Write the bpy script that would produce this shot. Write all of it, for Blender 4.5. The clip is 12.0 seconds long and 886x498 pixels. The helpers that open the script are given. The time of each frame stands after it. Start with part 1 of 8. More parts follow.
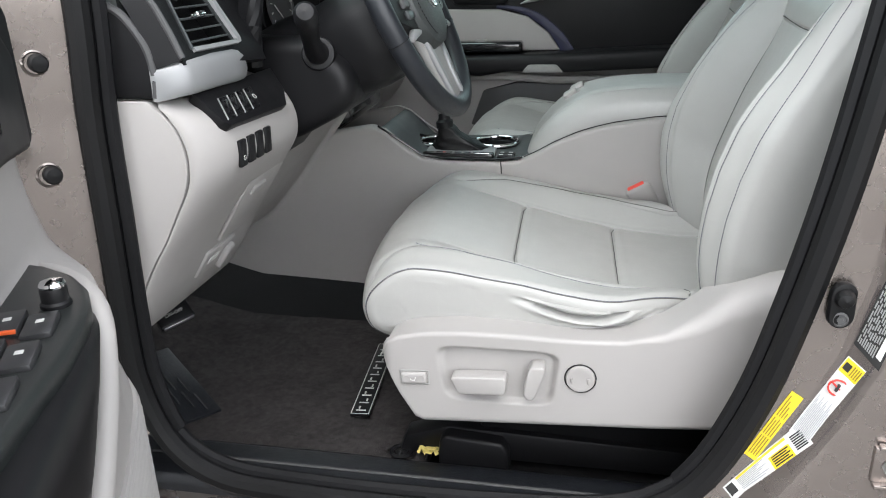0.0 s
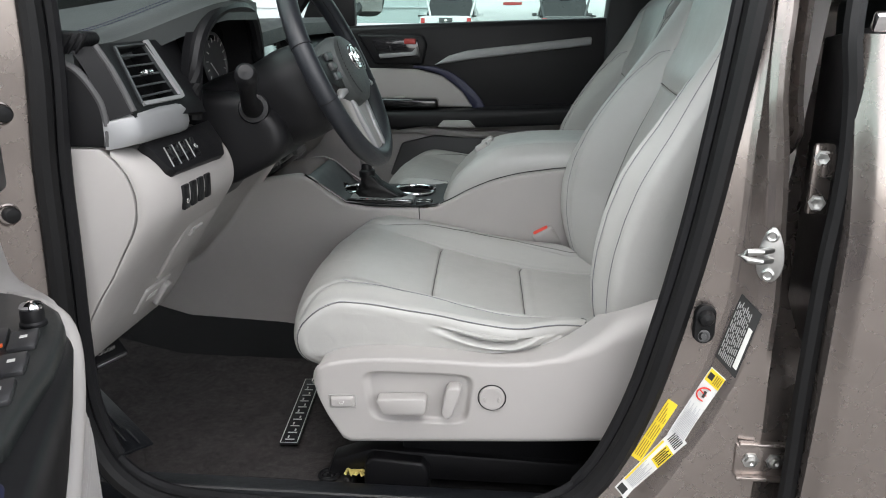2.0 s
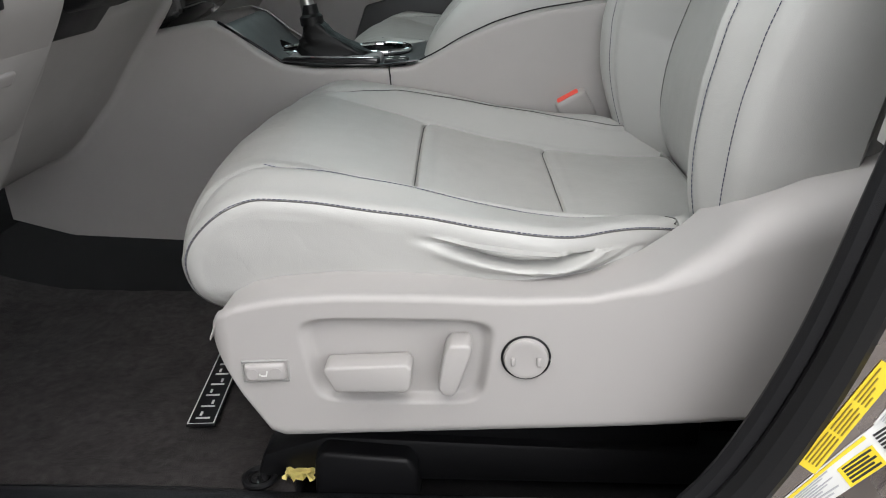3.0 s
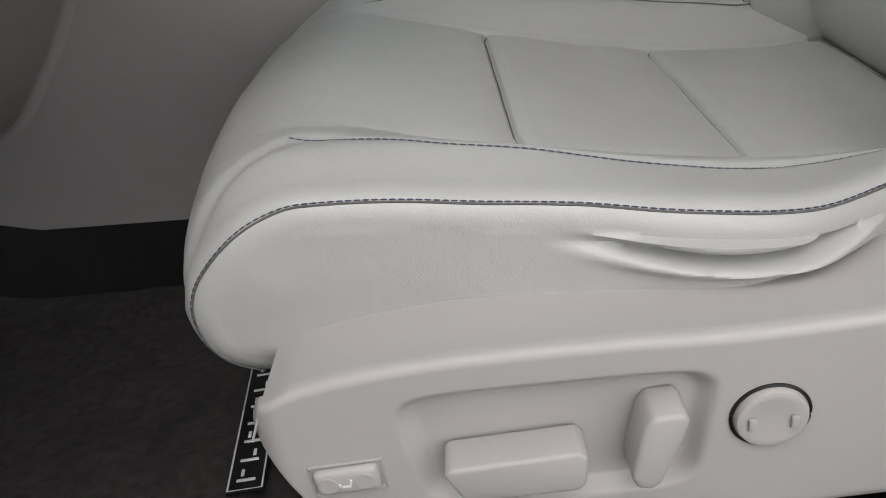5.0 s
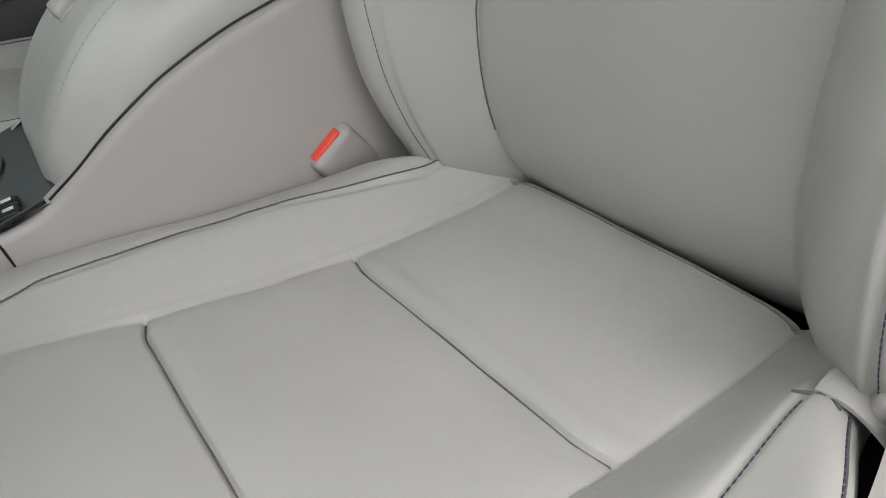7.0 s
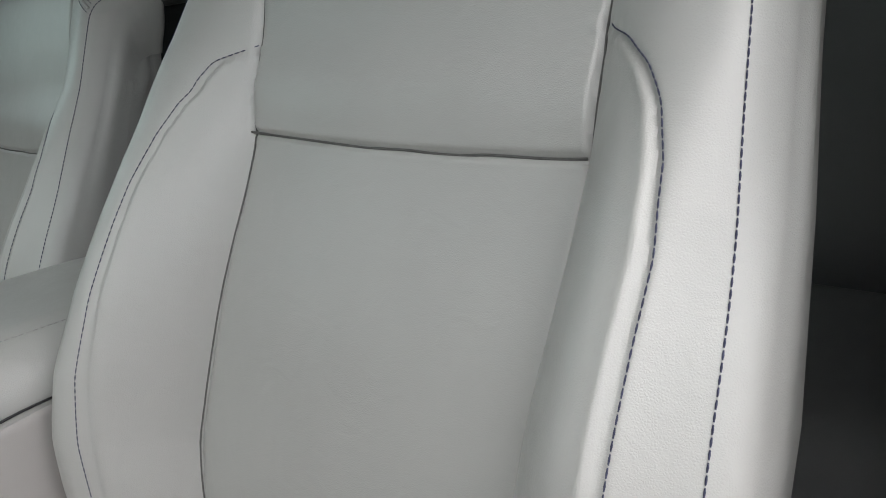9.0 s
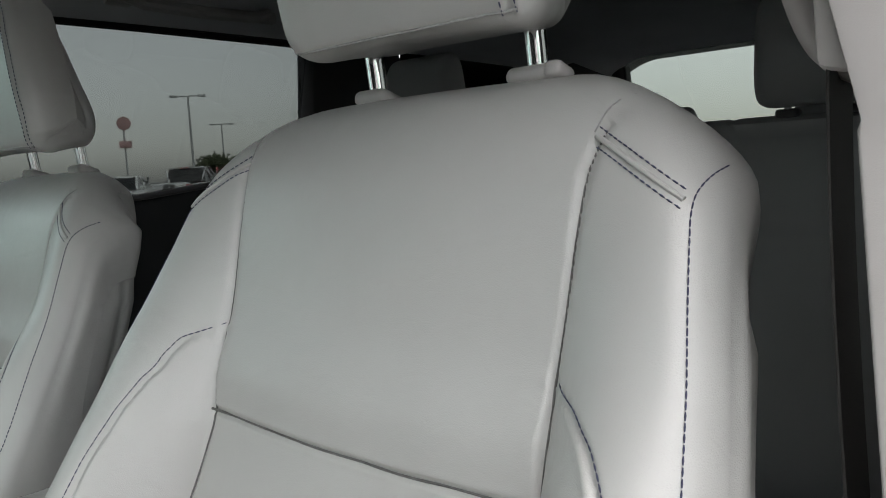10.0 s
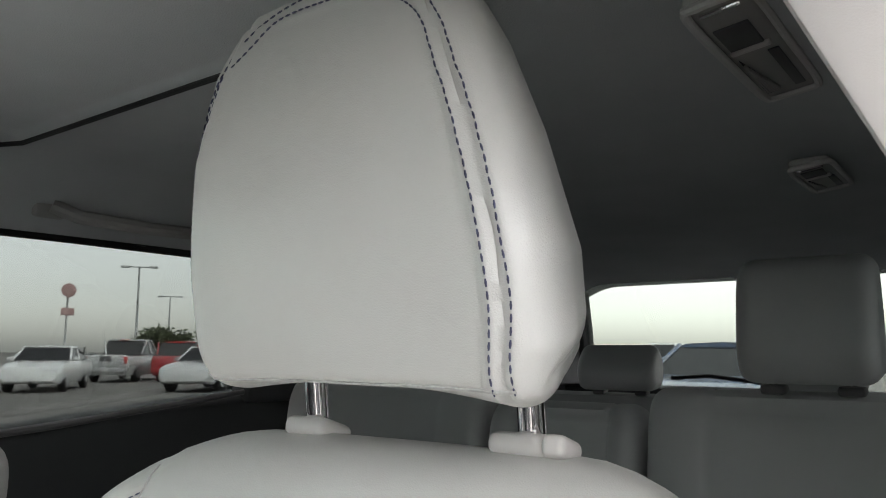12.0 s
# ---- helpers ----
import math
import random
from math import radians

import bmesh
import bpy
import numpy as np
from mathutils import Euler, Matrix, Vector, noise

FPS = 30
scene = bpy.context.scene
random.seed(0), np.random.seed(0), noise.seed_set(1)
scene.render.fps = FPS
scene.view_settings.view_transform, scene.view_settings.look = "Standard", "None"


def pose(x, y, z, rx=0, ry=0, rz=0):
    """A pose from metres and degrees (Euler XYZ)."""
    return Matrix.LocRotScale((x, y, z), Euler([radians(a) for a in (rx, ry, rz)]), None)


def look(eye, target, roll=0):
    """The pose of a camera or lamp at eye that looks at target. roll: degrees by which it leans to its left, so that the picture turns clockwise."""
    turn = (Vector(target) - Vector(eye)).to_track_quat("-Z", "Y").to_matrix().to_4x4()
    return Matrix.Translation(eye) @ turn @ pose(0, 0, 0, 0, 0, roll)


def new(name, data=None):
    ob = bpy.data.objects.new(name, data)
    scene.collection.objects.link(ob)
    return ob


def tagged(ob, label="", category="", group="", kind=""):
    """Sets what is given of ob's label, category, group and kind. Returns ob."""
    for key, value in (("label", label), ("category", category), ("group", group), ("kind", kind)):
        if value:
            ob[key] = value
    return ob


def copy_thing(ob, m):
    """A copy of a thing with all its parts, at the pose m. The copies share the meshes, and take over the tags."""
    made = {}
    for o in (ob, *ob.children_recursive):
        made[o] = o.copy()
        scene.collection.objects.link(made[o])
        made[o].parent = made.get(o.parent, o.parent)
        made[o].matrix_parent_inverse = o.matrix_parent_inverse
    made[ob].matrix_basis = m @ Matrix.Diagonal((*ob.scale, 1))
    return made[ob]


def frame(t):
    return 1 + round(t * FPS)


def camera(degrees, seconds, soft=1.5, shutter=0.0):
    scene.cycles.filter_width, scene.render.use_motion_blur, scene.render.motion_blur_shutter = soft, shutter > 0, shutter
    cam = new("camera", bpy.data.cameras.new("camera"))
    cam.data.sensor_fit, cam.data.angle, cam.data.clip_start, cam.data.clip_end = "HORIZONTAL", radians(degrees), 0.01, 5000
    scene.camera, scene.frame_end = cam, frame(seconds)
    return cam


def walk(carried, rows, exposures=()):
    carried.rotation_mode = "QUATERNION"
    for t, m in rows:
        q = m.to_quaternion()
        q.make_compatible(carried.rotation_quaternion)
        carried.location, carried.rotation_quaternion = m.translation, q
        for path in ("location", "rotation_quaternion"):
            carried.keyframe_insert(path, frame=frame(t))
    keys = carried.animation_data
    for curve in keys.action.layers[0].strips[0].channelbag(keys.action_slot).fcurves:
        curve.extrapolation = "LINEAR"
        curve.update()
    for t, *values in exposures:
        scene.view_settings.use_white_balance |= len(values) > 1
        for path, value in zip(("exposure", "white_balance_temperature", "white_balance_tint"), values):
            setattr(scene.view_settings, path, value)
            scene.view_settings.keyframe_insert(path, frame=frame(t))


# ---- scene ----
cam = camera(60.0, 12.0, soft=1.0)
PATH = [
    (0, (0.239, -0.93, 1.135), (-0.142, 0.902, 0.428), -1.7),
    (0.5, (0.262, -1.06, 1.159), (-0.032, 0.818, 0.537), -1.0),
    (1, (0.259, -1.1, 1.157), (0.023, 0.803, 0.588), -0.4),
    (1.5, (0.258, -1.107, 1.158), (0.052, 0.807, 0.614), 0.0),
    (2, (0.251, -1.057, 1.156), (0.079, 0.848, 0.572), 0.1),
    (2.5, (0.234, -0.821, 1.069), (0.102, 1.055, 0.391), -0.2),
    (3, (0.195, -0.588, 0.951), (0.087, 1.248, 0.166), -1.0),
    (3.2, (0.181, -0.52, 0.929), (0.069, 1.299, 0.099), -1.1),
    (4.8, (0.124, -0.342, 0.896), (0.0, 1.374, -0.109), -6.0),
    (5, (0.093, -0.317, 0.905), (-0.023, 1.399, -0.105), -8.2),
    (5.5, (0.046, -0.183, 0.96), (0.042, 1.479, -0.135), -14.7),
    (6, (0.033, -0.087, 0.983), (0.24, 1.54, -0.164), -16.7),
    (6.5, (0.068, -0.051, 0.991), (0.525, 1.527, -0.152), -16.4),
    (7, (0.126, -0.047, 0.991), (0.816, 1.47, -0.12), -14.7),
    (7.2, (0.144, -0.046, 0.993), (0.912, 1.445, -0.097), -13.9),
    (9, (0.195, -0.054, 1.102), (1.575, 1.274, 0.526), -6.0),
    (9.5, (0.208, -0.057, 1.158), (1.653, 1.265, 0.75), -4.8),
    (10, (0.213, -0.062, 1.209), (1.716, 1.239, 0.992), -3.3),
    (10.5, (0.205, -0.059, 1.253), (1.755, 1.205, 1.217), -2.0),
    (11, (0.207, -0.036, 1.294), (1.785, 1.187, 1.406), -0.7),
    (11.5, (0.268, 0.004, 1.314), (1.854, 1.206, 1.519), -0.1),
    (12, (0.316, 0.03, 1.312), (1.905, 1.216, 1.576), 0.2),
]
walk(cam, [(t, look(eye, target, roll)) for t, eye, target, roll in PATH],
     exposures=[(0, 2.18, 6450, 9), (0.5, 2.06, 6480, 9), (1.0, 2.01, 6510, 10), (1.5, 2.0, 6540, 10), (2.5, 1.76, 6600, 10), (3.0, 1.83, 6600, 10), (3.2, 1.8, 6600, 10), (4.8, 1.4, 6700, 11), (5.0, 1.42, 6700, 11), (5.6, 1.68, 6700, 11), (7.2, 1.9, 6800, 11), (9, 1.98, 6700, 12), (10, 2.33, 6750, 13), (10.5, 2.82, 6800, 13), (11, 3.1, 6850, 14), (12, 3.6, 6900, 14)])

# ---------------------------------------------------------------- sky and sun
world = bpy.data.worlds.new("sky")
scene.world = world
world.use_nodes = True
wn, wl = world.node_tree.nodes, world.node_tree.links
sky = wn.new("ShaderNodeTexSky")
sky.sky_type = "NISHITA"
sky.sun_disc = False
sky.sun_elevation = radians(57)
sky.sun_rotation = radians(166)
sky.dust_density = 1.5
haze = wn.new("ShaderNodeHueSaturation")
haze.inputs["Saturation"].default_value = 0.2
wl.new(sky.outputs["Color"], haze.inputs["Color"])
wl.new(haze.outputs["Color"], wn["Background"].inputs["Color"])
wn["Background"].inputs["Strength"].default_value = 0.15

sun_data = bpy.data.lights.new("sun", "SUN")
sun_data.energy, sun_data.angle, sun_data.color = 0.55, radians(70), (1.0, 0.985, 0.965)
sun = new("sun", sun_data)
sun.matrix_world = look((-4.6, -1.6, 6.8), (0, 0, 0))


# ---------------------------------------------------------------- materials
def material(name, color, rough=0.5, metal=0.0, spec=0.5, grain=0.0, scale=600.0, cells=False, vary=0.06, vary_scale=6.0,
             coat=0.0, rough_vary=0.08, stain=None, stain_amount=0.0, stain_scale=14.0, sheen=0.0, crease=0.0):
    m = bpy.data.materials.new(name)
    m.use_nodes = True
    n, l = m.node_tree.nodes, m.node_tree.links
    b = n["Principled BSDF"]
    b.inputs["Metallic"].default_value = metal
    b.inputs["Specular IOR Level"].default_value = spec
    b.inputs["Coat Weight"].default_value = coat
    b.inputs["Coat Roughness"].default_value = 0.08
    b.inputs["Sheen Weight"].default_value = sheen
    tc = n.new("ShaderNodeTexCoord")
    big = n.new("ShaderNodeTexNoise")
    big.inputs["Scale"].default_value = vary_scale
    big.inputs["Detail"].default_value = 6
    l.new(tc.outputs["Object"], big.inputs["Vector"])
    ramp = n.new("ShaderNodeMapRange")
    ramp.inputs["From Min"].default_value, ramp.inputs["From Max"].default_value = 0.3, 0.7
    ramp.inputs["To Min"].default_value, ramp.inputs["To Max"].default_value = 1 - vary, 1 + vary
    l.new(big.outputs["Fac"], ramp.inputs["Value"])
    mul = n.new("ShaderNodeVectorMath")
    mul.operation = "SCALE"
    mul.inputs[0].default_value = color
    l.new(ramp.outputs["Result"], mul.inputs["Scale"])
    out = mul.outputs["Vector"]
    if stain:
        st = n.new("ShaderNodeTexNoise")
        st.inputs["Scale"].default_value = stain_scale
        st.inputs["Detail"].default_value = 8
        st.inputs["Roughness"].default_value = 0.7
        l.new(tc.outputs["Object"], st.inputs["Vector"])
        sr = n.new("ShaderNodeMapRange")
        sr.inputs["From Min"].default_value, sr.inputs["From Max"].default_value = 0.5, 0.8
        sr.inputs["To Max"].default_value = stain_amount
        l.new(st.outputs["Fac"], sr.inputs["Value"])
        mx = n.new("ShaderNodeMix")
        mx.data_type = "RGBA"
        mx.inputs["B"].default_value = (*stain, 1)
        l.new(sr.outputs["Result"], mx.inputs["Factor"])
        l.new(out, mx.inputs["A"])
        out = mx.outputs["Result"]
    l.new(out, b.inputs["Base Color"])
    rr = n.new("ShaderNodeMapRange")
    rr.inputs["To Min"].default_value, rr.inputs["To Max"].default_value = max(0.02, rough - rough_vary), min(1, rough + rough_vary)
    fine = n.new("ShaderNodeTexNoise")
    fine.inputs["Scale"].default_value = vary_scale * 5
    fine.inputs["Detail"].default_value = 5
    l.new(tc.outputs["Object"], fine.inputs["Vector"])
    l.new(fine.outputs["Fac"], rr.inputs["Value"])
    l.new(rr.outputs["Result"], b.inputs["Roughness"])
    if grain:
        if cells:
            g = n.new("ShaderNodeTexVoronoi")
            g.feature = "DISTANCE_TO_EDGE"
            g.inputs["Scale"].default_value = scale
            warp = n.new("ShaderNodeTexNoise")
            warp.inputs["Scale"].default_value = scale * 0.35
            l.new(tc.outputs["Object"], warp.inputs["Vector"])
            add = n.new("ShaderNodeVectorMath")
            add.operation = "MULTIPLY_ADD"
            add.inputs[1].default_value = (1.2 / scale,) * 3
            l.new(warp.outputs["Color"], add.inputs[0])
            l.new(tc.outputs["Object"], add.inputs[2])
            l.new(add.outputs["Vector"], g.inputs["Vector"])
            gout = g.outputs["Distance"]
        else:
            g = n.new("ShaderNodeTexNoise")
            g.inputs["Scale"].default_value = scale
            g.inputs["Detail"].default_value = 3
            l.new(tc.outputs["Object"], g.inputs["Vector"])
            gout = g.outputs["Fac"]
        bump = n.new("ShaderNodeBump")
        bump.inputs["Strength"].default_value = grain
        bump.inputs["Distance"].default_value = 0.6 / scale
        if crease:
            wide = n.new("ShaderNodeTexNoise")
            wide.inputs["Scale"].default_value = 38
            wide.inputs["Detail"].default_value = 4
            wide.inputs["Distortion"].default_value = 0.8
            l.new(tc.outputs["Object"], wide.inputs["Vector"])
            soft_bump = n.new("ShaderNodeBump")
            soft_bump.inputs["Strength"].default_value = crease
            soft_bump.inputs["Distance"].default_value = 0.006
            l.new(wide.outputs["Fac"], soft_bump.inputs["Height"])
            l.new(soft_bump.outputs["Normal"], bump.inputs["Normal"])
        l.new(gout, bump.inputs["Height"])
        l.new(bump.outputs["Normal"], b.inputs["Normal"])
    return m


def glass_material(name, tint, gloss=0.06):
    m = bpy.data.materials.new(name)
    m.use_nodes = True
    n, l = m.node_tree.nodes, m.node_tree.links
    n.remove(n["Principled BSDF"])
    tr, gl, mx, fr = (n.new("ShaderNode" + k) for k in ("BsdfTransparent", "BsdfGlossy", "MixShader", "Fresnel"))
    tr.inputs["Color"].default_value = (*tint, 1)
    gl.inputs["Roughness"].default_value = 0.02
    fr.inputs["IOR"].default_value = 1.45
    l.new(fr.outputs["Fac"], mx.inputs["Fac"])
    l.new(tr.outputs["BSDF"], mx.inputs[1])
    l.new(gl.outputs["BSDF"], mx.inputs[2])
    l.new(mx.outputs["Shader"], n["Material Output"].inputs["Surface"])
    return m


LEATHER = material("ash leather", (0.365, 0.364, 0.350), 0.36, grain=0.22, scale=760, cells=True, vary=0.03, vary_scale=9, spec=0.62,
                   stain=(0.33, 0.322, 0.305), stain_amount=0.3, stain_scale=22, crease=0.12)
# Darker copy of the ash leather; the rear cabin's shade is in its colour.
LEATHER_SHADED = material("ash leather rear darkened for shade", (0.285, 0.292, 0.290), 0.48, grain=0.2, scale=900, cells=True, vary=0.03)
BEIGE = material("ash plastic", (0.368, 0.352, 0.340), 0.5, grain=0.25, scale=1500, vary=0.025, spec=0.35, stain=(0.30, 0.29, 0.27), stain_amount=0.2)
SHIELD = material("ash shield plastic", (0.352, 0.338, 0.328), 0.46, grain=0.2, scale=1600, vary=0.02, spec=0.38, stain=(0.31, 0.30, 0.285), stain_amount=0.18, stain_scale=9)
BLACK = material("black plastic", (0.0075, 0.0075, 0.0085), 0.42, spec=0.28, grain=0.3, scale=1300, vary=0.15)
BLACK_SOFT = material("black soft trim", (0.006, 0.006, 0.007), 0.55, spec=0.25, grain=0.5, scale=800, cells=True, vary=0.15)
DASH = material("dark dash skin", (0.05, 0.055, 0.055), 0.5, grain=0.4, scale=900, cells=True, vary=0.1)
GLOSS_BLACK = material("gloss black", (0.01, 0.01, 0.011), 0.12, vary=0.1, coat=0.6)
NAVY = material("navy trim", (0.014, 0.016, 0.045), 0.45, grain=0.2, scale=1300, vary=0.1)
BOOT = material("black boot leather", (0.006, 0.006, 0.0065), 0.36, grain=0.35, scale=700, cells=True, vary=0.15, spec=0.4)
RIM = material("steering leather", (0.016, 0.018, 0.022), 0.4, grain=0.25, scale=1100, cells=True, vary=0.1)
RUBBER = material("weatherstrip rubber", (0.0065, 0.0065, 0.007), 0.5, grain=0.3, scale=900, vary=0.2, spec=0.25)
CARPET = material("charcoal carpet", (0.006, 0.006, 0.0065), 0.95, grain=1.0, scale=700, vary=0.3, vary_scale=9, sheen=0.05, spec=0.1)
MAT = material("mat carpet", (0.036, 0.032, 0.032), 0.95, grain=1.0, scale=520, vary=0.35, vary_scale=90, sheen=0.08, spec=0.1, stain=(0.009, 0.0085, 0.0085), stain_amount=0.95, stain_scale=13)
SILL = material("sill plastic", (0.012, 0.0135, 0.017), 0.34, spec=0.5, grain=0.5, scale=420, cells=True, vary=0.15)
POD = material("switch pod black", (0.017, 0.019, 0.019), 0.36, spec=0.5, grain=0.3, scale=900, cells=True, vary=0.1)
SILVER = material("satin silver", (0.31, 0.315, 0.32), 0.5, metal=0.3, vary=0.03)
CHROME = material("chrome", (0.85, 0.85, 0.86), 0.07, metal=1.0, vary=0.02, rough_vary=0.03)
ZINC = material("zinc steel", (0.50, 0.50, 0.49), 0.34, metal=1.0, vary=0.1, vary_scale=60)
PAINT = material("taupe metallic paint", (0.30, 0.262, 0.243), 0.27, metal=0.85, coat=1.0, vary=0.04, grain=0.08, scale=2500)
THREAD = material("navy thread", (0.035, 0.038, 0.075), 0.8, vary=0.2, vary_scale=300)
# Dark grey for tubes in sewn grooves; the seams' shade is put into the colour.
SEAM_SHADE = material("seam shadow grey", (0.10, 0.098, 0.095), 0.9, vary=0.2, vary_scale=300)
SEAM = material("seam thread grey", (0.30, 0.30, 0.29), 0.8, vary=0.2, vary_scale=300)
RED = material("buckle red", (0.75, 0.07, 0.045), 0.4, vary=0.05)
WHITE = material("label white", (0.62, 0.62, 0.61), 0.45, vary=0.03)
YELLOW = material("label yellow", (0.72, 0.54, 0.03), 0.45, vary=0.04)
INK = material("ink", (0.02, 0.02, 0.02), 0.6)
INK_RED = material("ink red", (0.65, 0.04, 0.03), 0.6)
MARK = material("pale marking", (0.62, 0.62, 0.60), 0.5)
HEADLINER = material("headliner cloth", (0.45, 0.465, 0.475), 0.95, grain=0.8, scale=600, vary=0.05, spec=0.1)
PALE_TRIM = material("pale grey trim", (0.50, 0.495, 0.485), 0.5, grain=0.3, scale=1200, vary=0.05)
GREY_TRIM = material("grey trim", (0.30, 0.295, 0.285), 0.55, grain=0.3, scale=1200, vary=0.05)
DARK_TRIM = material("dark rear trim", (0.014, 0.0155, 0.0175), 0.6, grain=0.3, scale=1200, vary=0.1)
BELT = material("belt webbing", (0.06, 0.058, 0.055), 0.8, grain=0.6, scale=900, vary=0.1)
GLASS = glass_material("clear glass", (0.71, 0.81, 0.785))
TINT = glass_material("privacy glass", (0.245, 0.26, 0.255))
MIRROR = material("mirror glass", (0.85, 0.87, 0.86), 0.02, metal=1.0, vary=0.0, rough_vary=0.0)

ASPHALT = material("lot concrete", (0.17, 0.164, 0.156), 0.9, grain=0.8, scale=60, vary=0.2, vary_scale=0.4, spec=0.2)
GREY_DARK = material("dark grey plastic", (0.07, 0.07, 0.072), 0.5, vary=0.1)
MARK_DIM = material("dim marking", (0.30, 0.30, 0.30), 0.6)
YELLOW_PAPER = material("yellow paper", (0.80, 0.66, 0.22), 0.6, vary=0.15, vary_scale=80, stain=(0.5, 0.35, 0.1), stain_amount=0.5, stain_scale=90)
PANEL_GREY = material("shifter panel grey", (0.045, 0.05, 0.052), 0.38, vary=0.06, grain=0.15, scale=1500)
OLIVE = material("olive ink", (0.25, 0.18, 0.02), 0.6)
RED_DIM = material("dull red", (0.40, 0.05, 0.045), 0.5)
TINT_REAR = glass_material("rear glass", (0.36, 0.385, 0.37))
CAR_GLASS = material("car window", (0.012, 0.013, 0.014), 0.08, vary=0.1)
CAR_WHITE = material("white car paint", (0.72, 0.73, 0.73), 0.25, coat=0.8, vary=0.02, vary_scale=1)
CAR_SILVER = material("silver car paint", (0.55, 0.56, 0.56), 0.3, metal=0.1, coat=0.8, vary=0.03, vary_scale=1)
CAR_DARK = material("dark car paint", (0.045, 0.048, 0.05), 0.3, coat=0.8, vary=0.05, vary_scale=1)
CAR_RED = material("red car paint", (0.38, 0.02, 0.025), 0.28, coat=0.8, vary=0.04, vary_scale=1)
CAR_BLUE = material("blue car paint", (0.03, 0.055, 0.11), 0.28, coat=0.8, vary=0.04, vary_scale=1)
TAIL = material("tail lamp", (0.45, 0.015, 0.015), 0.2, coat=0.5)
HEADLAMP = material("head lamp", (0.6, 0.62, 0.64), 0.15, metal=0.5)
CLAD = material("metal cladding", (0.50, 0.575, 0.57), 0.6, vary=0.03, vary_scale=0.3)
CLAD_DIM = material("cladding trim", (0.40, 0.44, 0.45), 0.6, vary=0.05, vary_scale=0.5)
# Far haze is mixed into these two colours, so posts and sign look paler.
HAZE_GREY = material("post grey paled by haze", (0.42, 0.43, 0.43), 0.7, vary=0.05)
SIGN_RED_HAZED = material("sign red paled by haze", (0.42, 0.26, 0.25), 0.5)
BARK = material("bark", (0.10, 0.085, 0.07), 0.9, vary=0.3, vary_scale=3)
LEAF = material("dull leaves", (0.06, 0.075, 0.035), 0.7, vary=0.3, vary_scale=1.5)
BLACK_KEY = material("switch black", (0.03, 0.03, 0.032), 0.35, vary=0.05)
PRINT = material("pale small print", (0.40, 0.41, 0.43), 0.6)
ORANGE = material("indicator orange", (0.75, 0.12, 0.03), 0.4)


# ---------------------------------------------------------------- mesh helpers
def curve_through(pts, count):
    """Points evenly along a smooth curve through pts."""
    p = np.array(pts, float)
    ext = np.vstack([2 * p[0] - p[1], p, 2 * p[-1] - p[-2]])
    fine = []
    for k in range(len(p) - 1):
        a, b, c, d = ext[k:k + 4]
        for t in np.linspace(0, 1, 24, endpoint=False):
            fine.append(0.5 * (2 * b + (c - a) * t + (2 * a - 5 * b + 4 * c - d) * t * t + (3 * b - a - 3 * c + d) * t ** 3))
    fine.append(p[-1])
    fine = np.array(fine)
    run = np.r_[0, np.cumsum(np.linalg.norm(np.diff(fine, axis=0), axis=1))]
    want = np.linspace(0, run[-1], count)
    return np.stack([np.interp(want, run, fine[:, k]) for k in range(fine.shape[1])], 1)


def grid_faces(rows, cols, wrap_r=False, wrap_c=False):
    out = []
    for i in range(rows if wrap_r else rows - 1):
        for j in range(cols if wrap_c else cols - 1):
            i2, j2 = (i + 1) % rows, (j + 1) % cols
            out.append((i * cols + j, i2 * cols + j, i2 * cols + j2, i * cols + j2))
    return out


def merge(*pieces):
    v, f = [], []
    for pv, pf in pieces:
        k = len(v)
        v += [tuple(p) for p in pv]
        f += [tuple(i + k for i in face) for face in pf]
    return v, f


def moved(piece, m):
    return [tuple(m @ Vector(p)) for p in piece[0]], piece[1]


def from_bm(bm):
    bm.verts.index_update()
    out = [tuple(v.co) for v in bm.verts], [tuple(v.index for v in f.verts) for f in bm.faces]
    bm.free()
    return out


def rbox(c, size, r=0.004, seg=2, m=None):
    """A box with rounded edges round the centre c."""
    bm = bmesh.new()
    bmesh.ops.create_cube(bm, size=1.0)
    for v in bm.verts:
        v.co = Vector((v.co.x * size[0], v.co.y * size[1], v.co.z * size[2]))
    if r > 0:
        bmesh.ops.bevel(bm, geom=bm.edges[:], offset=min(r, min(size) * 0.45), segments=seg, profile=0.5, affect="EDGES")
    out = from_bm(bm)
    return moved(out, Matrix.Translation(c) @ (m or Matrix()))


def prism(outline, a, b, axis="y", r=0.003, seg=2):
    """An outline extruded from a to b along an axis, its edges rounded. The outline lists the two other coordinates in order."""
    put = {"x": lambda u, v, w: (w, u, v), "y": lambda u, v, w: (u, w, v), "z": lambda u, v, w: (u, v, w)}[axis]
    bm = bmesh.new()
    low = [bm.verts.new(put(u, v, a)) for u, v in outline]
    top = [bm.verts.new(put(u, v, b)) for u, v in outline]
    bm.faces.new(low[::-1])
    bm.faces.new(top)
    for k in range(len(low)):
        j = (k + 1) % len(low)
        bm.faces.new((low[k], low[j], top[j], top[k]))
    bmesh.ops.recalc_face_normals(bm, faces=bm.faces[:])
    if r > 0:
        ring = [e for e in bm.edges if len(e.link_faces) == 2 and e.calc_face_angle(0) > 0.5]
        bmesh.ops.bevel(bm, geom=ring, offset=r, segments=seg, profile=0.5, affect="EDGES", clamp_overlap=True)
    return from_bm(bm)


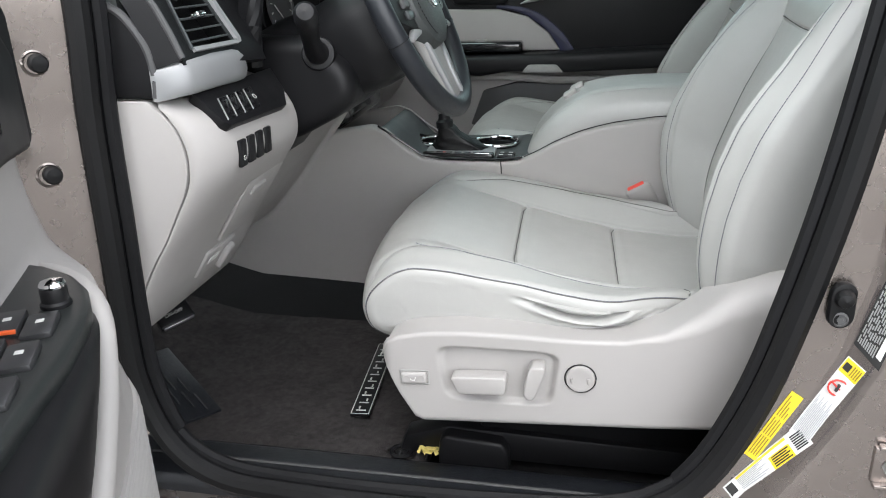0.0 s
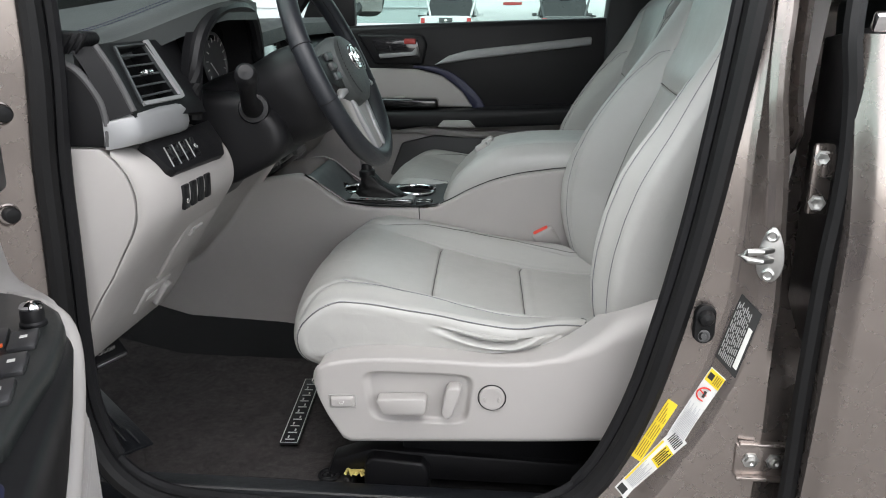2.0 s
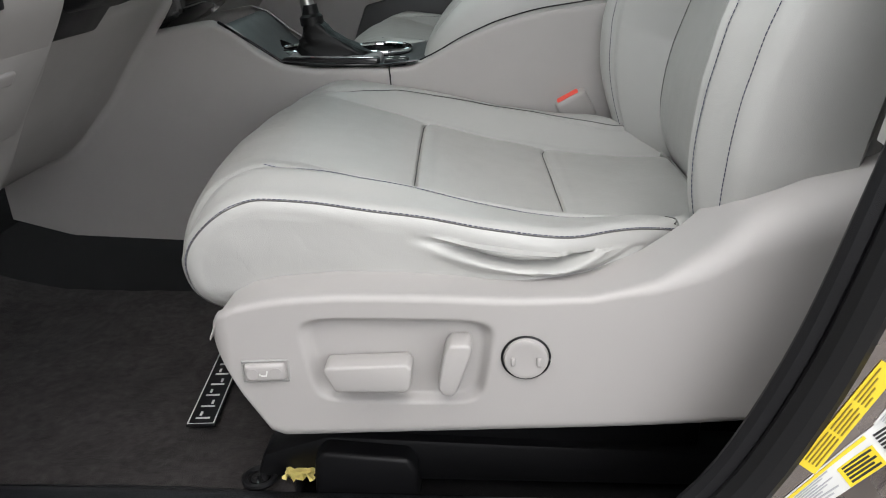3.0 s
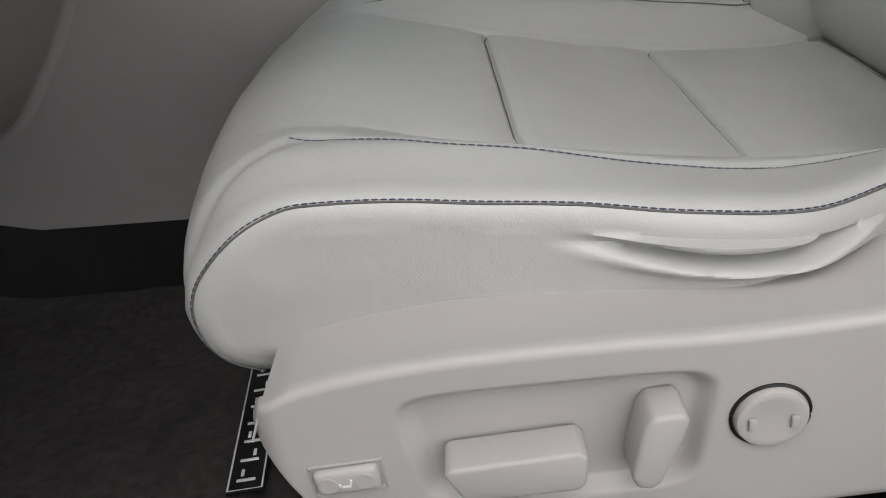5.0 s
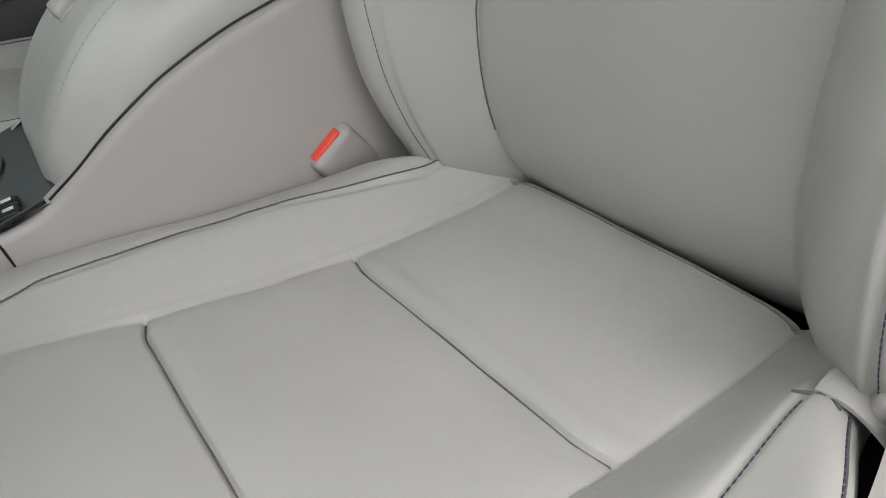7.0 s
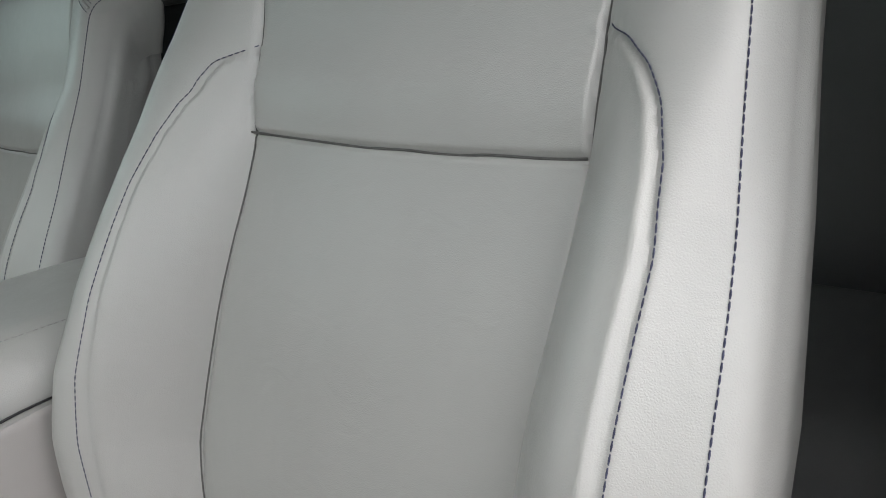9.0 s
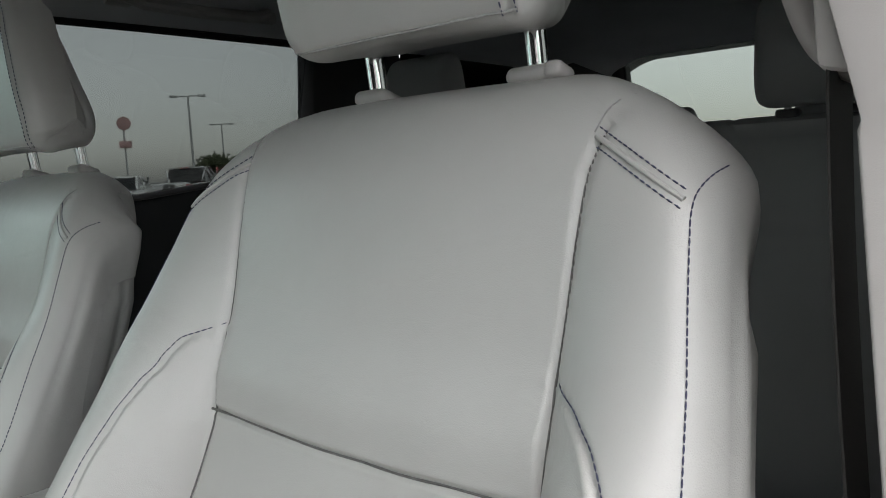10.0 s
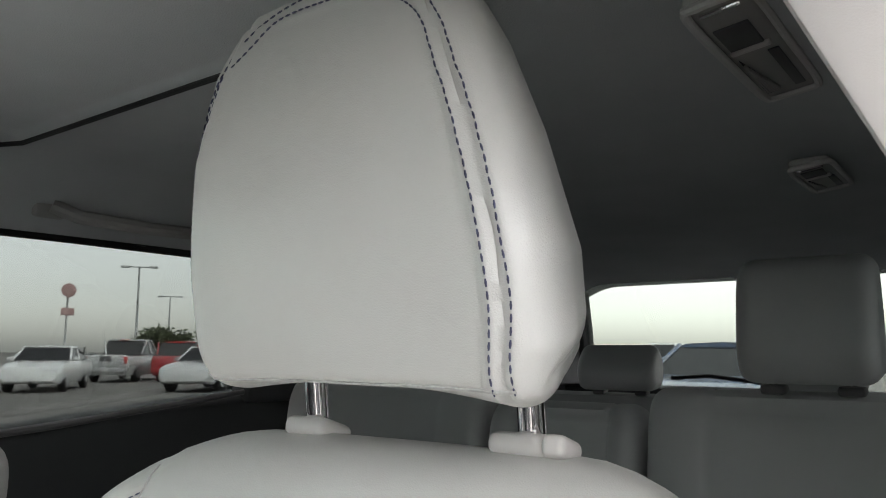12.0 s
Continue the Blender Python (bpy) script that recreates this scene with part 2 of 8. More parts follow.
def tube(pts, r, n=10, closed=False, flat=1.0, up=(0, 0, 1)):
    """A tube along pts; r one radius or one for each point; flat squashes it across up."""
    p = [Vector(q) for q in pts]
    rs = r if hasattr(r, "__len__") else [r] * len(p)
    v = []
    for k, q in enumerate(p):
        a, b = p[k - 1] if (k or closed) else p[k], p[(k + 1) % len(p)] if (k + 1 < len(p) or closed) else p[k]
        t = (b - a).normalized()
        side = t.cross(Vector(up))
        side = side.normalized() if side.length > 1e-4 else t.orthogonal().normalized()
        top = side.cross(t)
        for i in range(n):
            w = 2 * math.pi * i / n
            v.append(tuple(q + side * math.cos(w) * rs[k] * flat + top * math.sin(w) * rs[k]))
    f = grid_faces(len(p), n, wrap_r=closed, wrap_c=True)
    if not closed:
        f += [tuple(range(n))[::-1], tuple((len(p) - 1) * n + i for i in range(n))]
    return v, f


def ring_loft(rings, cap=True):
    n = len(rings[0])
    v = [tuple(q) for ring in rings for q in ring]
    f = grid_faces(len(rings), n, wrap_c=True)
    if cap:
        f += [tuple(range(n))[::-1], tuple((len(rings) - 1) * n + i for i in range(n))]
    return v, f


def disc(c, normal, radii, n=24):
    """A turned body: radii lists (radius, height along normal) from below to the top, closed at both ends."""
    q = Vector(normal).to_track_quat("Z", "Y").to_matrix()
    rings = [[Vector(c) + q @ Vector((r * math.cos(2 * math.pi * i / n), r * math.sin(2 * math.pi * i / n), h)) for i in range(n)] for r, h in radii]
    return ring_loft(rings)


def sheet(fn, us, vs, thick=0.0, way=(0, 0, 1)):
    """A surface fn(u, v) over a grid, with a second skin behind it."""
    top = [tuple(fn(u, v)) for u in us for v in vs]
    f = grid_faces(len(us), len(vs))
    if not thick:
        return top, f
    low = [tuple(Vector(p) - Vector(way) * thick) for p in top]
    n, rows, cols = len(top), len(us), len(vs)
    f = f + [tuple(i + n for i in face[::-1]) for face in f]
    edge = [i * cols for i in range(rows)] + [(rows - 1) * cols + j for j in range(1, cols)]
    edge += [i * cols + cols - 1 for i in range(rows - 2, -1, -1)] + list(range(cols - 2, 0, -1))
    for k in range(len(edge)):
        a, b = edge[k], edge[(k + 1) % len(edge)]
        f.append((b, a, a + n, b + n))
    return top + low, f


def thing(name, at, label, category, group="", kind=""):
    ob = new(name)
    ob.empty_display_size = 0.05
    ob.location = at
    return tagged(ob, label, category, group, kind)


def part(name, piece, mat, parent=None, label="", angle=35, flip=True):
    """Links a piece, given in the world's metres, as one mesh object under a thing or a part."""
    base = Vector((0, 0, 0))
    up = parent
    while up is not None:
        base += up.location
        up = up.parent
    me = bpy.data.meshes.new(name)
    v = np.array(piece[0], float) - np.array(base)
    me.from_pydata(v.tolist(), [], piece[1])
    if flip:
        bm = bmesh.new()
        bm.from_mesh(me)
        bmesh.ops.recalc_face_normals(bm, faces=bm.faces[:])
        bm.to_mesh(me)
        bm.free()
    me.polygons.foreach_set("use_smooth", [True] * len(me.polygons))
    me.set_sharp_from_angle(angle=radians(angle))
    me.materials.append(mat)
    ob = new(name, me)
    ob.parent = parent
    if label:
        ob["label"] = label
    return ob


def solid(name, piece, mat, label, category, group="", kind="", angle=35):
    ob = part(name, piece, mat, None, angle=angle)
    return tagged(ob, label, category, group, kind)


def smooth(a, b, x):
    t = min(1.0, max(0.0, (x - a) / (b - a)))
    return t * t * (3 - 2 * t)


def bell(x, s):
    return math.exp(-(x / s) ** 2)


class Pillow:
    """An upholstered body: a profile in x and z, swept across y round yc, with rounded edges and side panels."""

    def __init__(self, profile, yc, left, right, r, core, press, count, closed=False, bulge=0.0, side=None, dense=None):
        self.p = curve_through(profile, count)
        if dense:
            # rows lie closer together near the sewn grooves
            fine = curve_through(profile, 3000)
            load = np.cumsum([1.0 + dense(x, z) for x, z in fine])
            load = (load - load[0]) / (load[-1] - load[0])
            pick = np.linspace(0, 1, count)
            self.p = np.stack([np.interp(pick, load, fine[:, 0]), np.interp(pick, load, fine[:, 1])], 1)
        self.closed = closed
        if closed:
            self.p = self.p[:-1]
        d = np.roll(self.p, -1, 0) - np.roll(self.p, 1, 0) if closed else np.gradient(self.p, axis=0)
        d /= np.linalg.norm(d, axis=1)[:, None]
        self.n = np.stack([-d[:, 1], d[:, 0]], 1)
        self.yc, self.left, self.right, self.r, self.core, self.press, self.bulge, self.side = yc, left, right, r, core, press, bulge, side

    def point(self, k, dy, out=0.0):
        """The surface at profile row k and dy from the middle."""
        (x, z), (nx, nz) = self.p[k], self.n[k]
        w = self.right(x, z) if dy > 0 else self.left(x, z)
        r = min(self.r(x, z) if callable(self.r) else self.r, w * 0.8)
        over = abs(dy) - (w - r)
        d = self.press(x, z, dy, k) + out
        y = dy
        if over > 0:
            c = math.sqrt(max(0.0, 1 - min(1, over / r) ** 2))
            d -= r * (1 - c)
            y = math.copysign(abs(dy) + out * (1 - c), dy)
        return (x + nx * d, self.yc + y, z + nz * d)

    def build(self, across, caps=7):
        v, rows = [], len(self.p)
        for k in range(rows):
            x, z = self.p[k]
            wl_, wr_ = self.left(x, z), self.right(x, z)
            rad = self.r(x, z) if callable(self.r) else self.r
            rl, rr_ = min(rad, wl_ * 0.8), min(rad, wr_ * 0.8)
            bend = [math.sin(a) for a in np.linspace(0, math.pi / 2, 11)]
            ys = [-(wl_ - rl + rl * b) for b in bend[:0:-1]] + [(-(wl_ - rl)) + (wl_ - rl + wr_ - rr_) * t for t in across] + [wr_ - rr_ + rr_ * b for b in bend[1:]]
            line = [self.point(k, y) for y in ys]
            cx, cz = self.core(x, z)
            goal = {-1: self.yc - self.left(cx, cz), 1: self.yc + self.right(cx, cz)}
            for sgn, end in ((-1, line[0]), (1, line[-1])):
                cap = []
                for f in [c / caps for c in range(1, caps + 1)]:
                    f2 = f
                    q = (end[0] + (cx - end[0]) * f2, end[1] + (goal[sgn] - end[1]) * f2 + sgn * self.bulge * math.sin(min(1, f2 * 2.2) * math.pi / 2), end[2] + (cz - end[2]) * f2)
                    if self.side:
                        q = self.side(q, sgn, f2)
                    cap.append(q)
                line = cap[::-1] + line if sgn < 0 else line + cap
            v += line
        return v, grid_faces(rows, len(v) // rows, wrap_r=self.closed)

    def row_x(self, x, lo, hi):
        return lo + int(np.argmin(np.abs(self.p[lo:hi, 0] - x)))

    def row_z(self, z, lo, hi):
        return lo + int(np.argmin(np.abs(self.p[lo:hi, 1] - z)))


def stitches(pts, pitch=0.0048, fill=0.80, r=0.00055, slant=0.0):
    """A row of short threads along pts."""
    p = curve_through(pts, max(4, len(pts)))
    run = float(np.sum(np.linalg.norm(np.diff(p, axis=0), axis=1)))
    count = max(2, int(run / pitch))
    p = curve_through(pts, count * 2 + 1)
    pieces = []
    for k in range(count):
        a, b = Vector(p[2 * k]), Vector(p[2 * k + 2])
        d = (b - a)
        side = d.cross(Vector((0, 0, 1)))
        side = side.normalized() * slant if side.length > 1e-9 else Vector()
        pieces.append(tube([a + d * (0.5 - fill / 2) - side, a + d * 0.5, a + d * (0.5 + fill / 2) + side], [r * 0.6, r, r * 0.6], n=5))
    return merge(*pieces)


YS = 0.31           # middle of the driver's seat
YCAR = 0.683        # middle of the car

# ---------------------------------------------------------------- ground and floor of the car
solid("ground", sheet(lambda u, v: (u, v, 0.0), np.linspace(-400, 400, 9), np.linspace(-400, 400, 9)), ASPHALT, "wide pale concrete parking lot", "ground", kind="structure")
solid("floor", merge(rbox((0.9, YCAR, 0.36), (3.9, 1.56, 0.04), 0.005),
                     prism([(-1.02, 0.36), (-0.78, 0.36), (-0.98, 0.72), (-1.06, 0.72)], -0.06, 1.43, "y", 0.01)), CARPET,
      "charcoal carpet on the cabin floor", "floor", kind="structure")

mat = thing("floor_mat", (-0.35, 0.3, 0.38), "black carpet floor mat with a lettered badge", "floor mat")


def mat_fn(u, v):
    x, y = -0.745 + 0.742 * u, 0.052 + 0.483 * v
    rise = 0.14 * max(0, (-0.50 - x)) ** 1.15 * 2.2
    y = y + 0.10 * max(0, -0.6 - x) * (1 - v)
    return (x, y, 0.392 + rise + 0.0035 * noise.noise((x * 9, y * 9, 0)) + 0.002 * noise.noise((x * 30, y * 30, 3)))


part("carpet", sheet(mat_fn, np.linspace(0, 1, 70), np.linspace(0, 1, 50), 0.007, (0, 0, 1)), MAT, mat, angle=60)
part("edging", tube([mat_fn(u, 0.0) for u in np.linspace(0, 1, 30)] + [mat_fn(1, v) for v in np.linspace(0.05, 1, 20)], 0.0045, 8), BLACK_SOFT, mat)
m_badge = Matrix.Translation((-0.153, 0.285, 0.4015)) @ pose(0, 0, 0, 0, 0, 94.5)
badge = part("badge", moved(rbox((0, 0, 0), (0.26, 0.034, 0.004), 0.001), m_badge), BLACK, mat, "black badge with pale edging")
part("badge_edge", moved(tube([(-0.128, -0.0155, 0.0022), (0.128, -0.0155, 0.0022), (0.128, 0.0155, 0.0022), (-0.128, 0.0155, 0.0022)], 0.0009, 6, True), m_badge), MARK, badge)
for k in range(10):
    x = -0.112 + k * 0.0245
    part("badge_bar", moved(merge(rbox((x - 0.005, 0, 0.0022), (0.003, 0.017, 0.0014), 0.0004), rbox((x + 0.004, 0.004 * (-1) ** k, 0.0022), (0.008, 0.003, 0.0014), 0.0004)), m_badge), MARK, badge)
fix = thing("mat_fastener", (-0.046, 0.066, 0.40), "black round mat fastener", "fastener")
part("ring", tube([(-0.046 + 0.016 * math.cos(a), 0.066 + 0.016 * math.sin(a), 0.402) for a in np.linspace(0, 6.283, 24, endpoint=False)], 0.0035, 8, True), BLACK, fix)
part("button", disc((-0.046, 0.066, 0.398), (0, 0, 1), [(0.010, 0), (0.010, 0.004), (0.006, 0.006), (0.0, 0.006)], 20), GLOSS_BLACK, fix)

scrap = thing("torn_wrapper", (0.0, 0.075, 0.405), "small crumpled yellow scrap on the carpet", "litter")
random.seed(5)
cr = [(0.002 + 0.034 * (u - 0.5) + 0.006 * noise.noise((u * 5, v * 5, 2)), 0.058 + 0.026 * (v - 0.5) + 0.005 * noise.noise((v * 6, u * 4, 7)),
       0.414 + 0.010 * noise.noise((u * 6, v * 6, 4)) + 0.004 * (1 - v)) for u in np.linspace(0, 1, 9) for v in np.linspace(0, 1, 7)]
part("paper", (cr, grid_faces(9, 7)), YELLOW_PAPER, scrap, angle=20, flip=False)

rest = thing("dead_pedal", (-0.52, 0.14, 0.42), "black ribbed foot rest plate", "foot rest")
m_rest = Matrix.Translation((-0.525, 0.165, 0.414)) @ pose(0, 0, 0, -3, 9, -38)
part("plate", moved(rbox((0, 0, 0), (0.23, 0.13, 0.008), 0.003), m_rest), SILL, rest)
for k in range(6):
    for j in range(2):
        part("rib", moved(rbox((0.018 * k - 0.075 + 0.062 * j, -0.048 + 0.017 * k + 0.006 * j, 0.005), (0.050, 0.0026, 0.003), 0.001), m_rest), GREY_DARK, rest)
pp = thing("parking_brake_pedal", (-0.60, 0.20, 0.5), "black parking brake pedal with pale lettering", "pedal")
m_pp = Matrix.Translation((-0.515, 0.225, 0.545)) @ pose(0, 0, 0, 12, 40, -30)
part("pad", moved(rbox((0, 0, 0), (0.060, 0.066, 0.014), 0.005, 3), m_pp), BLACK, pp)
part("arm", tube([(-0.54, 0.25, 0.545), (-0.62, 0.25, 0.62), (-0.66, 0.25, 0.76)], 0.008, 8), BLACK, pp)
part("pad_edge", moved(rbox((0.031, 0, 0.004), (0.003, 0.058, 0.008), 0.001), m_pp), ZINC, pp)
for word, off in (("PUSH", -0.008), ("ON-OFF", 0.010)):
    fc = bpy.data.curves.new("lettering", "FONT")
    fc.body, fc.size, fc.align_x, fc.align_y, fc.extrude = word, 0.0095, "CENTER", "CENTER", 0.0003
    lt = new("lettering", fc)
    fc.materials.append(MARK)
    lt.parent = pp
    lt.matrix_basis = Matrix.Translation((-pp.location[0], -pp.location[1], -pp.location[2])) @ m_pp @ pose(off, 0, 0.0078, 0, 0, 90)
bp = thing("brake_pedal", (-0.62, 0.40, 0.5), "black rubber brake pedal under the dashboard", "pedal")
part("pad", rbox((-0.60, 0.40, 0.555), (0.022, 0.11, 0.055), 0.006, 2, pose(0, 0, 0, 0, 35, 0)), RUBBER, bp)
part("arm", tube([(-0.61, 0.40, 0.56), (-0.68, 0.40, 0.68), (-0.68, 0.40, 0.84)], 0.010, 8), BLACK, bp)

# ---------------------------------------------------------------- sill and door opening
sill = thing("sill", (0.0, -0.06, 0.42), "black textured sill plate along the door opening", "sill", kind="structure")
sp = [(0.048, 0.392), (0.038, 0.407), (0.016, 0.421), (-0.03, 0.437), (-0.06, 0.445), (-0.098, 0.446), (-0.106, 0.436), (-0.106, 0.30), (0.048, 0.30)]
part("sill_plate", moved(prism([(-y, z) for y, z in sp], -0.62, 0.60, "x", 0.004), Matrix.Diagonal((1, -1, 1, 1))), SILL, sill)
part("sill_groove", rbox((-0.02, -0.045, 0.4415), (1.10, 0.006, 0.003), 0.001), GREY_DARK, sill)
rk = [(-0.10, 0.425), (-0.135, 0.415), (-0.165, 0.40), (-0.195, 0.385), (-0.235, 0.33), (-0.25, 0.24), (-0.20, 0.20), (-0.10, 0.22)]
part("rocker_panel", prism(rk, -0.75, 1.75, "x", 0.008), PAINT, sill, "taupe metallic rocker")

SEAL = [(-0.345, -0.118, 1.26), (-0.345, -0.118, 1.10), (-0.355, -0.118, 0.97), (-0.358, -0.118, 0.85), (-0.362, -0.118, 0.69), (-0.357, -0.118, 0.60), (-0.325, -0.118, 0.515),
        (-0.262, -0.118, 0.466), (-0.16, -0.118, 0.452), (0.05, -0.118, 0.450), (0.25, -0.118, 0.462), (0.335, -0.118, 0.492), (0.39, -0.118, 0.55), (0.435, -0.118, 0.655),
        (0.466, -0.118, 0.778), (0.490, -0.118, 0.903), (0.508, -0.118, 1.03), (0.522, -0.118, 1.15), (0.534, -0.105, 1.25), (0.543, -0.078, 1.36), (0.55, -0.035, 1.50), (0.54, 0.01, 1.575),
        (0.40, 0.035, 1.60), (0.0, 0.04, 1.59), (-0.25, 0.02, 1.50)]
sl = curve_through(SEAL, 150)
seal = thing("weatherstrip", (0.1, -0.118, 0.45), "black rubber weatherstrip round the door opening", "weatherstrip", kind="structure")
part("bulb", tube(sl, 0.0155, 10, up=(0, 1, 0)), RUBBER, seal)
part("lip", tube([(p[0] * 1.0 + (0.016 if p[0] < 0.1 else -0.016) * (1 if p[2] > 0.52 else 0), p[1] + 0.016, p[2] + (0.012 if p[2] < 0.52 else 0)) for p in sl], 0.010, 8, up=(0, 1, 0)), BLACK_SOFT, seal)


def pillar_x(z):
    return float(np.interp(z, (0.44, 0.47, 0.50, 0.55, 0.655, 0.778, 0.903, 1.03, 1.15, 1.25, 1.36, 1.50, 1.62),
                           (0.20, 0.30, 0.345, 0.385, 0.435, 0.466, 0.490, 0.508, 0.522, 0.534, 0.543, 0.55, 0.556)))


def lean(z):
    """How far the side of the body leans in above the waist."""
    return 0.0 if z < 1.12 else 0.30 * (z - 1.12) + 0.10 * max(0, z - 1.3)


def tuck(z):
    """The pillar bends in gently above the waist."""
    return max(lean(z), 0.45 * max(0.0, z - 0.92) ** 2)


b_pillar = thing("door_pillar", (0.55, -0.15, 0.45), "taupe metallic body pillar between the doors", "car pillar", kind="structure")


# edges of the pressed steel, from the seal to the rear door's gap, by height
JZ = (0.44, 0.535, 0.60, 0.65, 0.72, 0.81, 0.90, 1.00, 1.065, 1.11, 1.16, 1.62)
J_FLAT = (0.34, 0.424, 0.458, 0.482, 0.510, 0.530, 0.534, 0.535, 0.539, 0.542, 0.545, 0.575)
J_STRIP = (0.37, 0.450, 0.486, 0.512, 0.540, 0.560, 0.560, 0.552, 0.546, 0.546, 0.549, 0.580)
J_RIDGE = (0.52, 0.570, 0.572, 0.574, 0.573, 0.576, 0.573, 0.566, 0.558, 0.558, 0.562, 0.592)


def jamb_line(z):
    return [float(np.interp(z, JZ, q)) for q in (J_FLAT, J_STRIP, J_RIDGE)]


def jamb_columns(z):
    """Across the pillar: flat flange, label strip, ridge, then the hollow behind it."""
    x0 = pillar_x(z)
    x1, x2, x3 = jamb_line(z)
    x1, x2, x3 = max(x1, x0 + 0.012), max(x2, x0 + 0.018), max(x3, x0 + 0.03)
    up = smooth(0.95, 1.03, z)
    xs = [x0 - 0.004, x0 + 0.3 * (x1 - x0), x1 - 0.004, x1 + 0.003, x2 - 0.004, x2 + 0.003, x3 - 0.004, x3 + 0.003, x3 + 0.009, x3 + 0.018, x3 + 0.026, x3 + 0.032, 0.66]
    ys = [-0.112, -0.119, -0.124, -0.127, -0.147, -0.151, -0.157, -0.154, -0.075 - 0.03 * up, -0.045 - 0.095 * up, -0.03 - 0.105 * up, -0.02 - 0.03 * up, -0.015]
    if z < 0.80:
        t = smooth(0.80, 0.70, z)
        ys = [y if k < 7 else y + t * ((-0.160, -0.158, -0.154, -0.150, -0.146, -0.14)[k - 7] - y) for k, y in enumerate(ys)]
    if z > 1.16:
        t = smooth(1.16, 1.24, z)
        ys = [y if k < 7 else y + t * (-0.150 - y) for k, y in enumerate(ys)]
    return xs, ys


def jamb(z, v):
    xs, ys = jamb_columns(z)
    vs = [k / 12 for k in range(13)]
    x = float(np.interp(v, vs, xs))
    y = float(np.interp(v, vs, ys)) + tuck(z)
    return (x, y, z)


zs = np.r_[np.linspace(0.44, 0.70, 40), np.linspace(0.71, 1.62, 100)]
part("pillar_skin", sheet(jamb, zs, np.linspace(0, 1, 97), 0.002, (0, -1, 0)), PAINT, b_pillar, angle=40)

st = thing("door_striker", (0.545, -0.18, 0.876), "zinc door striker bolted to the pillar", "striker")
m_st = Matrix.Translation((0.556, -0.160, 0.886)) @ pose(0, 0, 0, 0, 0, -18)
plate = [(0.003 + 0.0150 * math.cos(a) * (1 - 0.25 * math.sin(a)), 0.034 * math.sin(a)) for a in np.linspace(0, 2 * math.pi, 28, endpoint=False)]
part("plate", moved(prism(plate, -0.004, 0.0, "y", 0.0015), m_st), ZINC, st)
part("loop", moved(tube([(0.004, -0.002, 0.0062), (-0.006, -0.014, 0.006), (-0.022, -0.017, 0.0045), (-0.029, -0.0165, 0.0), (-0.022, -0.017, -0.0045), (-0.006, -0.014, -0.006), (0.004, -0.002, -0.0062)], 0.0042, 10), m_st), ZINC, st)
for dz in (-0.024, 0.024):
    part("bolt", moved(disc((0.002, -0.004, dz), (0, -1, 0), [(0.008, 0), (0.008, 0.003), (0.0055, 0.0045), (0.0035, 0.003), (0.0, 0.003)], 12), m_st), ZINC, st)
sw = thing("door_switch", (0.499, -0.14, 0.783), "black rubber door lamp switch", "switch")
part("base", moved(prism([(0.0135 * math.cos(a), 0.014 * math.sin(a) + (0.012 if math.sin(a) > 0 else -0.012)) for a in np.linspace(0, 6.283, 28, endpoint=False)], -0.006, 0.004, "y", 0.002),
                   Matrix.Translation((0.499, -0.129, 0.783)) @ pose(0, 0, 0, 0, 0, 8)), RUBBER, sw)
part("plunger", disc((0.4995, -0.134, 0.793), (-0.1, -1, 0), [(0.0105, 0), (0.010, 0.006), (0.0075, 0.011), (0.0, 0.013)], 20), RUBBER, sw)
part("screw", disc((0.4985, -0.134, 0.768), (-0.1, -1, 0), [(0.0085, 0), (0.0085, 0.002), (0.0065, 0.003), (0.006, 0.0015), (0.0035, 0.0015), (0.003, 0.003), (0.0, 0.003)], 16), GREY_DARK, sw)


def on_jamb(x, z, out=0.0012):
    """A point on the pillar's skin at a given x and z."""
    cols = jamb_columns(z)
    return Vector((x, float(np.interp(x, cols[0], cols[1])) + tuck(z) - out, z))


def label_patch(corner, along, across, out=0.0012, n=14):
    """A thin sticker laid on the pillar: a corner and two edge vectors in x and z."""
    def at(u, v):
        return on_jamb(corner[0] + along[0] * u + across[0] * v, corner[1] + along[1] * u + across[1] * v, out)
    return sheet(at, np.linspace(0, 1, n), np.linspace(0, 1, n), 0.0006, (0, -1, 0))


def sub(corner, along, across, u0, u1, v0, v1, out):
    c = (corner[0] + along[0] * u0 + across[0] * v0, corner[1] + along[1] * u0 + across[1] * v0)
    return label_patch(c, (along[0] * (u1 - u0), along[1] * (u1 - u0)), (across[0] * (v1 - v0), across[1] * (v1 - v0)), out, 6)


tire = thing("tire_label", (0.45, -0.15, 0.58), "white and yellow tyre pressure label stuck on the pillar", "label")
c0, al, ac = (0.405, 0.533), (0.072, 0.100), (0.0125, -0.013)
part("paper", label_patch(c0, al, ac), WHITE, tire)
part("yellow_block", sub(c0, al, ac, 0.55, 0.80, 0.40, 0.97, 0.0022), YELLOW, tire)
for k in range(5):
    part("block_bar", sub(c0, al, ac, 0.575, 0.78 - 0.03 * (k % 2), 0.44 + 0.10 * k, 0.49 + 0.10 * k, 0.0027), INK, tire)
part("header_strip", sub(c0, al, ac, 0.16, 0.80, 0.04, 0.16, 0.0022), YELLOW, tire)
part("tyre_mark", sub(c0, al, ac, 0.02, 0.11, 0.10, 0.75, 0.0022), INK, tire)
for k in range(8):
    part("text_bar", sub(c0, al, ac, 0.16, 0.50 - 0.05 * (k % 3), 0.22 + 0.09 * k, 0.25 + 0.09 * k, 0.0022), PRINT, tire)
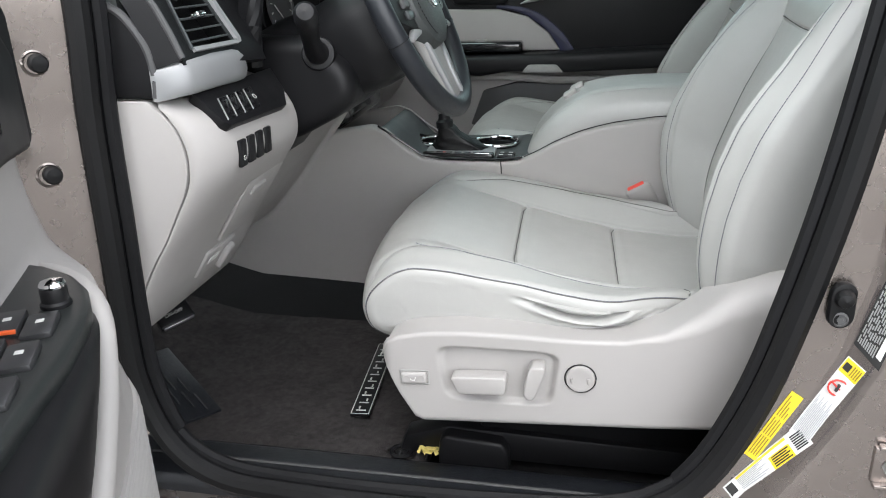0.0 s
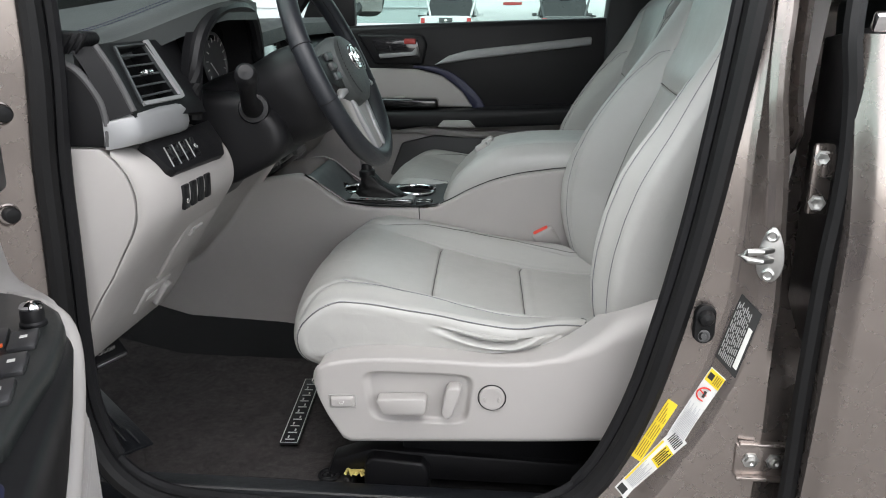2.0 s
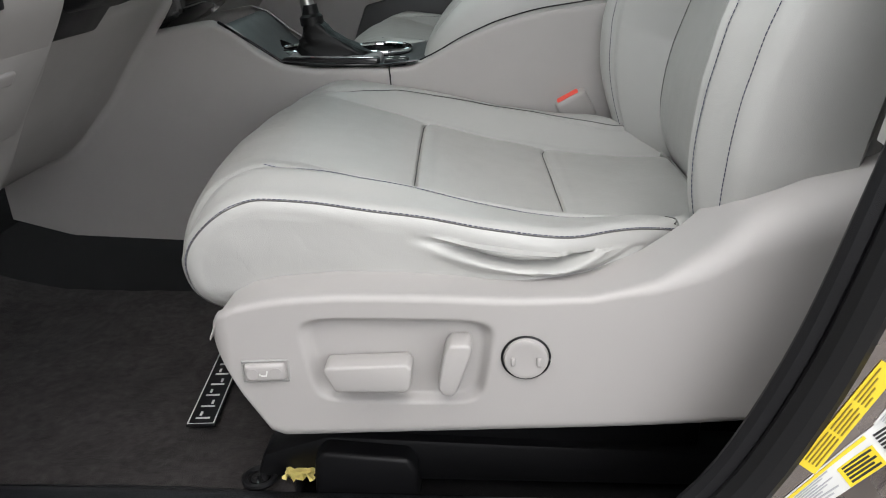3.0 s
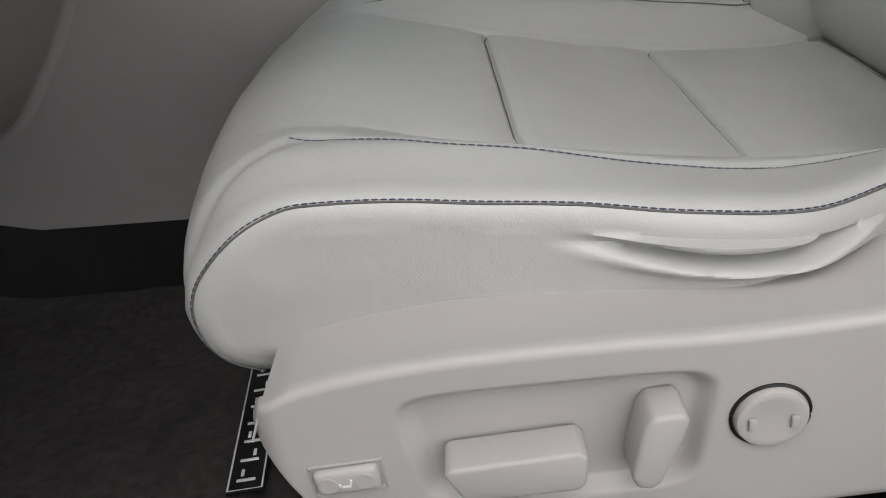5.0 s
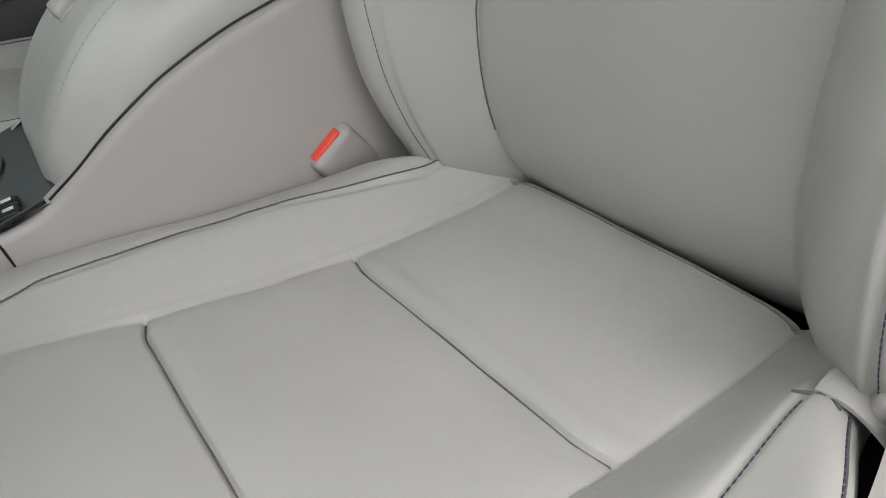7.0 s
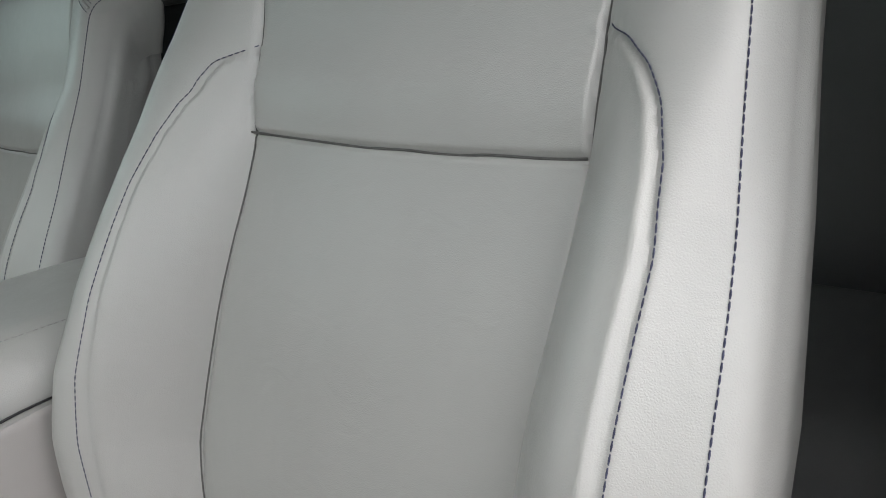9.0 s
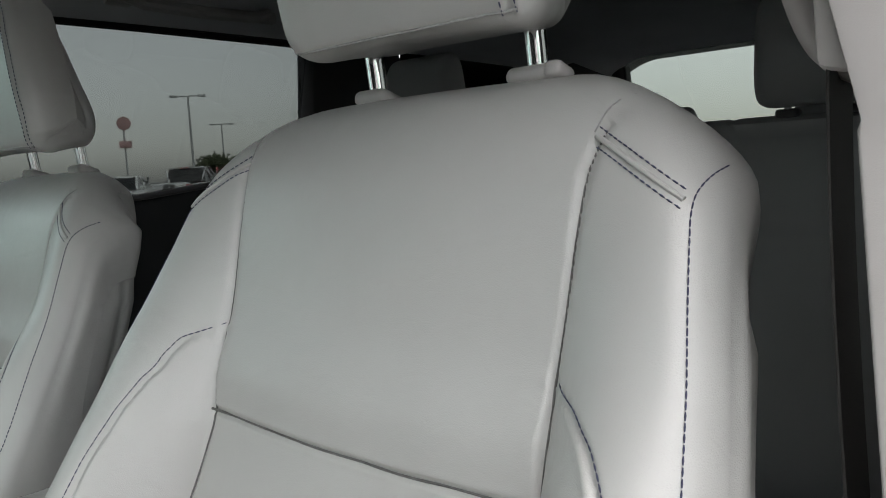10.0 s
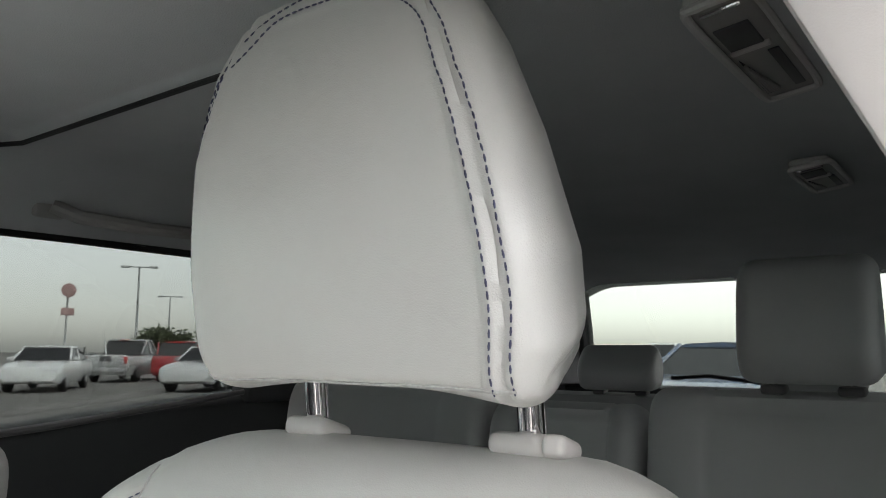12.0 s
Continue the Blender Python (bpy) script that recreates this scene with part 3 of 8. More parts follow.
for k in range(7):
    part("code_bar", sub(c0, al, ac, 0.84, 0.97, 0.20 + 0.10 * k, 0.245 + 0.10 * k, 0.0022), INK, tire)
warn = thing("yellow_label", (0.44, -0.15, 0.61), "yellow warning label with small print", "label")
c1, al1, ac1 = (0.424, 0.583), (0.042, 0.088), (0.0125, -0.0075)
part("paper", label_patch(c1, al1, ac1), YELLOW, warn)
for k in range(4):
    for u0, u1 in ((0.06, 0.34), (0.37, 0.62 - 0.03 * (k % 2)), (0.65, 0.95 - 0.07 * k)):
        part("text_bar", sub(c1, al1, ac1, u0, u1, 0.14 + 0.20 * k, 0.20 + 0.20 * k, 0.0022), OLIVE, warn)
air = thing("airbag_label", (0.49, -0.16, 0.66), "white airbag warning label with a red ban mark", "label")
c2, al2, ac2 = (0.468, 0.622), (0.047, 0.101), (0.0145, -0.0095)
part("paper", label_patch(c2, al2, ac2), WHITE, air)
part("yellow_block", sub(c2, al2, ac2, 0.83, 0.99, 0.03, 0.97, 0.0022), YELLOW, air)
part("warning_mark", sub(c2, al2, ac2, 0.87, 0.95, 0.08, 0.40, 0.003), INK, air)
for k in range(4):
    part("warning_bar", sub(c2, al2, ac2, 0.855, 0.965, 0.50 + 0.11 * k, 0.545 + 0.11 * k, 0.003), OLIVE, air)
for k in range(12):
    part("text_bar", sub(c2, al2, ac2, 0.05, 0.52 - 0.05 * (k % 3), 0.07 + 0.075 * k, 0.093 + 0.075 * k, 0.0022), PRINT, air)
mid = on_jamb(c2[0] + al2[0] * 0.69 + ac2[0] * 0.5, c2[1] + al2[1] * 0.69 + ac2[1] * 0.5, 0.0026)
part("ban_ring", tube([mid + Vector((0.0095 * math.cos(a), 0.002 * math.cos(a) * -1, 0.0095 * math.sin(a))) for a in np.linspace(0, 6.283, 26, endpoint=False)], 0.0011, 6, True), INK_RED, air)
part("ban_bar", tube([mid + Vector((-0.006, 0.001, 0.006)), mid + Vector((0.006, -0.001, -0.006))], 0.0010, 6), INK_RED, air)
part("ban_symbol", tube([mid + Vector((-0.002, 0, -0.004)), mid + Vector((0.001, 0, 0.004))], 0.0018, 6), INK, air)
cert = thing("certification_label", (0.53, -0.17, 0.74), "black certification label with grey small print", "label")
c3, al3, ac3 = (0.518, 0.738), (0.022, 0.088), (0.021, -0.020)
part("paper", label_patch(c3, al3, ac3), INK, cert)
dashes = random.Random(11)
for k in range(9):
    u0 = 0.06
    while u0 < 0.86:
        u1 = u0 + dashes.uniform(0.05, 0.16)
        part("text_bar", sub(c3, al3, ac3, u0, min(u1, 0.93), 0.05 + 0.072 * k, 0.085 + 0.072 * k, 0.0022), MARK_DIM, cert)
        u0 = u1 + 0.03
part("code_bars", sub(c3, al3, ac3, 0.1, 0.72, 0.72, 0.90, 0.0022), MARK, cert)

# rear door: outer skin, front edge, hinges
rear_door = thing("rear_door", (0.62, -0.2, 0.45), "closed taupe metallic rear door with chrome strip", "car door", kind="structure")


def skin(z, v):
    x0 = float(np.interp(z, (0.35, 0.66, 0.93, 1.13, 1.6), (0.611, 0.613, 0.616, 0.606, 0.63)))
    y = float(np.interp(z, (0.36, 0.50, 0.66, 0.80, 0.92, 0.98, 1.05, 1.13), (-0.205, -0.226, -0.238, -0.243, -0.243, -0.238, -0.226, -0.205)))
    y += 0.018 * bell(v, 0.012)
    return (x0 + v * (1.62 - x0), y, z)


part("door_skin", sheet(skin, np.linspace(0.36, 1.138, 42), np.r_[0, 0.006, 0.012, 0.02, 0.03, np.linspace(0.05, 1, 20)], 0.03, (0, -1, 0)), PAINT, rear_door)
edge = curve_through([(0.600, -0.197, 0.36), (0.604, -0.197, 0.62), (0.604, -0.197, 0.72), (0.607, -0.197, 0.87), (0.612, -0.197, 0.95), (0.613, -0.197, 1.02), (0.607, -0.197, 1.09), (0.600, -0.195, 1.14), (0.612, -0.16, 1.25), (0.622, -0.09, 1.45), (0.63, -0.05, 1.56)], 60)
part("edge_seal", tube(edge, 0.0105, 8, up=(0, 1, 0)), RUBBER, rear_door)
# Added black plate: closes the hollow and stands in for the gap's shade.
part("gap_plate", prism([(-0.195, 0.38), (-0.02, 0.38), (-0.02, 1.13), (-0.150, 1.145), (-0.195, 1.13)], 0.636, 0.668, "x", 0.004), BLACK, rear_door, "added dark plate for shade in the door gap")
part("chrome_strip", rbox((1.116, -0.200, 1.150), (1.00, 0.014, 0.020), 0.004, 2, pose(0, 0, 0, 28, 0, 0)), CHROME, rear_door, "bright chrome waist strip")
part("window_frame", tube([(0.66, -0.17, 1.15), (0.668, -0.06, 1.50), (0.69, -0.02, 1.57), (1.2, -0.01, 1.60), (1.5, -0.02, 1.57)], 0.018, 8), BLACK, rear_door)
part("window_pane", sheet(lambda u, v: (0.66 + 0.96 * u, -0.195 + lean(1.13 + 0.44 * v), 1.13 + 0.44 * v), (0, 0.5, 1), (0, 0.5, 1), 0.004, (0, -1, 0)), TINT, rear_door)
part("inner_panel", prism([(0.68, 0.42), (1.62, 0.42), (1.62, 1.12), (0.66, 1.12)], -0.165, -0.06, "y", 0.02), DARK_TRIM, rear_door, "dark inner door trim")
low = part("hinge", merge(rbox((0.585, -0.156, 0.608), (0.075, 0.008, 0.046), 0.004, 2), rbox((0.585, -0.162, 0.633), (0.070, 0.010, 0.006), 0.002), rbox((0.585, -0.162, 0.584), (0.070, 0.010, 0.006), 0.002)), PAINT, rear_door, "painted hinge with zinc bolts")
for x in (0.567, 0.597):
    part("hinge_bolt", disc((x, -0.160, 0.609), (0, -1, 0), [(0.011, 0), (0.011, 0.002), (0.008, 0.002), (0.0078, 0.007), (0.004, 0.008), (0.0, 0.006)], 6), ZINC, low)
high = part("hinge", merge(rbox((0.612, -0.135, 0.972), (0.024, 0.010, 0.085), 0.004, 2), rbox((0.616, -0.142, 0.990), (0.016, 0.010, 0.03), 0.004, 2)), PAINT, rear_door, "painted upper hinge")
for z in (0.998, 0.945):
    part("hinge_bolt", disc((0.610, -0.141, z), (-0.3, -1, 0), [(0.010, 0), (0.010, 0.002), (0.007, 0.002), (0.0065, 0.007), (0.0, 0.006)], 6), ZINC, high)

# ---------------------------------------------------------------- front pillar and jamb beside the open door
a_pillar = thing("front_jamb", (-0.4, -0.15, 0.45), "taupe metallic jamb at the open front door", "car pillar", kind="structure")


def front_jamb(z, v):
    px = float(np.interp(z, (0.42, 0.52, 0.60, 0.69, 0.85, 0.97, 1.10, 1.26), (-0.27, -0.335, -0.360, -0.366, -0.362, -0.36, -0.35, -0.35)))
    side = [(0, -0.114), (0.12, -0.126), (0.30, -0.150), (0.55, -0.192), (0.66, -0.202), (0.78, -0.235), (0.9, -0.262), (1.0, -0.27)]
    y = float(np.interp(v, [a for a, _ in side], [b for _, b in side]))
    return (px - 0.13 * v, y, z)


part("jamb_skin", sheet(front_jamb, np.linspace(0.53, 1.26, 50), np.linspace(0, 1, 30), 0.002, (0, -1, 0)), PAINT, a_pillar, angle=50)
part("upper_pillar", tube([(-0.36, -0.15, 1.24), (-0.50, -0.12, 1.30), (-0.30, -0.02, 1.50), (-0.05, 0.0, 1.58)], 0.045, 10), PAINT, a_pillar)
for x, y, z in ((-0.352, -0.196, 1.043), (-0.36, -0.20, 0.921)):
    bs = thing("bump_stop", (x, y, z), "black rubber bump stop on the jamb", "bump stop", "bump stops")
    part("stop", disc((x, y + 0.004, z), (0.75, -0.65, 0), [(0.010, 0), (0.010, 0.010), (0.008, 0.013), (0.0, 0.014)], 18), RUBBER, bs)
    part("seat_ring", tube([Vector((x, y, z)) + Vector((0.65 * 0.0125 * math.cos(a), 0.75 * 0.0125 * math.cos(a), 0.0125 * math.sin(a))) for a in np.linspace(0, 6.283, 20, endpoint=False)], 0.002, 6, True), PAINT, bs)

# ---------------------------------------------------------------- open driver's door
HINGE = Vector((-0.42, -0.25, 0.0))
DOOR_M = Matrix.Translation(HINGE) @ pose(0, 0, 0, 0, 0, -65)
door = thing("driver_door", (HINGE.x, HINGE.y, 0.35), "open driver's door with ash and black trim", "car door")


def dpart(name, piece, mat_, parent=None, label="", angle=35):
    return part(name, moved(piece, DOOR_M), mat_, parent or door, label, angle)


dpart("outer_skin", prism([(0.06, 0.36), (1.05, 0.36), (1.08, 0.70), (1.10, 1.12), (0.11, 1.10), (0.07, 0.90)], -0.03, 0.02, "y", 0.012), PAINT, None, "taupe metallic outer skin")
def trim_n(u, z):
    """How far the ash trim stands in from the door's outer skin."""
    belly = 0.056 * max(smooth(0.02, 0.17, u) * smooth(0.880, 0.860, z), smooth(0.86, 0.66, z) * (1 - 0.25 * smooth(0.12, 0.0, u)))
    return 0.086 + belly - 0.03 * bell(u - 0.015, 0.02) + 0.004 * math.sin(u * 7)


dpart("trim_panel", sheet(lambda u, z: (u + 0.070 * smooth(0.82, 0.97, z) * (1.05 - u), trim_n(u, z), z), np.linspace(0.015, 1.05, 60), np.linspace(0.38, 0.995, 52), 0.02, (0, 1, 0)), BEIGE, None, "ash plastic trim panel", 60)
dpart("panel_core", prism([(0.05, 0.37), (1.05, 0.37), (1.05, 1.10), (0.125, 1.10), (0.10, 0.95), (0.05, 0.82)], 0.02, 0.06, "y", 0.005), BLACK)
dpart("upper_trim", prism([(0.105, 0.980), (1.04, 0.990), (1.06, 1.10), (1.04, 1.125), (0.135, 1.128), (0.108, 1.105)], 0.03, 0.104, "y", 0.014, 3), BLACK_SOFT, None, "black upper trim")
hand = dpart("handle_bezel", prism([(0.150, 0.986), (0.40, 0.998), (0.45, 1.01), (0.45, 1.06), (0.40, 1.094), (0.18, 1.096), (0.150, 1.07)], 0.095, 0.112, "y", 0.014, 3), BLACK, None, "black handle surround")
dpart("handle_cup", prism([(0.235, 1.014), (0.38, 1.018), (0.40, 1.035), (0.38, 1.075), (0.225, 1.078)], 0.108, 0.1145, "y", 0.003), GLOSS_BLACK, hand)
dpart("inner_handle", tube([(0.285, 0.108, 1.030), (0.32, 0.115, 1.032), (0.375, 0.115, 1.036)], [0.005, 0.0075, 0.0075], 12, flat=0.6), CHROME, hand)
arm_line = [(0.205, 0.09), (0.222, 0.138), (0.26, 0.160), (0.32, 0.170), (0.45, 0.168), (0.90, 0.145), (0.90, 0.07)]
arm_rings = []
for z, back, thin in ((0.868, 0.0, 0.006), (0.862, 0.0, 0.0), (0.83, 0.018, 0.003), (0.78, 0.050, 0.010), (0.72, 0.10, 0.020), (0.66, 0.16, 0.031), (0.58, 0.26, 0.044), (0.50, 0.36, 0.056)):
    loop = curve_through(arm_line, 40)
    arm_rings.append([(min(0.92, u + back), max(0.06, n - thin), z) for u, n in loop])
dpart("armrest", ring_loft(arm_rings), BLACK, None, "black armrest sweeping down into the door", 60)
pod_line = [(0.160, 0.085), (0.174, 0.106), (0.205, 0.135), (0.240, 0.153), (0.275, 0.161), (0.31, 0.163), (0.37, 0.160), (0.43, 0.151), (0.49, 0.144), (0.53, 0.085)]
pod = dpart("switch_pod", prism(pod_line, 0.862, 0.884, "z", 0.006, 3), POD, None, "black window switch panel")
dpart("edge_trim", tube(curve_through([(0.148, 0.084, 0.868), (0.164, 0.109, 0.869), (0.194, 0.134, 0.868), (0.226, 0.153, 0.860), (0.252, 0.160, 0.838), (0.280, 0.158, 0.79), (0.325, 0.148, 0.72), (0.382, 0.136, 0.66), (0.475, 0.122, 0.58)], 40), 0.0105, 12), BEIGE, None, "ash edge trim", 60)
dpart("pull_cup", prism([(0.505, 0.07), (0.515, 0.150), (0.60, 0.160), (0.78, 0.150), (0.80, 0.07)], 0.78, 0.872, "z", 0.010, 3), NAVY, None, "navy pull cup")
dpart("pocket_lining", prism([(0.40, 0.60), (0.66, 0.62), (0.70, 0.80), (0.52, 0.815)], 0.135, 0.160, "y", 0.010, 3), NAVY, None, "navy pocket lining")
knob = dpart("mirror_knob", disc((0.275, 0.136, 0.884), (0, 0, 1), [(0.0120, 0), (0.0120, 0.003), (0.0105, 0.005), (0.0105, 0.014), (0.0098, 0.0165)], 30), BLACK, pod, "black mirror knob with chrome cap")
dpart("knob_cap", disc((0.275, 0.136, 0.9000), (0, 0, 1), [(0.0098, 0), (0.0102, 0.002), (0.009, 0.0045), (0.005, 0.006), (0.0, 0.0065)], 28), CHROME, knob)
for r_ in range(3):
    for c_ in range(2):
        kx, ky = 0.309 + 0.051 * r_ + 0.010 * (1 - c_), 0.134 - 0.025 * c_ - 0.002 * r_
        key = dpart("window_key", rbox((kx, ky, 0.886), (0.034, 0.0225, 0.007), 0.002, 2, pose(0, 0, 0, 4, 5, 0)), BLACK_KEY, pod, "black window switch")
        dpart("key_symbol", rbox((kx - 0.002, ky, 0.8899), (0.0045, 0.006, 0.0006), 0, 1, pose(0, 0, 0, 4, 5, 0)), MARK, key)
dpart("key_light", rbox((0.326, 0.109, 0.8874), (0.003, 0.020, 0.003), 0.0005), ORANGE, pod, "orange indicator strip")
dpart("speaker_grille", sheet(lambda u, v: (0.04 + 0.26 * u, trim_n(0.04 + 0.26 * u, 0.42 + 0.27 * v) + 0.004 + 0.0014 * math.sin(v * 270), 0.42 + 0.27 * v - 0.02 * u), np.linspace(0, 1, 10), np.linspace(0, 1, 150), 0.006, (0, 1, 0)), BEIGE, None, "ash ribbed speaker grille")
dpart("window_pane", prism([(0.05, 1.12), (1.08, 1.12), (1.0, 1.52), (0.42, 1.52)], -0.004, 0.0, "y", 0), GLASS, None, "lowered clear window").visible_shadow = False
dpart("sash", tube([(0.125, 0.03, 1.11), (0.14, 0.03, 1.30), (0.40, 0.02, 1.53), (0.95, 0.01, 1.55), (1.08, 0.02, 1.12)], 0.018, 8), BLACK, None, "black window frame")


# ---------------------------------------------------------------- dashboard
dash = thing("dashboard", (-0.4, 0.6, 0.7), "dashboard in black, silver and light ash plastic", "dashboard")


def swept(profile, y0, y1, r, press=lambda x, z, dy, k: 0.0, core=None, count=80, across=60, bulge=0.0, caps=5):
    mid, half = (y0 + y1) / 2, (y1 - y0) / 2
    core = core or (lambda x, z: (x - 0.12, z))
    p = Pillow(profile, mid, lambda x, z: half, lambda x, z: half, r, core, press, count, bulge=bulge)
    return p.build(np.linspace(0, 1, across), caps)


Y0 = -0.075
knee = [(-0.60, 0.615), (-0.46, 0.612), (-0.40, 0.635), (-0.355, 0.690), (-0.305, 0.770), (-0.258, 0.832), (-0.228, 0.870), (-0.215, 0.893), (-0.2125, 0.915), (-0.218, 0.937), (-0.231, 0.957), (-0.255, 0.974), (-0.30, 0.985), (-0.40, 0.985)]
low = [(-0.60, 0.625), (-0.45, 0.628), (-0.36, 0.705), (-0.30, 0.785), (-0.250, 0.850), (-0.240, 0.872), (-0.27, 0.885), (-0.40, 0.885)]
knee_x, knee_z = [p[0] for p in knee[2:13]], [p[1] for p in knee[2:13]]
joint_z, joint_s = (0.62, 0.70, 0.80, 0.86, 0.90, 0.937, 0.96, 0.975, 0.985), (0.012, 0.013, 0.017, 0.030, 0.040, 0.039, 0.035, 0.026, -0.006)


def knee_front(z):
    return float(np.interp(z, knee_z, knee_x))


knee_line = curve_through(knee, 200)


def knee_skin(w, v):
    """The knee panel from its joint with the end cap, round the corner and across to the column."""
    x, z = knee_line[int(round(w * 199))]
    s = float(np.interp(z, joint_z, joint_s))
    yr = float(np.interp(z, (0.70, 0.80, 0.87, 0.90, 0.97), (0.25, 0.235, 0.20, 0.190, 0.186)))
    reach = 0.075
    if v < 0.4:
        t = 1 - v / 0.4
        y = Y0 - 0.013 + reach * (1 - math.sin(t * math.pi / 2))
        x -= s * (1 - math.cos(t * math.pi / 2)) if x > -0.5 else 0
    elif v < 0.94:
        y = Y0 - 0.013 + reach + (yr - (Y0 - 0.013 + reach)) * (v - 0.4) / 0.54
        x -= 0.012 * smooth(0.90, 0.94, v)
    else:
        y = yr + 0.004
        x -= 0.012 + 0.05 * (v - 0.94) / 0.06
    return (x, y, z)


part("knee_panel", sheet(knee_skin, np.linspace(0, 1, 100), np.r_[np.linspace(0, 0.4, 24), np.linspace(0.42, 0.9, 24), np.linspace(0.91, 1, 14)]), BEIGE, dash, "light ash knee panel", angle=70)
# Solid black block before the lower panel; stands in for a gap in shade.
part("column_gap_block", prism([(-0.31, 0.835), (-0.270, 0.838), (-0.240, 0.872), (-0.248, 0.905), (-0.31, 0.905)], 0.196, 0.335, "y", 0.004), BLACK, dash, "black block for the shaded gap under the column")
part("lower_panel", swept([(x - 0.03, z - 0.01) for x, z in low], 0.168, 0.555, 0.012, count=60), BEIGE, dash, "light ash lower panel", angle=60)
cap_out = [(-0.50, 0.984), (-0.50, 0.66), (-0.44, 0.632)] + [(knee_front(z) - float(np.interp(z, joint_z, joint_s)) - 0.0022, z) for z in np.linspace(0.645, 0.984, 24)]
part("end_cap", prism(cap_out, Y0 - 0.0145, Y0 + 0.015, "y", 0.0025, 2), BEIGE, dash, "light ash end cap")
part("end_pad", prism([(-0.50, 0.9865), (-0.282, 0.9865), (-0.281, 1.012), (-0.284, 1.043), (-0.300, 1.071), (-0.320, 1.092), (-0.350, 1.100), (-0.50, 1.100)], Y0 - 0.014, Y0 + 0.02, "y", 0.005, 3), BLACK_SOFT, dash, "black grained end pad")
part("end_rim", tube(curve_through([(-0.40, Y0 - 0.012, 1.100), (-0.350, Y0 - 0.011, 1.099), (-0.320, Y0 - 0.011, 1.090), (-0.300, Y0 - 0.011, 1.070), (-0.285, Y0 - 0.011, 1.042), (-0.281, Y0 - 0.011, 1.010), (-0.283, Y0 - 0.011, 0.988)], 30), 0.0055, 8), GREY_DARK, dash, "dark grey rim")


def ridge_x(z):
    return float(np.interp(z, (1.02, 1.03, 1.06, 1.09, 1.118), (-0.2455, -0.2475, -0.259, -0.273, -0.2905)))


# Greyer than the black fascia: the edge's soft highlight is put into its colour.
part("fascia_ridge", tube([(ridge_x(z), -0.0745 - 0.02 * (z - 1.03), z) for z in np.linspace(1.033, 1.117, 14)], 0.0044, 10), GREY_DARK, dash, "ridge in paler grey for its highlight")
part("side_fascia", sheet(lambda w, v: (ridge_x(1.022 + 0.009 * v + (0.094 - 0.009 * v) * w) - 0.030 * (1 - v), -0.0885 + 0.011 * v, 1.022 + 0.009 * v + (0.094 - 0.009 * v) * w), np.linspace(0, 1, 16), np.linspace(0, 1, 6), 0.006, (0, -1, 0)), BLACK, dash, "black side fascia")
part("fascia", prism([(-0.50, 0.98), (-0.295, 0.98), (-0.290, 1.02), (-0.315, 1.07), (-0.335, 1.116), (-0.50, 1.116)], Y0 + 0.002, 0.172, "y", 0.006), BLACK, dash, "black upper fascia")

# vent: a well in the sloping panel, slats and a broad bezel
m_v = Matrix.Translation((-0.268, 0.0095, 1.077)) @ pose(0, 0, 0, 0, -22.5, 0)
mouth = [(-0.0525, 0.040), (0.0385, 0.041), (0.0685, -0.042), (-0.0545, -0.040)]
outer = [(-0.0835, 0.045), (0.150, 0.047), (0.133, -0.076), (-0.0835, -0.056)]
rings = [[(x, k * y + d, k * z) for y, z in ring] for ring, x, k, d in ((outer, -0.012, 1, 0), (outer, 0, 1, 0), (mouth, 0, 1, 0), (mouth, -0.030, 0.92, 0.001))]
part("vent_panel", moved((lambda v, f: (v, f + [(12, 13, 14, 15)]))(*ring_loft(rings, False)), m_v), BLACK, dash, "black panel round the vent", angle=30)
vent = part("air_vent", moved(ring_loft([[(x, k * y, k * z) for y, z in mouth] for x, k in ((-0.004, 1.0), (0.003, 1.02), (0.004, 1.0), (0.004, 0.96), (-0.004, 0.94), (-0.004, 1.0))], False), m_v), PANEL_GREY, dash, "black air vent with silver bezel", angle=30)
part("bezel_side", moved(ring_loft([[(0.001, y - w, z), (0.0055, y - 0.8 * w, z), (0.0065, y + 0.7 * w, z), (0.001, y + w, z)] for y, z, w in ((0.0400, 0.045, 0.0055), (0.0560, 0.0, 0.0058), (0.0700, -0.038, 0.0060), (0.0690, -0.0455, 0.0040))]), m_v), SILVER, vent, "broad silver bezel side", angle=40)
part("bezel_foot", moved(ring_loft([[(0.001, y, z + 0.0032), (0.0052, y, z + 0.0026), (0.0056, y, z - 0.0026), (0.001, y, z - 0.0032)] for y, z in ((-0.053, -0.0415), (0.0, -0.0425), (0.066, -0.0438))]), m_v), SILVER, vent, "silver bezel foot", angle=40)
for k in range(5):
    z = -0.030 + k * 0.0145
    left, right = -0.0505, 0.0535 - 0.36 * z
    part("slat", moved(rbox((-0.007, (left + right) / 2 - 0.003, z), (0.014, right - left - 0.006, 0.0028), 0.001, 2, pose(0, 0, 0, 0, 14, 0)), m_v), PANEL_GREY, vent)
part("tab", moved(merge(rbox((0.002, 0.004, 0.0), (0.010, 0.022, 0.0075), 0.003, 3), rbox((0.002, -0.014, -0.001), (0.006, 0.008, 0.005), 0.002)), m_v), CHROME, vent, "chrome tab")
silver = []
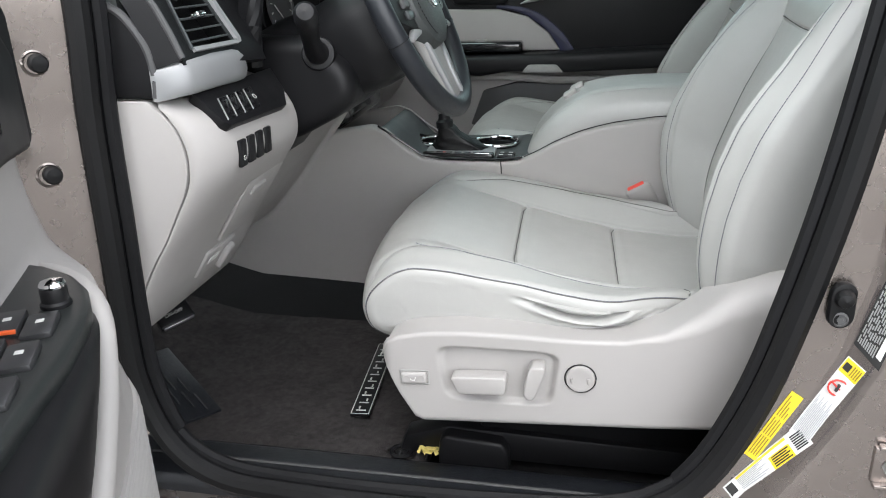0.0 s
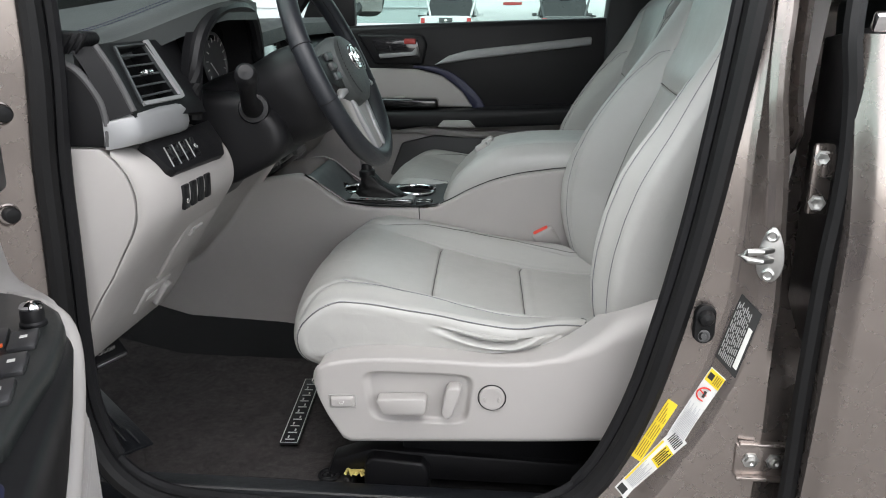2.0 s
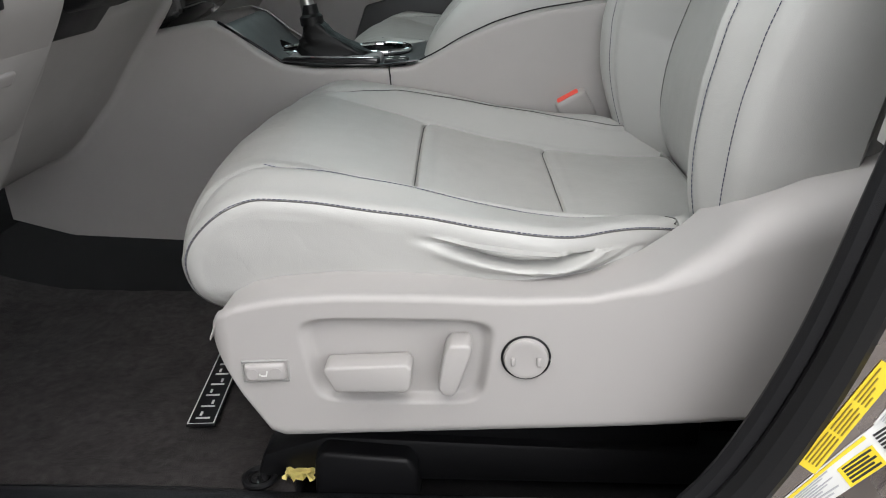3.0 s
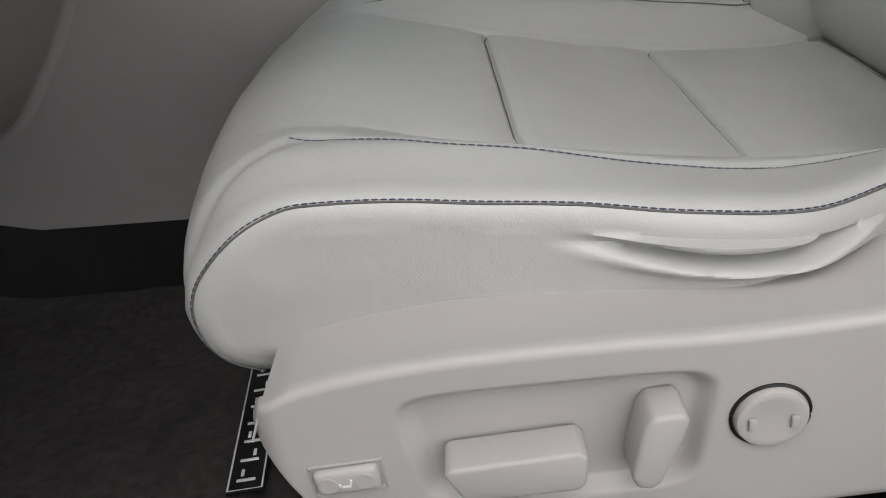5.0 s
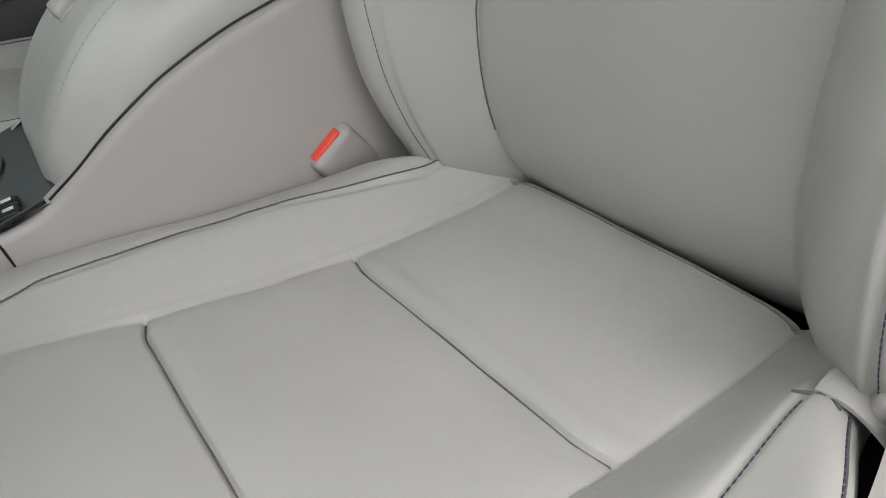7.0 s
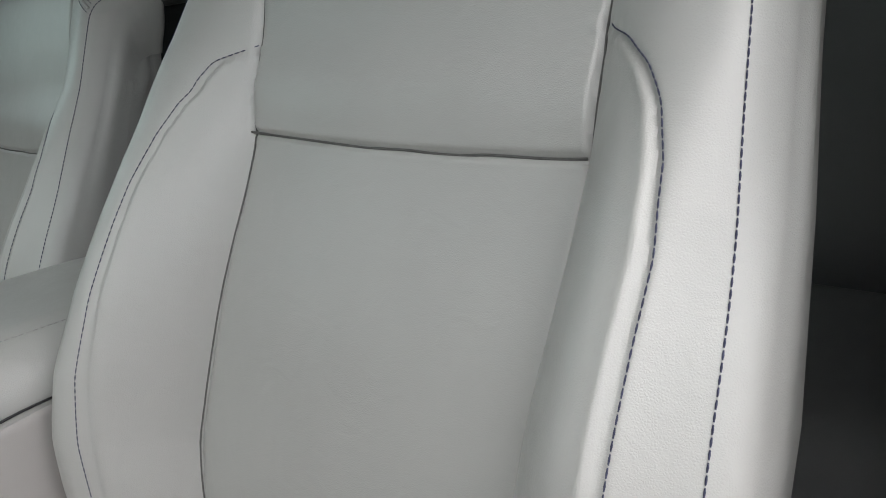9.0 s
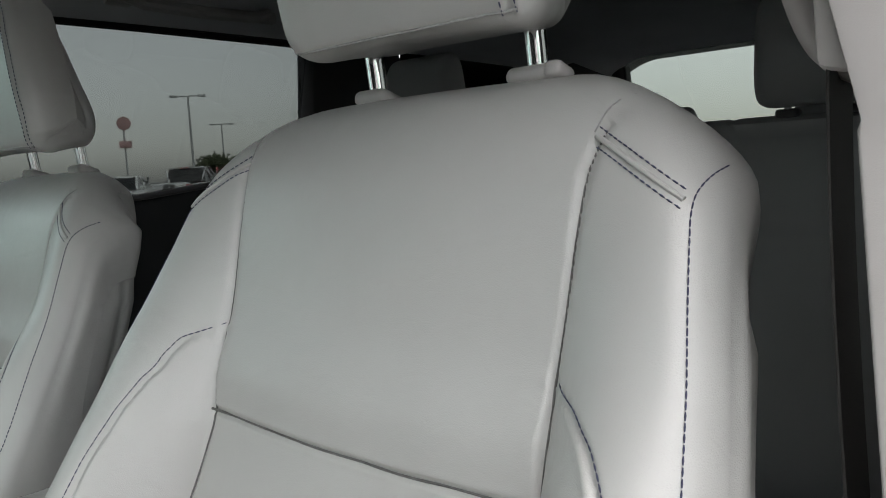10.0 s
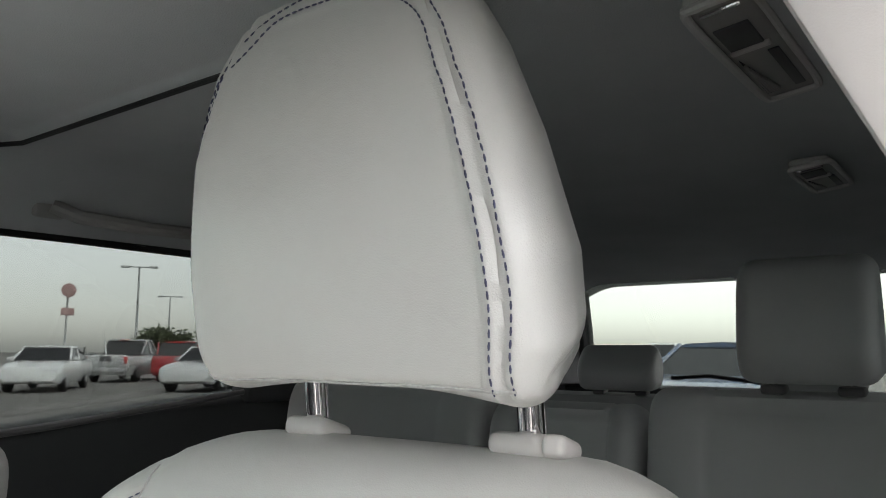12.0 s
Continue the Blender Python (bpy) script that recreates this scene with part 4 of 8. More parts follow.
for y, x, z0, z1 in ((-0.0905, -0.274, 0.984, 1.020), (-0.084, -0.261, 0.986, 1.024), (-0.076, -0.2475, 0.989, 1.029), (-0.066, -0.243, 0.989, 1.031), (0.0, -0.2425, 0.988, 1.032), (0.055, -0.243, 0.986, 1.031), (0.084, -0.245, 0.986, 1.028), (0.098, -0.253, 0.990, 1.022)):
    back = float(np.interp(y, (-0.0905, -0.076, -0.05), (0.011, 0.016, 0.030)))
    silver.append([(x - 0.004, y, z0), (x, y, z0 + 0.004), (x + 0.003, y, z0 + 0.014), (x + 0.001, y, z1 - 0.010), (x - 0.003, y, z1 - 0.003), (x - 0.008, y, z1), (x - back, y, z1), (x - back, y, z0)])
part("silver_trim", ring_loft(silver), SILVER, dash, "satin silver trim", angle=50)
m_p = Matrix.Translation((-0.2265, 0.0, 0.958)) @ pose(0, 0, 0, 0, -43.8, 0)
panel = part("switch_panel", moved(prism([(-0.052, 0.040), (-0.050, -0.010), (-0.042, -0.018), (0.130, -0.024), (0.165, 0.000), (0.185, 0.040)], -0.012, 0.0022, "x", 0.002), m_p), BLACK, dash, "black switch panel")
for k in range(4):
    y0 = -0.016 + 0.025 * k
    part("blank", moved(prism([(y0, 0.022), (y0 - 0.021, -0.010), (y0 + 0.0, -0.010), (y0 + 0.021, 0.022)], 0.0, 0.0036, "x", 0.0006), m_p), GLOSS_BLACK, panel)
    part("blank_edge", moved(prism([(y0 - 0.0025, 0.022), (y0 - 0.0235, -0.010), (y0 - 0.0222, -0.010), (y0 - 0.0012, 0.022)], 0.0, 0.0040, "x", 0), m_p), MARK_DIM, panel)
part("blank_symbol", moved(tube([(0.0040, 0.066 + 0.0035 * math.cos(a), 0.006 + 0.0035 * math.sin(a)) for a in np.linspace(0, 6.283, 14, endpoint=False)], 0.0005, 5, True), m_p), MARK, panel)
m_k = Matrix.Translation((-0.2130, 0.019, 0.906)) @ pose(0, 0, 0, 0, 2, 0)
for k in range(4):
    key = part("switch_blank", moved(rbox((0, -0.0400 + 0.0267 * k, 0), (0.006, 0.0195, 0.036), 0.0022), m_k), BLACK, dash, "black blank switch")
    if k == 0:
        part("symbol", moved(tube([(0.0032, -0.0400 + 0.003 * math.cos(a), -0.006 + 0.003 * math.sin(a)) for a in np.linspace(0, 6.283, 14, endpoint=False)], 0.0006, 5, True), m_k), MARK, key)
m_l = Matrix.Translation((-0.2845, 0.135, 0.795)) @ pose(0, 0, 0, 0, 33, 0)
lid = part("fuse_lid", moved(rbox((0, 0, 0), (0.006, 0.130, 0.115), 0.002, 3), m_l), BEIGE, dash, "ash fuse lid")
part("lid_grip", moved(rbox((0.004, -0.015, 0.030), (0.006, 0.042, 0.016), 0.003, 3), m_l), SHIELD, lid)
m_l2 = Matrix.Translation((-0.343, 0.10, 0.712)) @ pose(0, 0, 0, 0, 33, 0)
lever = part("hood_lever", moved(rbox((0, 0, 0), (0.012, 0.095, 0.05), 0.004, 3), m_l2), BEIGE, dash, "ash bonnet release lever")
part("lever_grip", moved(rbox((0.009, 0.03, -0.008), (0.012, 0.022, 0.045), 0.004, 3), m_l2), SHIELD, lever)
part("lever_symbol", moved(rbox((0.0065, -0.015, 0.005), (0.001, 0.03, 0.012), 0), m_l2), MARK, lever)


# top pad with the hood over the instruments
def pad_lift(y):
    return smooth(-0.02, 0.26, y) * (1 - smooth(0.40, 0.52, y))


def pad(u, y):
    lift = pad_lift(y)
    edge = -0.315 + 0.085 * lift + (0.0 if y < 0.5 else 0.03)
    x = edge + (-0.96 - edge) * u
    z = 1.131 + 0.060 * lift * (1 - smooth(0.05, 0.75, u)) + 0.018 * smooth(0.3, 0.9, u) + 0.018 * smooth(0.5, 0.9, y) * (1 - u)
    z -= 0.014 * bell(u, 0.022)
    return (x, y, z)


us = np.r_[np.linspace(0, 0.08, 12), np.linspace(0.1, 1, 26)]
part("top_pad", sheet(pad, us, np.linspace(Y0 - 0.012, 1.44, 110), 0.03, (0, 0, 1)), DASH, dash, "dark stitched top pad", angle=60)
for off in (0.055, 0.072):
    part("stitching", stitches([(lambda q: (q[0], q[1], q[2] + 0.001))(pad(off, y)) for y in np.linspace(Y0, 0.62, 60)], 0.007, 0.7, 0.0008), THREAD, dash)
hood = curve_through([(-0.262, 0.150, 0.995), (-0.255, 0.148, 1.06), (-0.250, 0.166, 1.118), (-0.244, 0.215, 1.155), (-0.240, 0.30, 1.168), (-0.242, 0.385, 1.163), (-0.250, 0.44, 1.135), (-0.255, 0.468, 1.08), (-0.262, 0.468, 1.005)], 40)
part("cluster_hood", (lambda a, b: ([tuple(q) for q in a] + [tuple(q) for q in b], [(i, i + 1, i + 41, i + 40) for i in range(39)]))(hood, [(x - 0.13, y * 0.94 + 0.0186, z * 0.97 + 0.03) for x, y, z in hood]), BLACK, dash, "black cluster hood", angle=60)
part("hood_rim", tube(hood, 0.013, 10), BLACK, dash)
part("hood_wall", (lambda a, b: ([tuple(q) for q in a] + [tuple(q) for q in b], [(i, i + 1, i + 41, i + 40) for i in range(39)]))(hood, [(x - 0.012, y + (0.026 if y > 0.31 else -0.026) * (1 - smooth(1.13, 1.17, z)), z + 0.018 * smooth(1.10, 1.17, z)) for x, y, z in hood]), BLACK, dash, "black cluster surround", angle=60)
pleat_end = part("pleated_corner", prism([(-0.40, 1.104), (-0.330, 1.104), (-0.305, 1.112), (-0.296, 1.124), (-0.300, 1.134), (-0.40, 1.138)], Y0 - 0.014, Y0 + 0.03, "y", 0.005, 3), BLACK_SOFT, dash, "black pleated pad corner")
for k in range(3):
    part("pleat", tube([(-0.330 + 0.010 * k, Y0 - 0.0145, 1.108), (-0.322 + 0.010 * k, Y0 - 0.0155, 1.118), (-0.312 + 0.010 * k, Y0 - 0.013, 1.133)], 0.0016, 8), BLACK_SOFT, pleat_end)
clu = part("instrument_cluster", prism([(0.165, 1.00), (0.455, 1.00), (0.45, 1.13), (0.40, 1.155), (0.22, 1.155), (0.17, 1.13)], -0.33, -0.315, "x", 0.005), GLOSS_BLACK, dash, "dark instrument cluster")
for y in (0.235, 0.385):
    dial = part("dial", disc((-0.312, y, 1.07), (1, 0, 0.1), [(0.055, 0), (0.055, 0.004), (0.051, 0.004), (0.049, 0.001), (0.0, 0.001)], 40), GREY_DARK, clu, "round dial with pale marks")
    for k in range(13):
        a = radians(-130 + k * 260 / 12)
        part("tick", rbox((-0.3085, y + 0.043 * math.sin(a), 1.07 + 0.043 * math.cos(a)), (0.001, 0.0018, 0.009), 0, 1, pose(0, 0, 0, -math.degrees(a), 0, 0)), MARK, dial)
    part("needle", rbox((-0.3065, y - 0.016, 1.058), (0.001, 0.002, 0.042), 0, 1, pose(0, 0, 0, -125, 0, 0)), WHITE, dial)

# centre stack behind the wheel
stack = part("control_panel", prism([(-0.60, 0.80), (-0.30, 0.80), (-0.255, 0.83), (-0.30, 1.08), (-0.33, 1.13), (-0.60, 1.13)], 0.586, 0.81, "y", 0.012), GLOSS_BLACK, dash, "gloss black centre stack")
for k in range(5):
    part("stack_button", rbox((-0.284 - 0.0065 * k, 0.583, 0.90 + 0.036 * k), (0.012, 0.026, 0.018), 0.004, 2, pose(0, 0, 0, 0, -10, 0)), GREY_TRIM, stack, "grey button")
part("stack_rim", tube([(-0.268, 0.583, 0.88), (-0.285, 0.583, 1.0), (-0.30, 0.583, 1.09), (-0.33, 0.60, 1.135)], 0.006, 8), SILVER, stack, "silver edge")
part("screen", rbox((-0.298, 0.685, 1.04), (0.01, 0.19, 0.11), 0.004, 2, pose(0, 0, 0, 0, -10, 0)), GLOSS_BLACK, stack)
part("passenger_panel", swept([(-0.60, 0.70), (-0.42, 0.72), (-0.33, 0.82), (-0.30, 0.92), (-0.32, 0.98), (-0.5, 0.985)], 0.82, 1.42, 0.02, count=40), BEIGE, dash, "light ash glovebox panel", angle=60)
part("passenger_fascia", swept([(-0.5, 0.985), (-0.33, 0.99), (-0.30, 1.03), (-0.33, 1.10), (-0.5, 1.12)], 0.82, 1.42, 0.015, count=30), BLACK, dash, angle=60)

# ---------------------------------------------------------------- steering column and wheel
WC = Vector((-0.060, YS + 0.008, 1.067))
M_W = Matrix.Translation(WC) @ pose(0, 0, 0, 0, 65, 0)      # local z towards the driver, local x down the wheel
column = thing("steering_column", (-0.25, YS, 0.95), "black steering column shroud with stalk", "steering column")
rings = []
for d, hx, hy in ((-0.04, 0.075, 0.080), (-0.06, 0.082, 0.088), (-0.09, 0.084, 0.090), (-0.13, 0.080, 0.082), (-0.20, 0.088, 0.080), (-0.30, 0.085, 0.080)):
    rings.append([M_W @ Vector((0.012 + hx * math.copysign(abs(math.cos(a)) ** 0.7, math.cos(a)), hy * math.copysign(abs(math.sin(a)) ** 0.7, math.sin(a)), d)) for a in np.linspace(0, 2 * math.pi, 32, endpoint=False)])
part("shroud", ring_loft(rings), BLACK, column)
stalk = part("stalk", tube([(-0.190, 0.235, 1.000), (-0.178, 0.185, 1.012), (-0.166, 0.138, 1.030), (-0.152, 0.098, 1.048), (-0.140, 0.062, 1.063)], [0.020, 0.0165, 0.0125, 0.0140, 0.0150], 16), BLACK, column, "black indicator stalk")
part("stalk_tip", disc((-0.1405, 0.064, 1.0625), (0.28, -0.88, 0.38), [(0.0155, 0), (0.0165, 0.018), (0.0155, 0.034), (0.011, 0.040), (0.0, 0.042)], 20), BLACK, stalk)
part("stalk_boot", disc((-0.186, 0.222, 1.002), (0.24, -0.94, 0.24), [(0.026, 0), (0.026, 0.012), (0.024, 0.017), (0.016, 0.018)], 24), BLACK, column)
part("lower_shroud", prism([(-0.36, 0.855), (-0.262, 0.862), (-0.226, 0.874), (-0.165, 0.905), (-0.128, 0.935), (-0.135, 0.985), (-0.20, 1.030), (-0.36, 1.03)], 0.205, 0.415, "y", 0.028, 4), BLACK, column)

wheel = thing("steering_wheel", tuple(WC), "black leather steering wheel with silver spokes", "steering wheel")
R = 0.174
rim = tube([(R * math.cos(a), R * math.sin(a), 0) for a in np.linspace(0, 2 * math.pi, 96, endpoint=False)], 0.0165, 16, True, flat=1.0)
part("rim", moved(rim, M_W), RIM, wheel)
for a0 in (75, 105, 255, 285, 180):
    a = radians(a0)
    part("rim_seam", moved(tube([((R + 0.0168 * math.cos(b)) * math.cos(a), (R + 0.0168 * math.cos(b)) * math.sin(a), 0.0168 * math.sin(b)) for b in np.linspace(0, 6.283, 20, endpoint=False)], 0.0008, 5, True), M_W), BLACK_SOFT, wheel)
part("rim_lacing", moved(stitches([((R - 0.0165) * math.cos(a), (R - 0.0165) * math.sin(a), 0.004) for a in np.linspace(radians(110), radians(250), 60)], 0.007, 0.6, 0.001, 0.0012), M_W), BLACK_SOFT, wheel)
hub = []
for h, s in ((-0.035, 0.75), (-0.02, 0.92), (0.005, 1.0), (0.022, 0.93), (0.030, 0.75), (0.033, 0.4), (0.0335, 0.05)):
    hub.append([(0.008 + 0.066 * s * math.cos(a) * (1.05 if math.cos(a) > 0 else 0.92), 0.082 * s * math.copysign(abs(math.sin(a)) ** 0.8, math.sin(a)), h) for a in np.linspace(0, 2 * math.pi, 36, endpoint=False)])
part("hub", moved(ring_loft(hub), M_W), DASH, wheel, "black airbag cover")
part("hub_stitching", moved(merge(stitches([(0.008 + 0.060 * math.cos(a), 0.072 * math.sin(a), 0.0285) for a in np.linspace(0.6, 2.5, 30)], 0.006, 0.6, 0.0009), stitches([(0.008 + 0.060 * math.cos(a), 0.072 * math.sin(a), 0.0285) for a in np.linspace(3.78, 5.68, 30)], 0.006, 0.6, 0.0009)), M_W), BLACK_SOFT, wheel)
em = part("emblem", moved(tube([(-0.004 + 0.021 * math.cos(a), 0.030 * math.sin(a), 0.034) for a in np.linspace(0, 6.283, 30, endpoint=False)], 0.0026, 8, True), M_W), CHROME, wheel, "chrome oval emblem")
part("emblem_bar", moved(tube([(-0.004 + 0.012 * math.cos(a) - 0.006, 0.017 * math.sin(a), 0.0345) for a in np.linspace(0, 6.283, 24, endpoint=False)], 0.0018, 6, True), M_W), CHROME, em)
part("emblem_bar", moved(tube([(-0.004 + 0.019 * math.cos(a), 0.009 * math.sin(a), 0.0345) for a in np.linspace(0, 6.283, 24, endpoint=False)], 0.0018, 6, True), M_W), CHROME, em)
for s in (-1, 1):
    sp_ = part("spoke", moved(prism([(-0.028, s * 0.065), (-0.022, s * 0.172), (0.018, s * 0.170), (0.045, s * 0.075)], -0.006, 0.014, "z", 0.006), M_W), BLACK, wheel)
    part("spoke_trim", moved(prism([(0.040, s * 0.072), (0.036, s * 0.115), (0.046, s * 0.142), (0.054, s * 0.140), (0.048, s * 0.080)], 0.006, 0.017, "z", 0.004), M_W), SILVER, wheel, "silver spoke trim")
    for k in range(3):
        part("button", moved(rbox((-0.018 + 0.017 * k, s * 0.105, 0.017), (0.014, 0.036, 0.007), 0.003), M_W), PANEL_GREY if k != 1 else GREY_DARK, sp_, "dark wheel button")
part("lower_spoke", moved(prism([(0.045, -0.066), (0.05, 0.066), (0.100, 0.046), (0.165, 0.036), (0.165, -0.036), (0.100, -0.046)], -0.010, 0.006, "z", 0.006), M_W), GREY_TRIM, wheel, "grey lower spoke")
for s in (-1, 1):
    part("spoke_trim", moved(prism([(0.055, s * 0.042), (0.060, s * 0.056), (0.155, s * 0.037), (0.160, s * 0.026), (0.120, s * 0.024)], 0.002, 0.011, "z", 0.003), M_W), SILVER, wheel, "silver spoke trim")

# ---------------------------------------------------------------- centre console
cons = thing("centre_console", (0.1, YCAR, 0.4), "light ash centre console with dark shifter panel", "centre console")
top_line = [(-0.60, 0.80), (-0.30, 0.808), (-0.215, 0.822), (-0.185, 0.812), (-0.150, 0.783), (-0.115, 0.760), (-0.06, 0.752), (0.05, 0.752), (0.085, 0.755), (0.10, 0.762), (0.125, 0.774), (0.155, 0.791), (0.185, 0.805), (0.215, 0.817), (0.266, 0.831), (0.316, 0.839), (0.37, 0.845), (0.55, 0.846)]


def console_side(sgn):
    xs, zt = zip(*top_line)

    def at(u, v):
        z1 = float(np.interp(u, xs, zt))
        z0 = float(np.interp(u, (-0.6, -0.5, -0.27, 0.0, 0.55), (0.50, 0.472, 0.462, 0.42, 0.40)))
        z = z0 + (z1 - z0) * v
        y = 0.572 + 0.012 * (1 - v) - 0.012 * smooth(0.2, 0.8, v) + (0.010 * (1 - math.sqrt(max(0, 1 - (max(0, z - z1 + 0.010) / 0.010) ** 2))))
        return (u, y if sgn < 0 else 2 * YCAR - y, z)
    return sheet(at, np.linspace(-0.60, 0.55, 90), np.r_[np.linspace(0, 0.9, 16), np.linspace(0.92, 1, 10)], 0.01, (0, sgn, 0))


for s in (-1, 1):
    part("side_panel", console_side(s), BEIGE, cons, "light ash side panel", angle=60)
part("panel_joint", tube([(0.052, 0.567, 0.7525), (0.052, 0.5605, 0.7495), (0.053, 0.5592, 0.742), (0.054, 0.5592, 0.722), (0.056, 0.5605, 0.66)], 0.0012, 6), BLACK, cons)
CUPS = ((-0.105, 0.713, 0.042), (0.022, 0.713, 0.046))


def shift_panel():
    """The panel beside the lever, with two round openings for the cups."""
    v, f = sheet(lambda u, w: (-0.20 + 0.305 * u, 0.564 + 0.238 * w, 0.753 + 0.06 * (1 - smooth(0.0, 0.28, u)) + 0.006 * smooth(0.85, 1, u)), np.linspace(0, 1, 100), np.linspace(0, 1, 80))
    def open_at(face):
        x, y = (sum(v[i][a] for i in face) / len(face) for a in (0, 1))
        return any((x - cx) ** 2 + (y - cy) ** 2 < r ** 2 for cx, cy, r in CUPS)
    return v, [face for face in f if not open_at(face)]


part("shift_panel", shift_panel(), PANEL_GREY, cons, "dark grey shifter panel")
part("panel_rim", tube([(x, 0.5655, z + 0.002) for x, z in ((-0.20, 0.818), (-0.15, 0.786), (-0.11, 0.760), (-0.05, 0.754), (0.05, 0.754), (0.095, 0.760))], 0.0022, 8), GLOSS_BLACK, cons)
for cx_, cy_, r_ in CUPS:
    wall = [[(cx_ + r * math.cos(a), cy_ + r * math.sin(a), z) for a in np.linspace(0, 2 * math.pi, 36, endpoint=False)] for r, z in ((0.001, 0.690), (r_ - 0.006, 0.690), (r_ - 0.002, 0.750), (r_ + 0.004, 0.7565), (r_ + 0.004, 0.750), (r_ + 0.001, 0.684), (0.001, 0.684))]
    cup = part("cup_holder", ring_loft(wall, False), BLACK, cons, "black cup holder")
    part("chrome_ring", tube([(cx_ + (r_ + 0.002) * math.cos(a), cy_ + (r_ + 0.002) * math.sin(a), 0.7582) for a in np.linspace(0, 6.283, 48, endpoint=False)], 0.0046, 10, True), CHROME, cup, "chrome ring")
gate = part("shift_gate", prism([(-0.108, 0.588), (0.030, 0.588), (0.036, 0.594), (0.034, 0.645), (-0.106, 0.645), (-0.111, 0.639)], 0.7535, 0.7635, "z", 0.003), SILVER, cons, "silver shift gate")
part("gate_strip", prism([(-0.110, 0.5675), (0.034, 0.5675), (0.037, 0.572), (0.036, 0.587), (-0.108, 0.587), (-0.112, 0.582)], 0.7535, 0.7655, "z", 0.003), GLOSS_BLACK, gate, "gloss black gear indicator")
part("gate_line", rbox((-0.038, 0.5700, 0.7664), (0.132, 0.0024, 0.0012), 0.0004), CHROME, gate, "bright edge line")
for k, dy in enumerate((0, 0, 0, 0, 0.004, -0.004)):
    part("gear_mark", rbox((-0.085 + 0.019 * min(k, 4), 0.5785 + dy, 0.7658), (0.004, 0.005, 0.0006), 0), INK_RED if k == 1 else MARK_DIM, gate)
YB = 0.625
boot = []
for z, sx, sy, dx in ((0.763, 0.056, 0.022, 0.004), (0.770, 0.053, 0.0215, 0.0), (0.777, 0.045, 0.021, -0.006), (0.784, 0.037, 0.019, -0.010), (0.790, 0.028, 0.0195, -0.015), (0.797, 0.022, 0.018, -0.019), (0.805, 0.019, 0.017, -0.023), (0.812, 0.015, 0.015, -0.026)):
    boot.append([(-0.045 + dx + sx * math.copysign(abs(math.cos(a)) ** 0.6, math.cos(a)) * (1 + 0.09 * math.sin(5 * a + z * 420)), YB + sy * math.copysign(abs(math.sin(a)) ** 0.6, math.sin(a)) * (1 + 0.10 * math.cos(6 * a + z * 260)), z + 0.002 * math.sin(4 * a)) for a in np.linspace(0, 6.283, 56, endpoint=False)])
part("shift_boot", ring_loft(boot), BOOT, cons, "creased black leather boot", angle=70)
part("shift_collar", disc((-0.072, YB, 0.808), (-0.1, 0, 1), [(0.018, 0), (0.018, 0.012), (0.013, 0.016), (0.012, 0.03)], 24), BLACK, cons)
part("shift_lever", tube([(-0.073, YB, 0.81), (-0.080, YB, 0.85), (-0.086, YB, 0.875)], [0.012, 0.010, 0.012], 14), ZINC, cons, "satin lever")
part("shift_knob", ring_loft([[(-0.088 - 0.1 * h + sx * math.cos(a), YB + sy * math.sin(a), 0.868 + h) for a in np.linspace(0, 6.283, 28, endpoint=False)] for h, sx, sy in ((0, 0.014, 0.014), (0.015, 0.020, 0.018), (0.04, 0.026, 0.021), (0.065, 0.027, 0.022), (0.082, 0.021, 0.017), (0.088, 0.008, 0.007))]), RIM, cons, "black leather shift knob", angle=60)
for k in range(2):
    key = part("seat_heater_key", rbox((0.060 + 0.001 * k, 0.5775 + 0.020 * k, 0.7585), (0.034, 0.016, 0.008), 0.003), BLACK, cons, "black seat heater key")
    for j in (-1, 1):
        part("key_mark", rbox((0.060 + j * 0.009, 0.5775 + 0.020 * k, 0.7630), (0.008, 0.005, 0.0006), 0), MARK, key)
lid_body = Pillow([(0.101, 0.764), (0.108, 0.786), (0.128, 0.816), (0.158, 0.847), (0.195, 0.872), (0.234, 0.887), (0.31, 0.897), (0.41, 0.899), (0.50, 0.899), (0.56, 0.888), (0.57, 0.80)], YCAR,
                  lambda x, z: 0.1205, lambda x, z: 0.1205, 0.050, lambda x, z: (max(x, 0.13), max(0.765, z - 0.075)), lambda x, z, dy, k: -0.002 * bell(abs(dy) - 0.0885, 0.0024) + 0.0008 * bell(abs(dy) - 0.095, 0.004), 120)
arm = part("armrest_box", lid_body.build(np.linspace(0, 1, 90), 5), LEATHER, cons, "ash leather armrest lid", angle=60)
for s in (-1, 1):
    part("stitching", stitches([lid_body.point(k, s * 0.0915, 0.0004) for k in range(8, 96, 2)], 0.0055, 0.7, 0.00055), SEAM, arm)
part("lid_gap", tube(curve_through([(0.098, 0.5595, 0.7635), (0.125, 0.5595, 0.7765), (0.155, 0.5595, 0.7935), (0.185, 0.5595, 0.8075), (0.215, 0.5595, 0.8195), (0.266, 0.5595, 0.8335), (0.316, 0.5595, 0.8415), (0.37, 0.5595, 0.8475), (0.50, 0.5595, 0.849)], 40), 0.0011, 6), BLACK, arm, "dark gap under the lid")
part("latch_well", rbox((0.186, 0.712, 0.8655), (0.036, 0.086, 0.006), 0.002, 2, pose(0, 0, 0, 0, -30, 0)), SHIELD, arm, "ash latch plate")
for k in range(2):
    part("release_button", rbox((0.181 + 0.012 * k, 0.688 + 0.046 * k, 0.868 + 0.006 * k), (0.030, 0.034, 0.012), 0.005, 3, pose(0, 0, 0, 0, -30, 0)), BEIGE, arm, "ash release button")
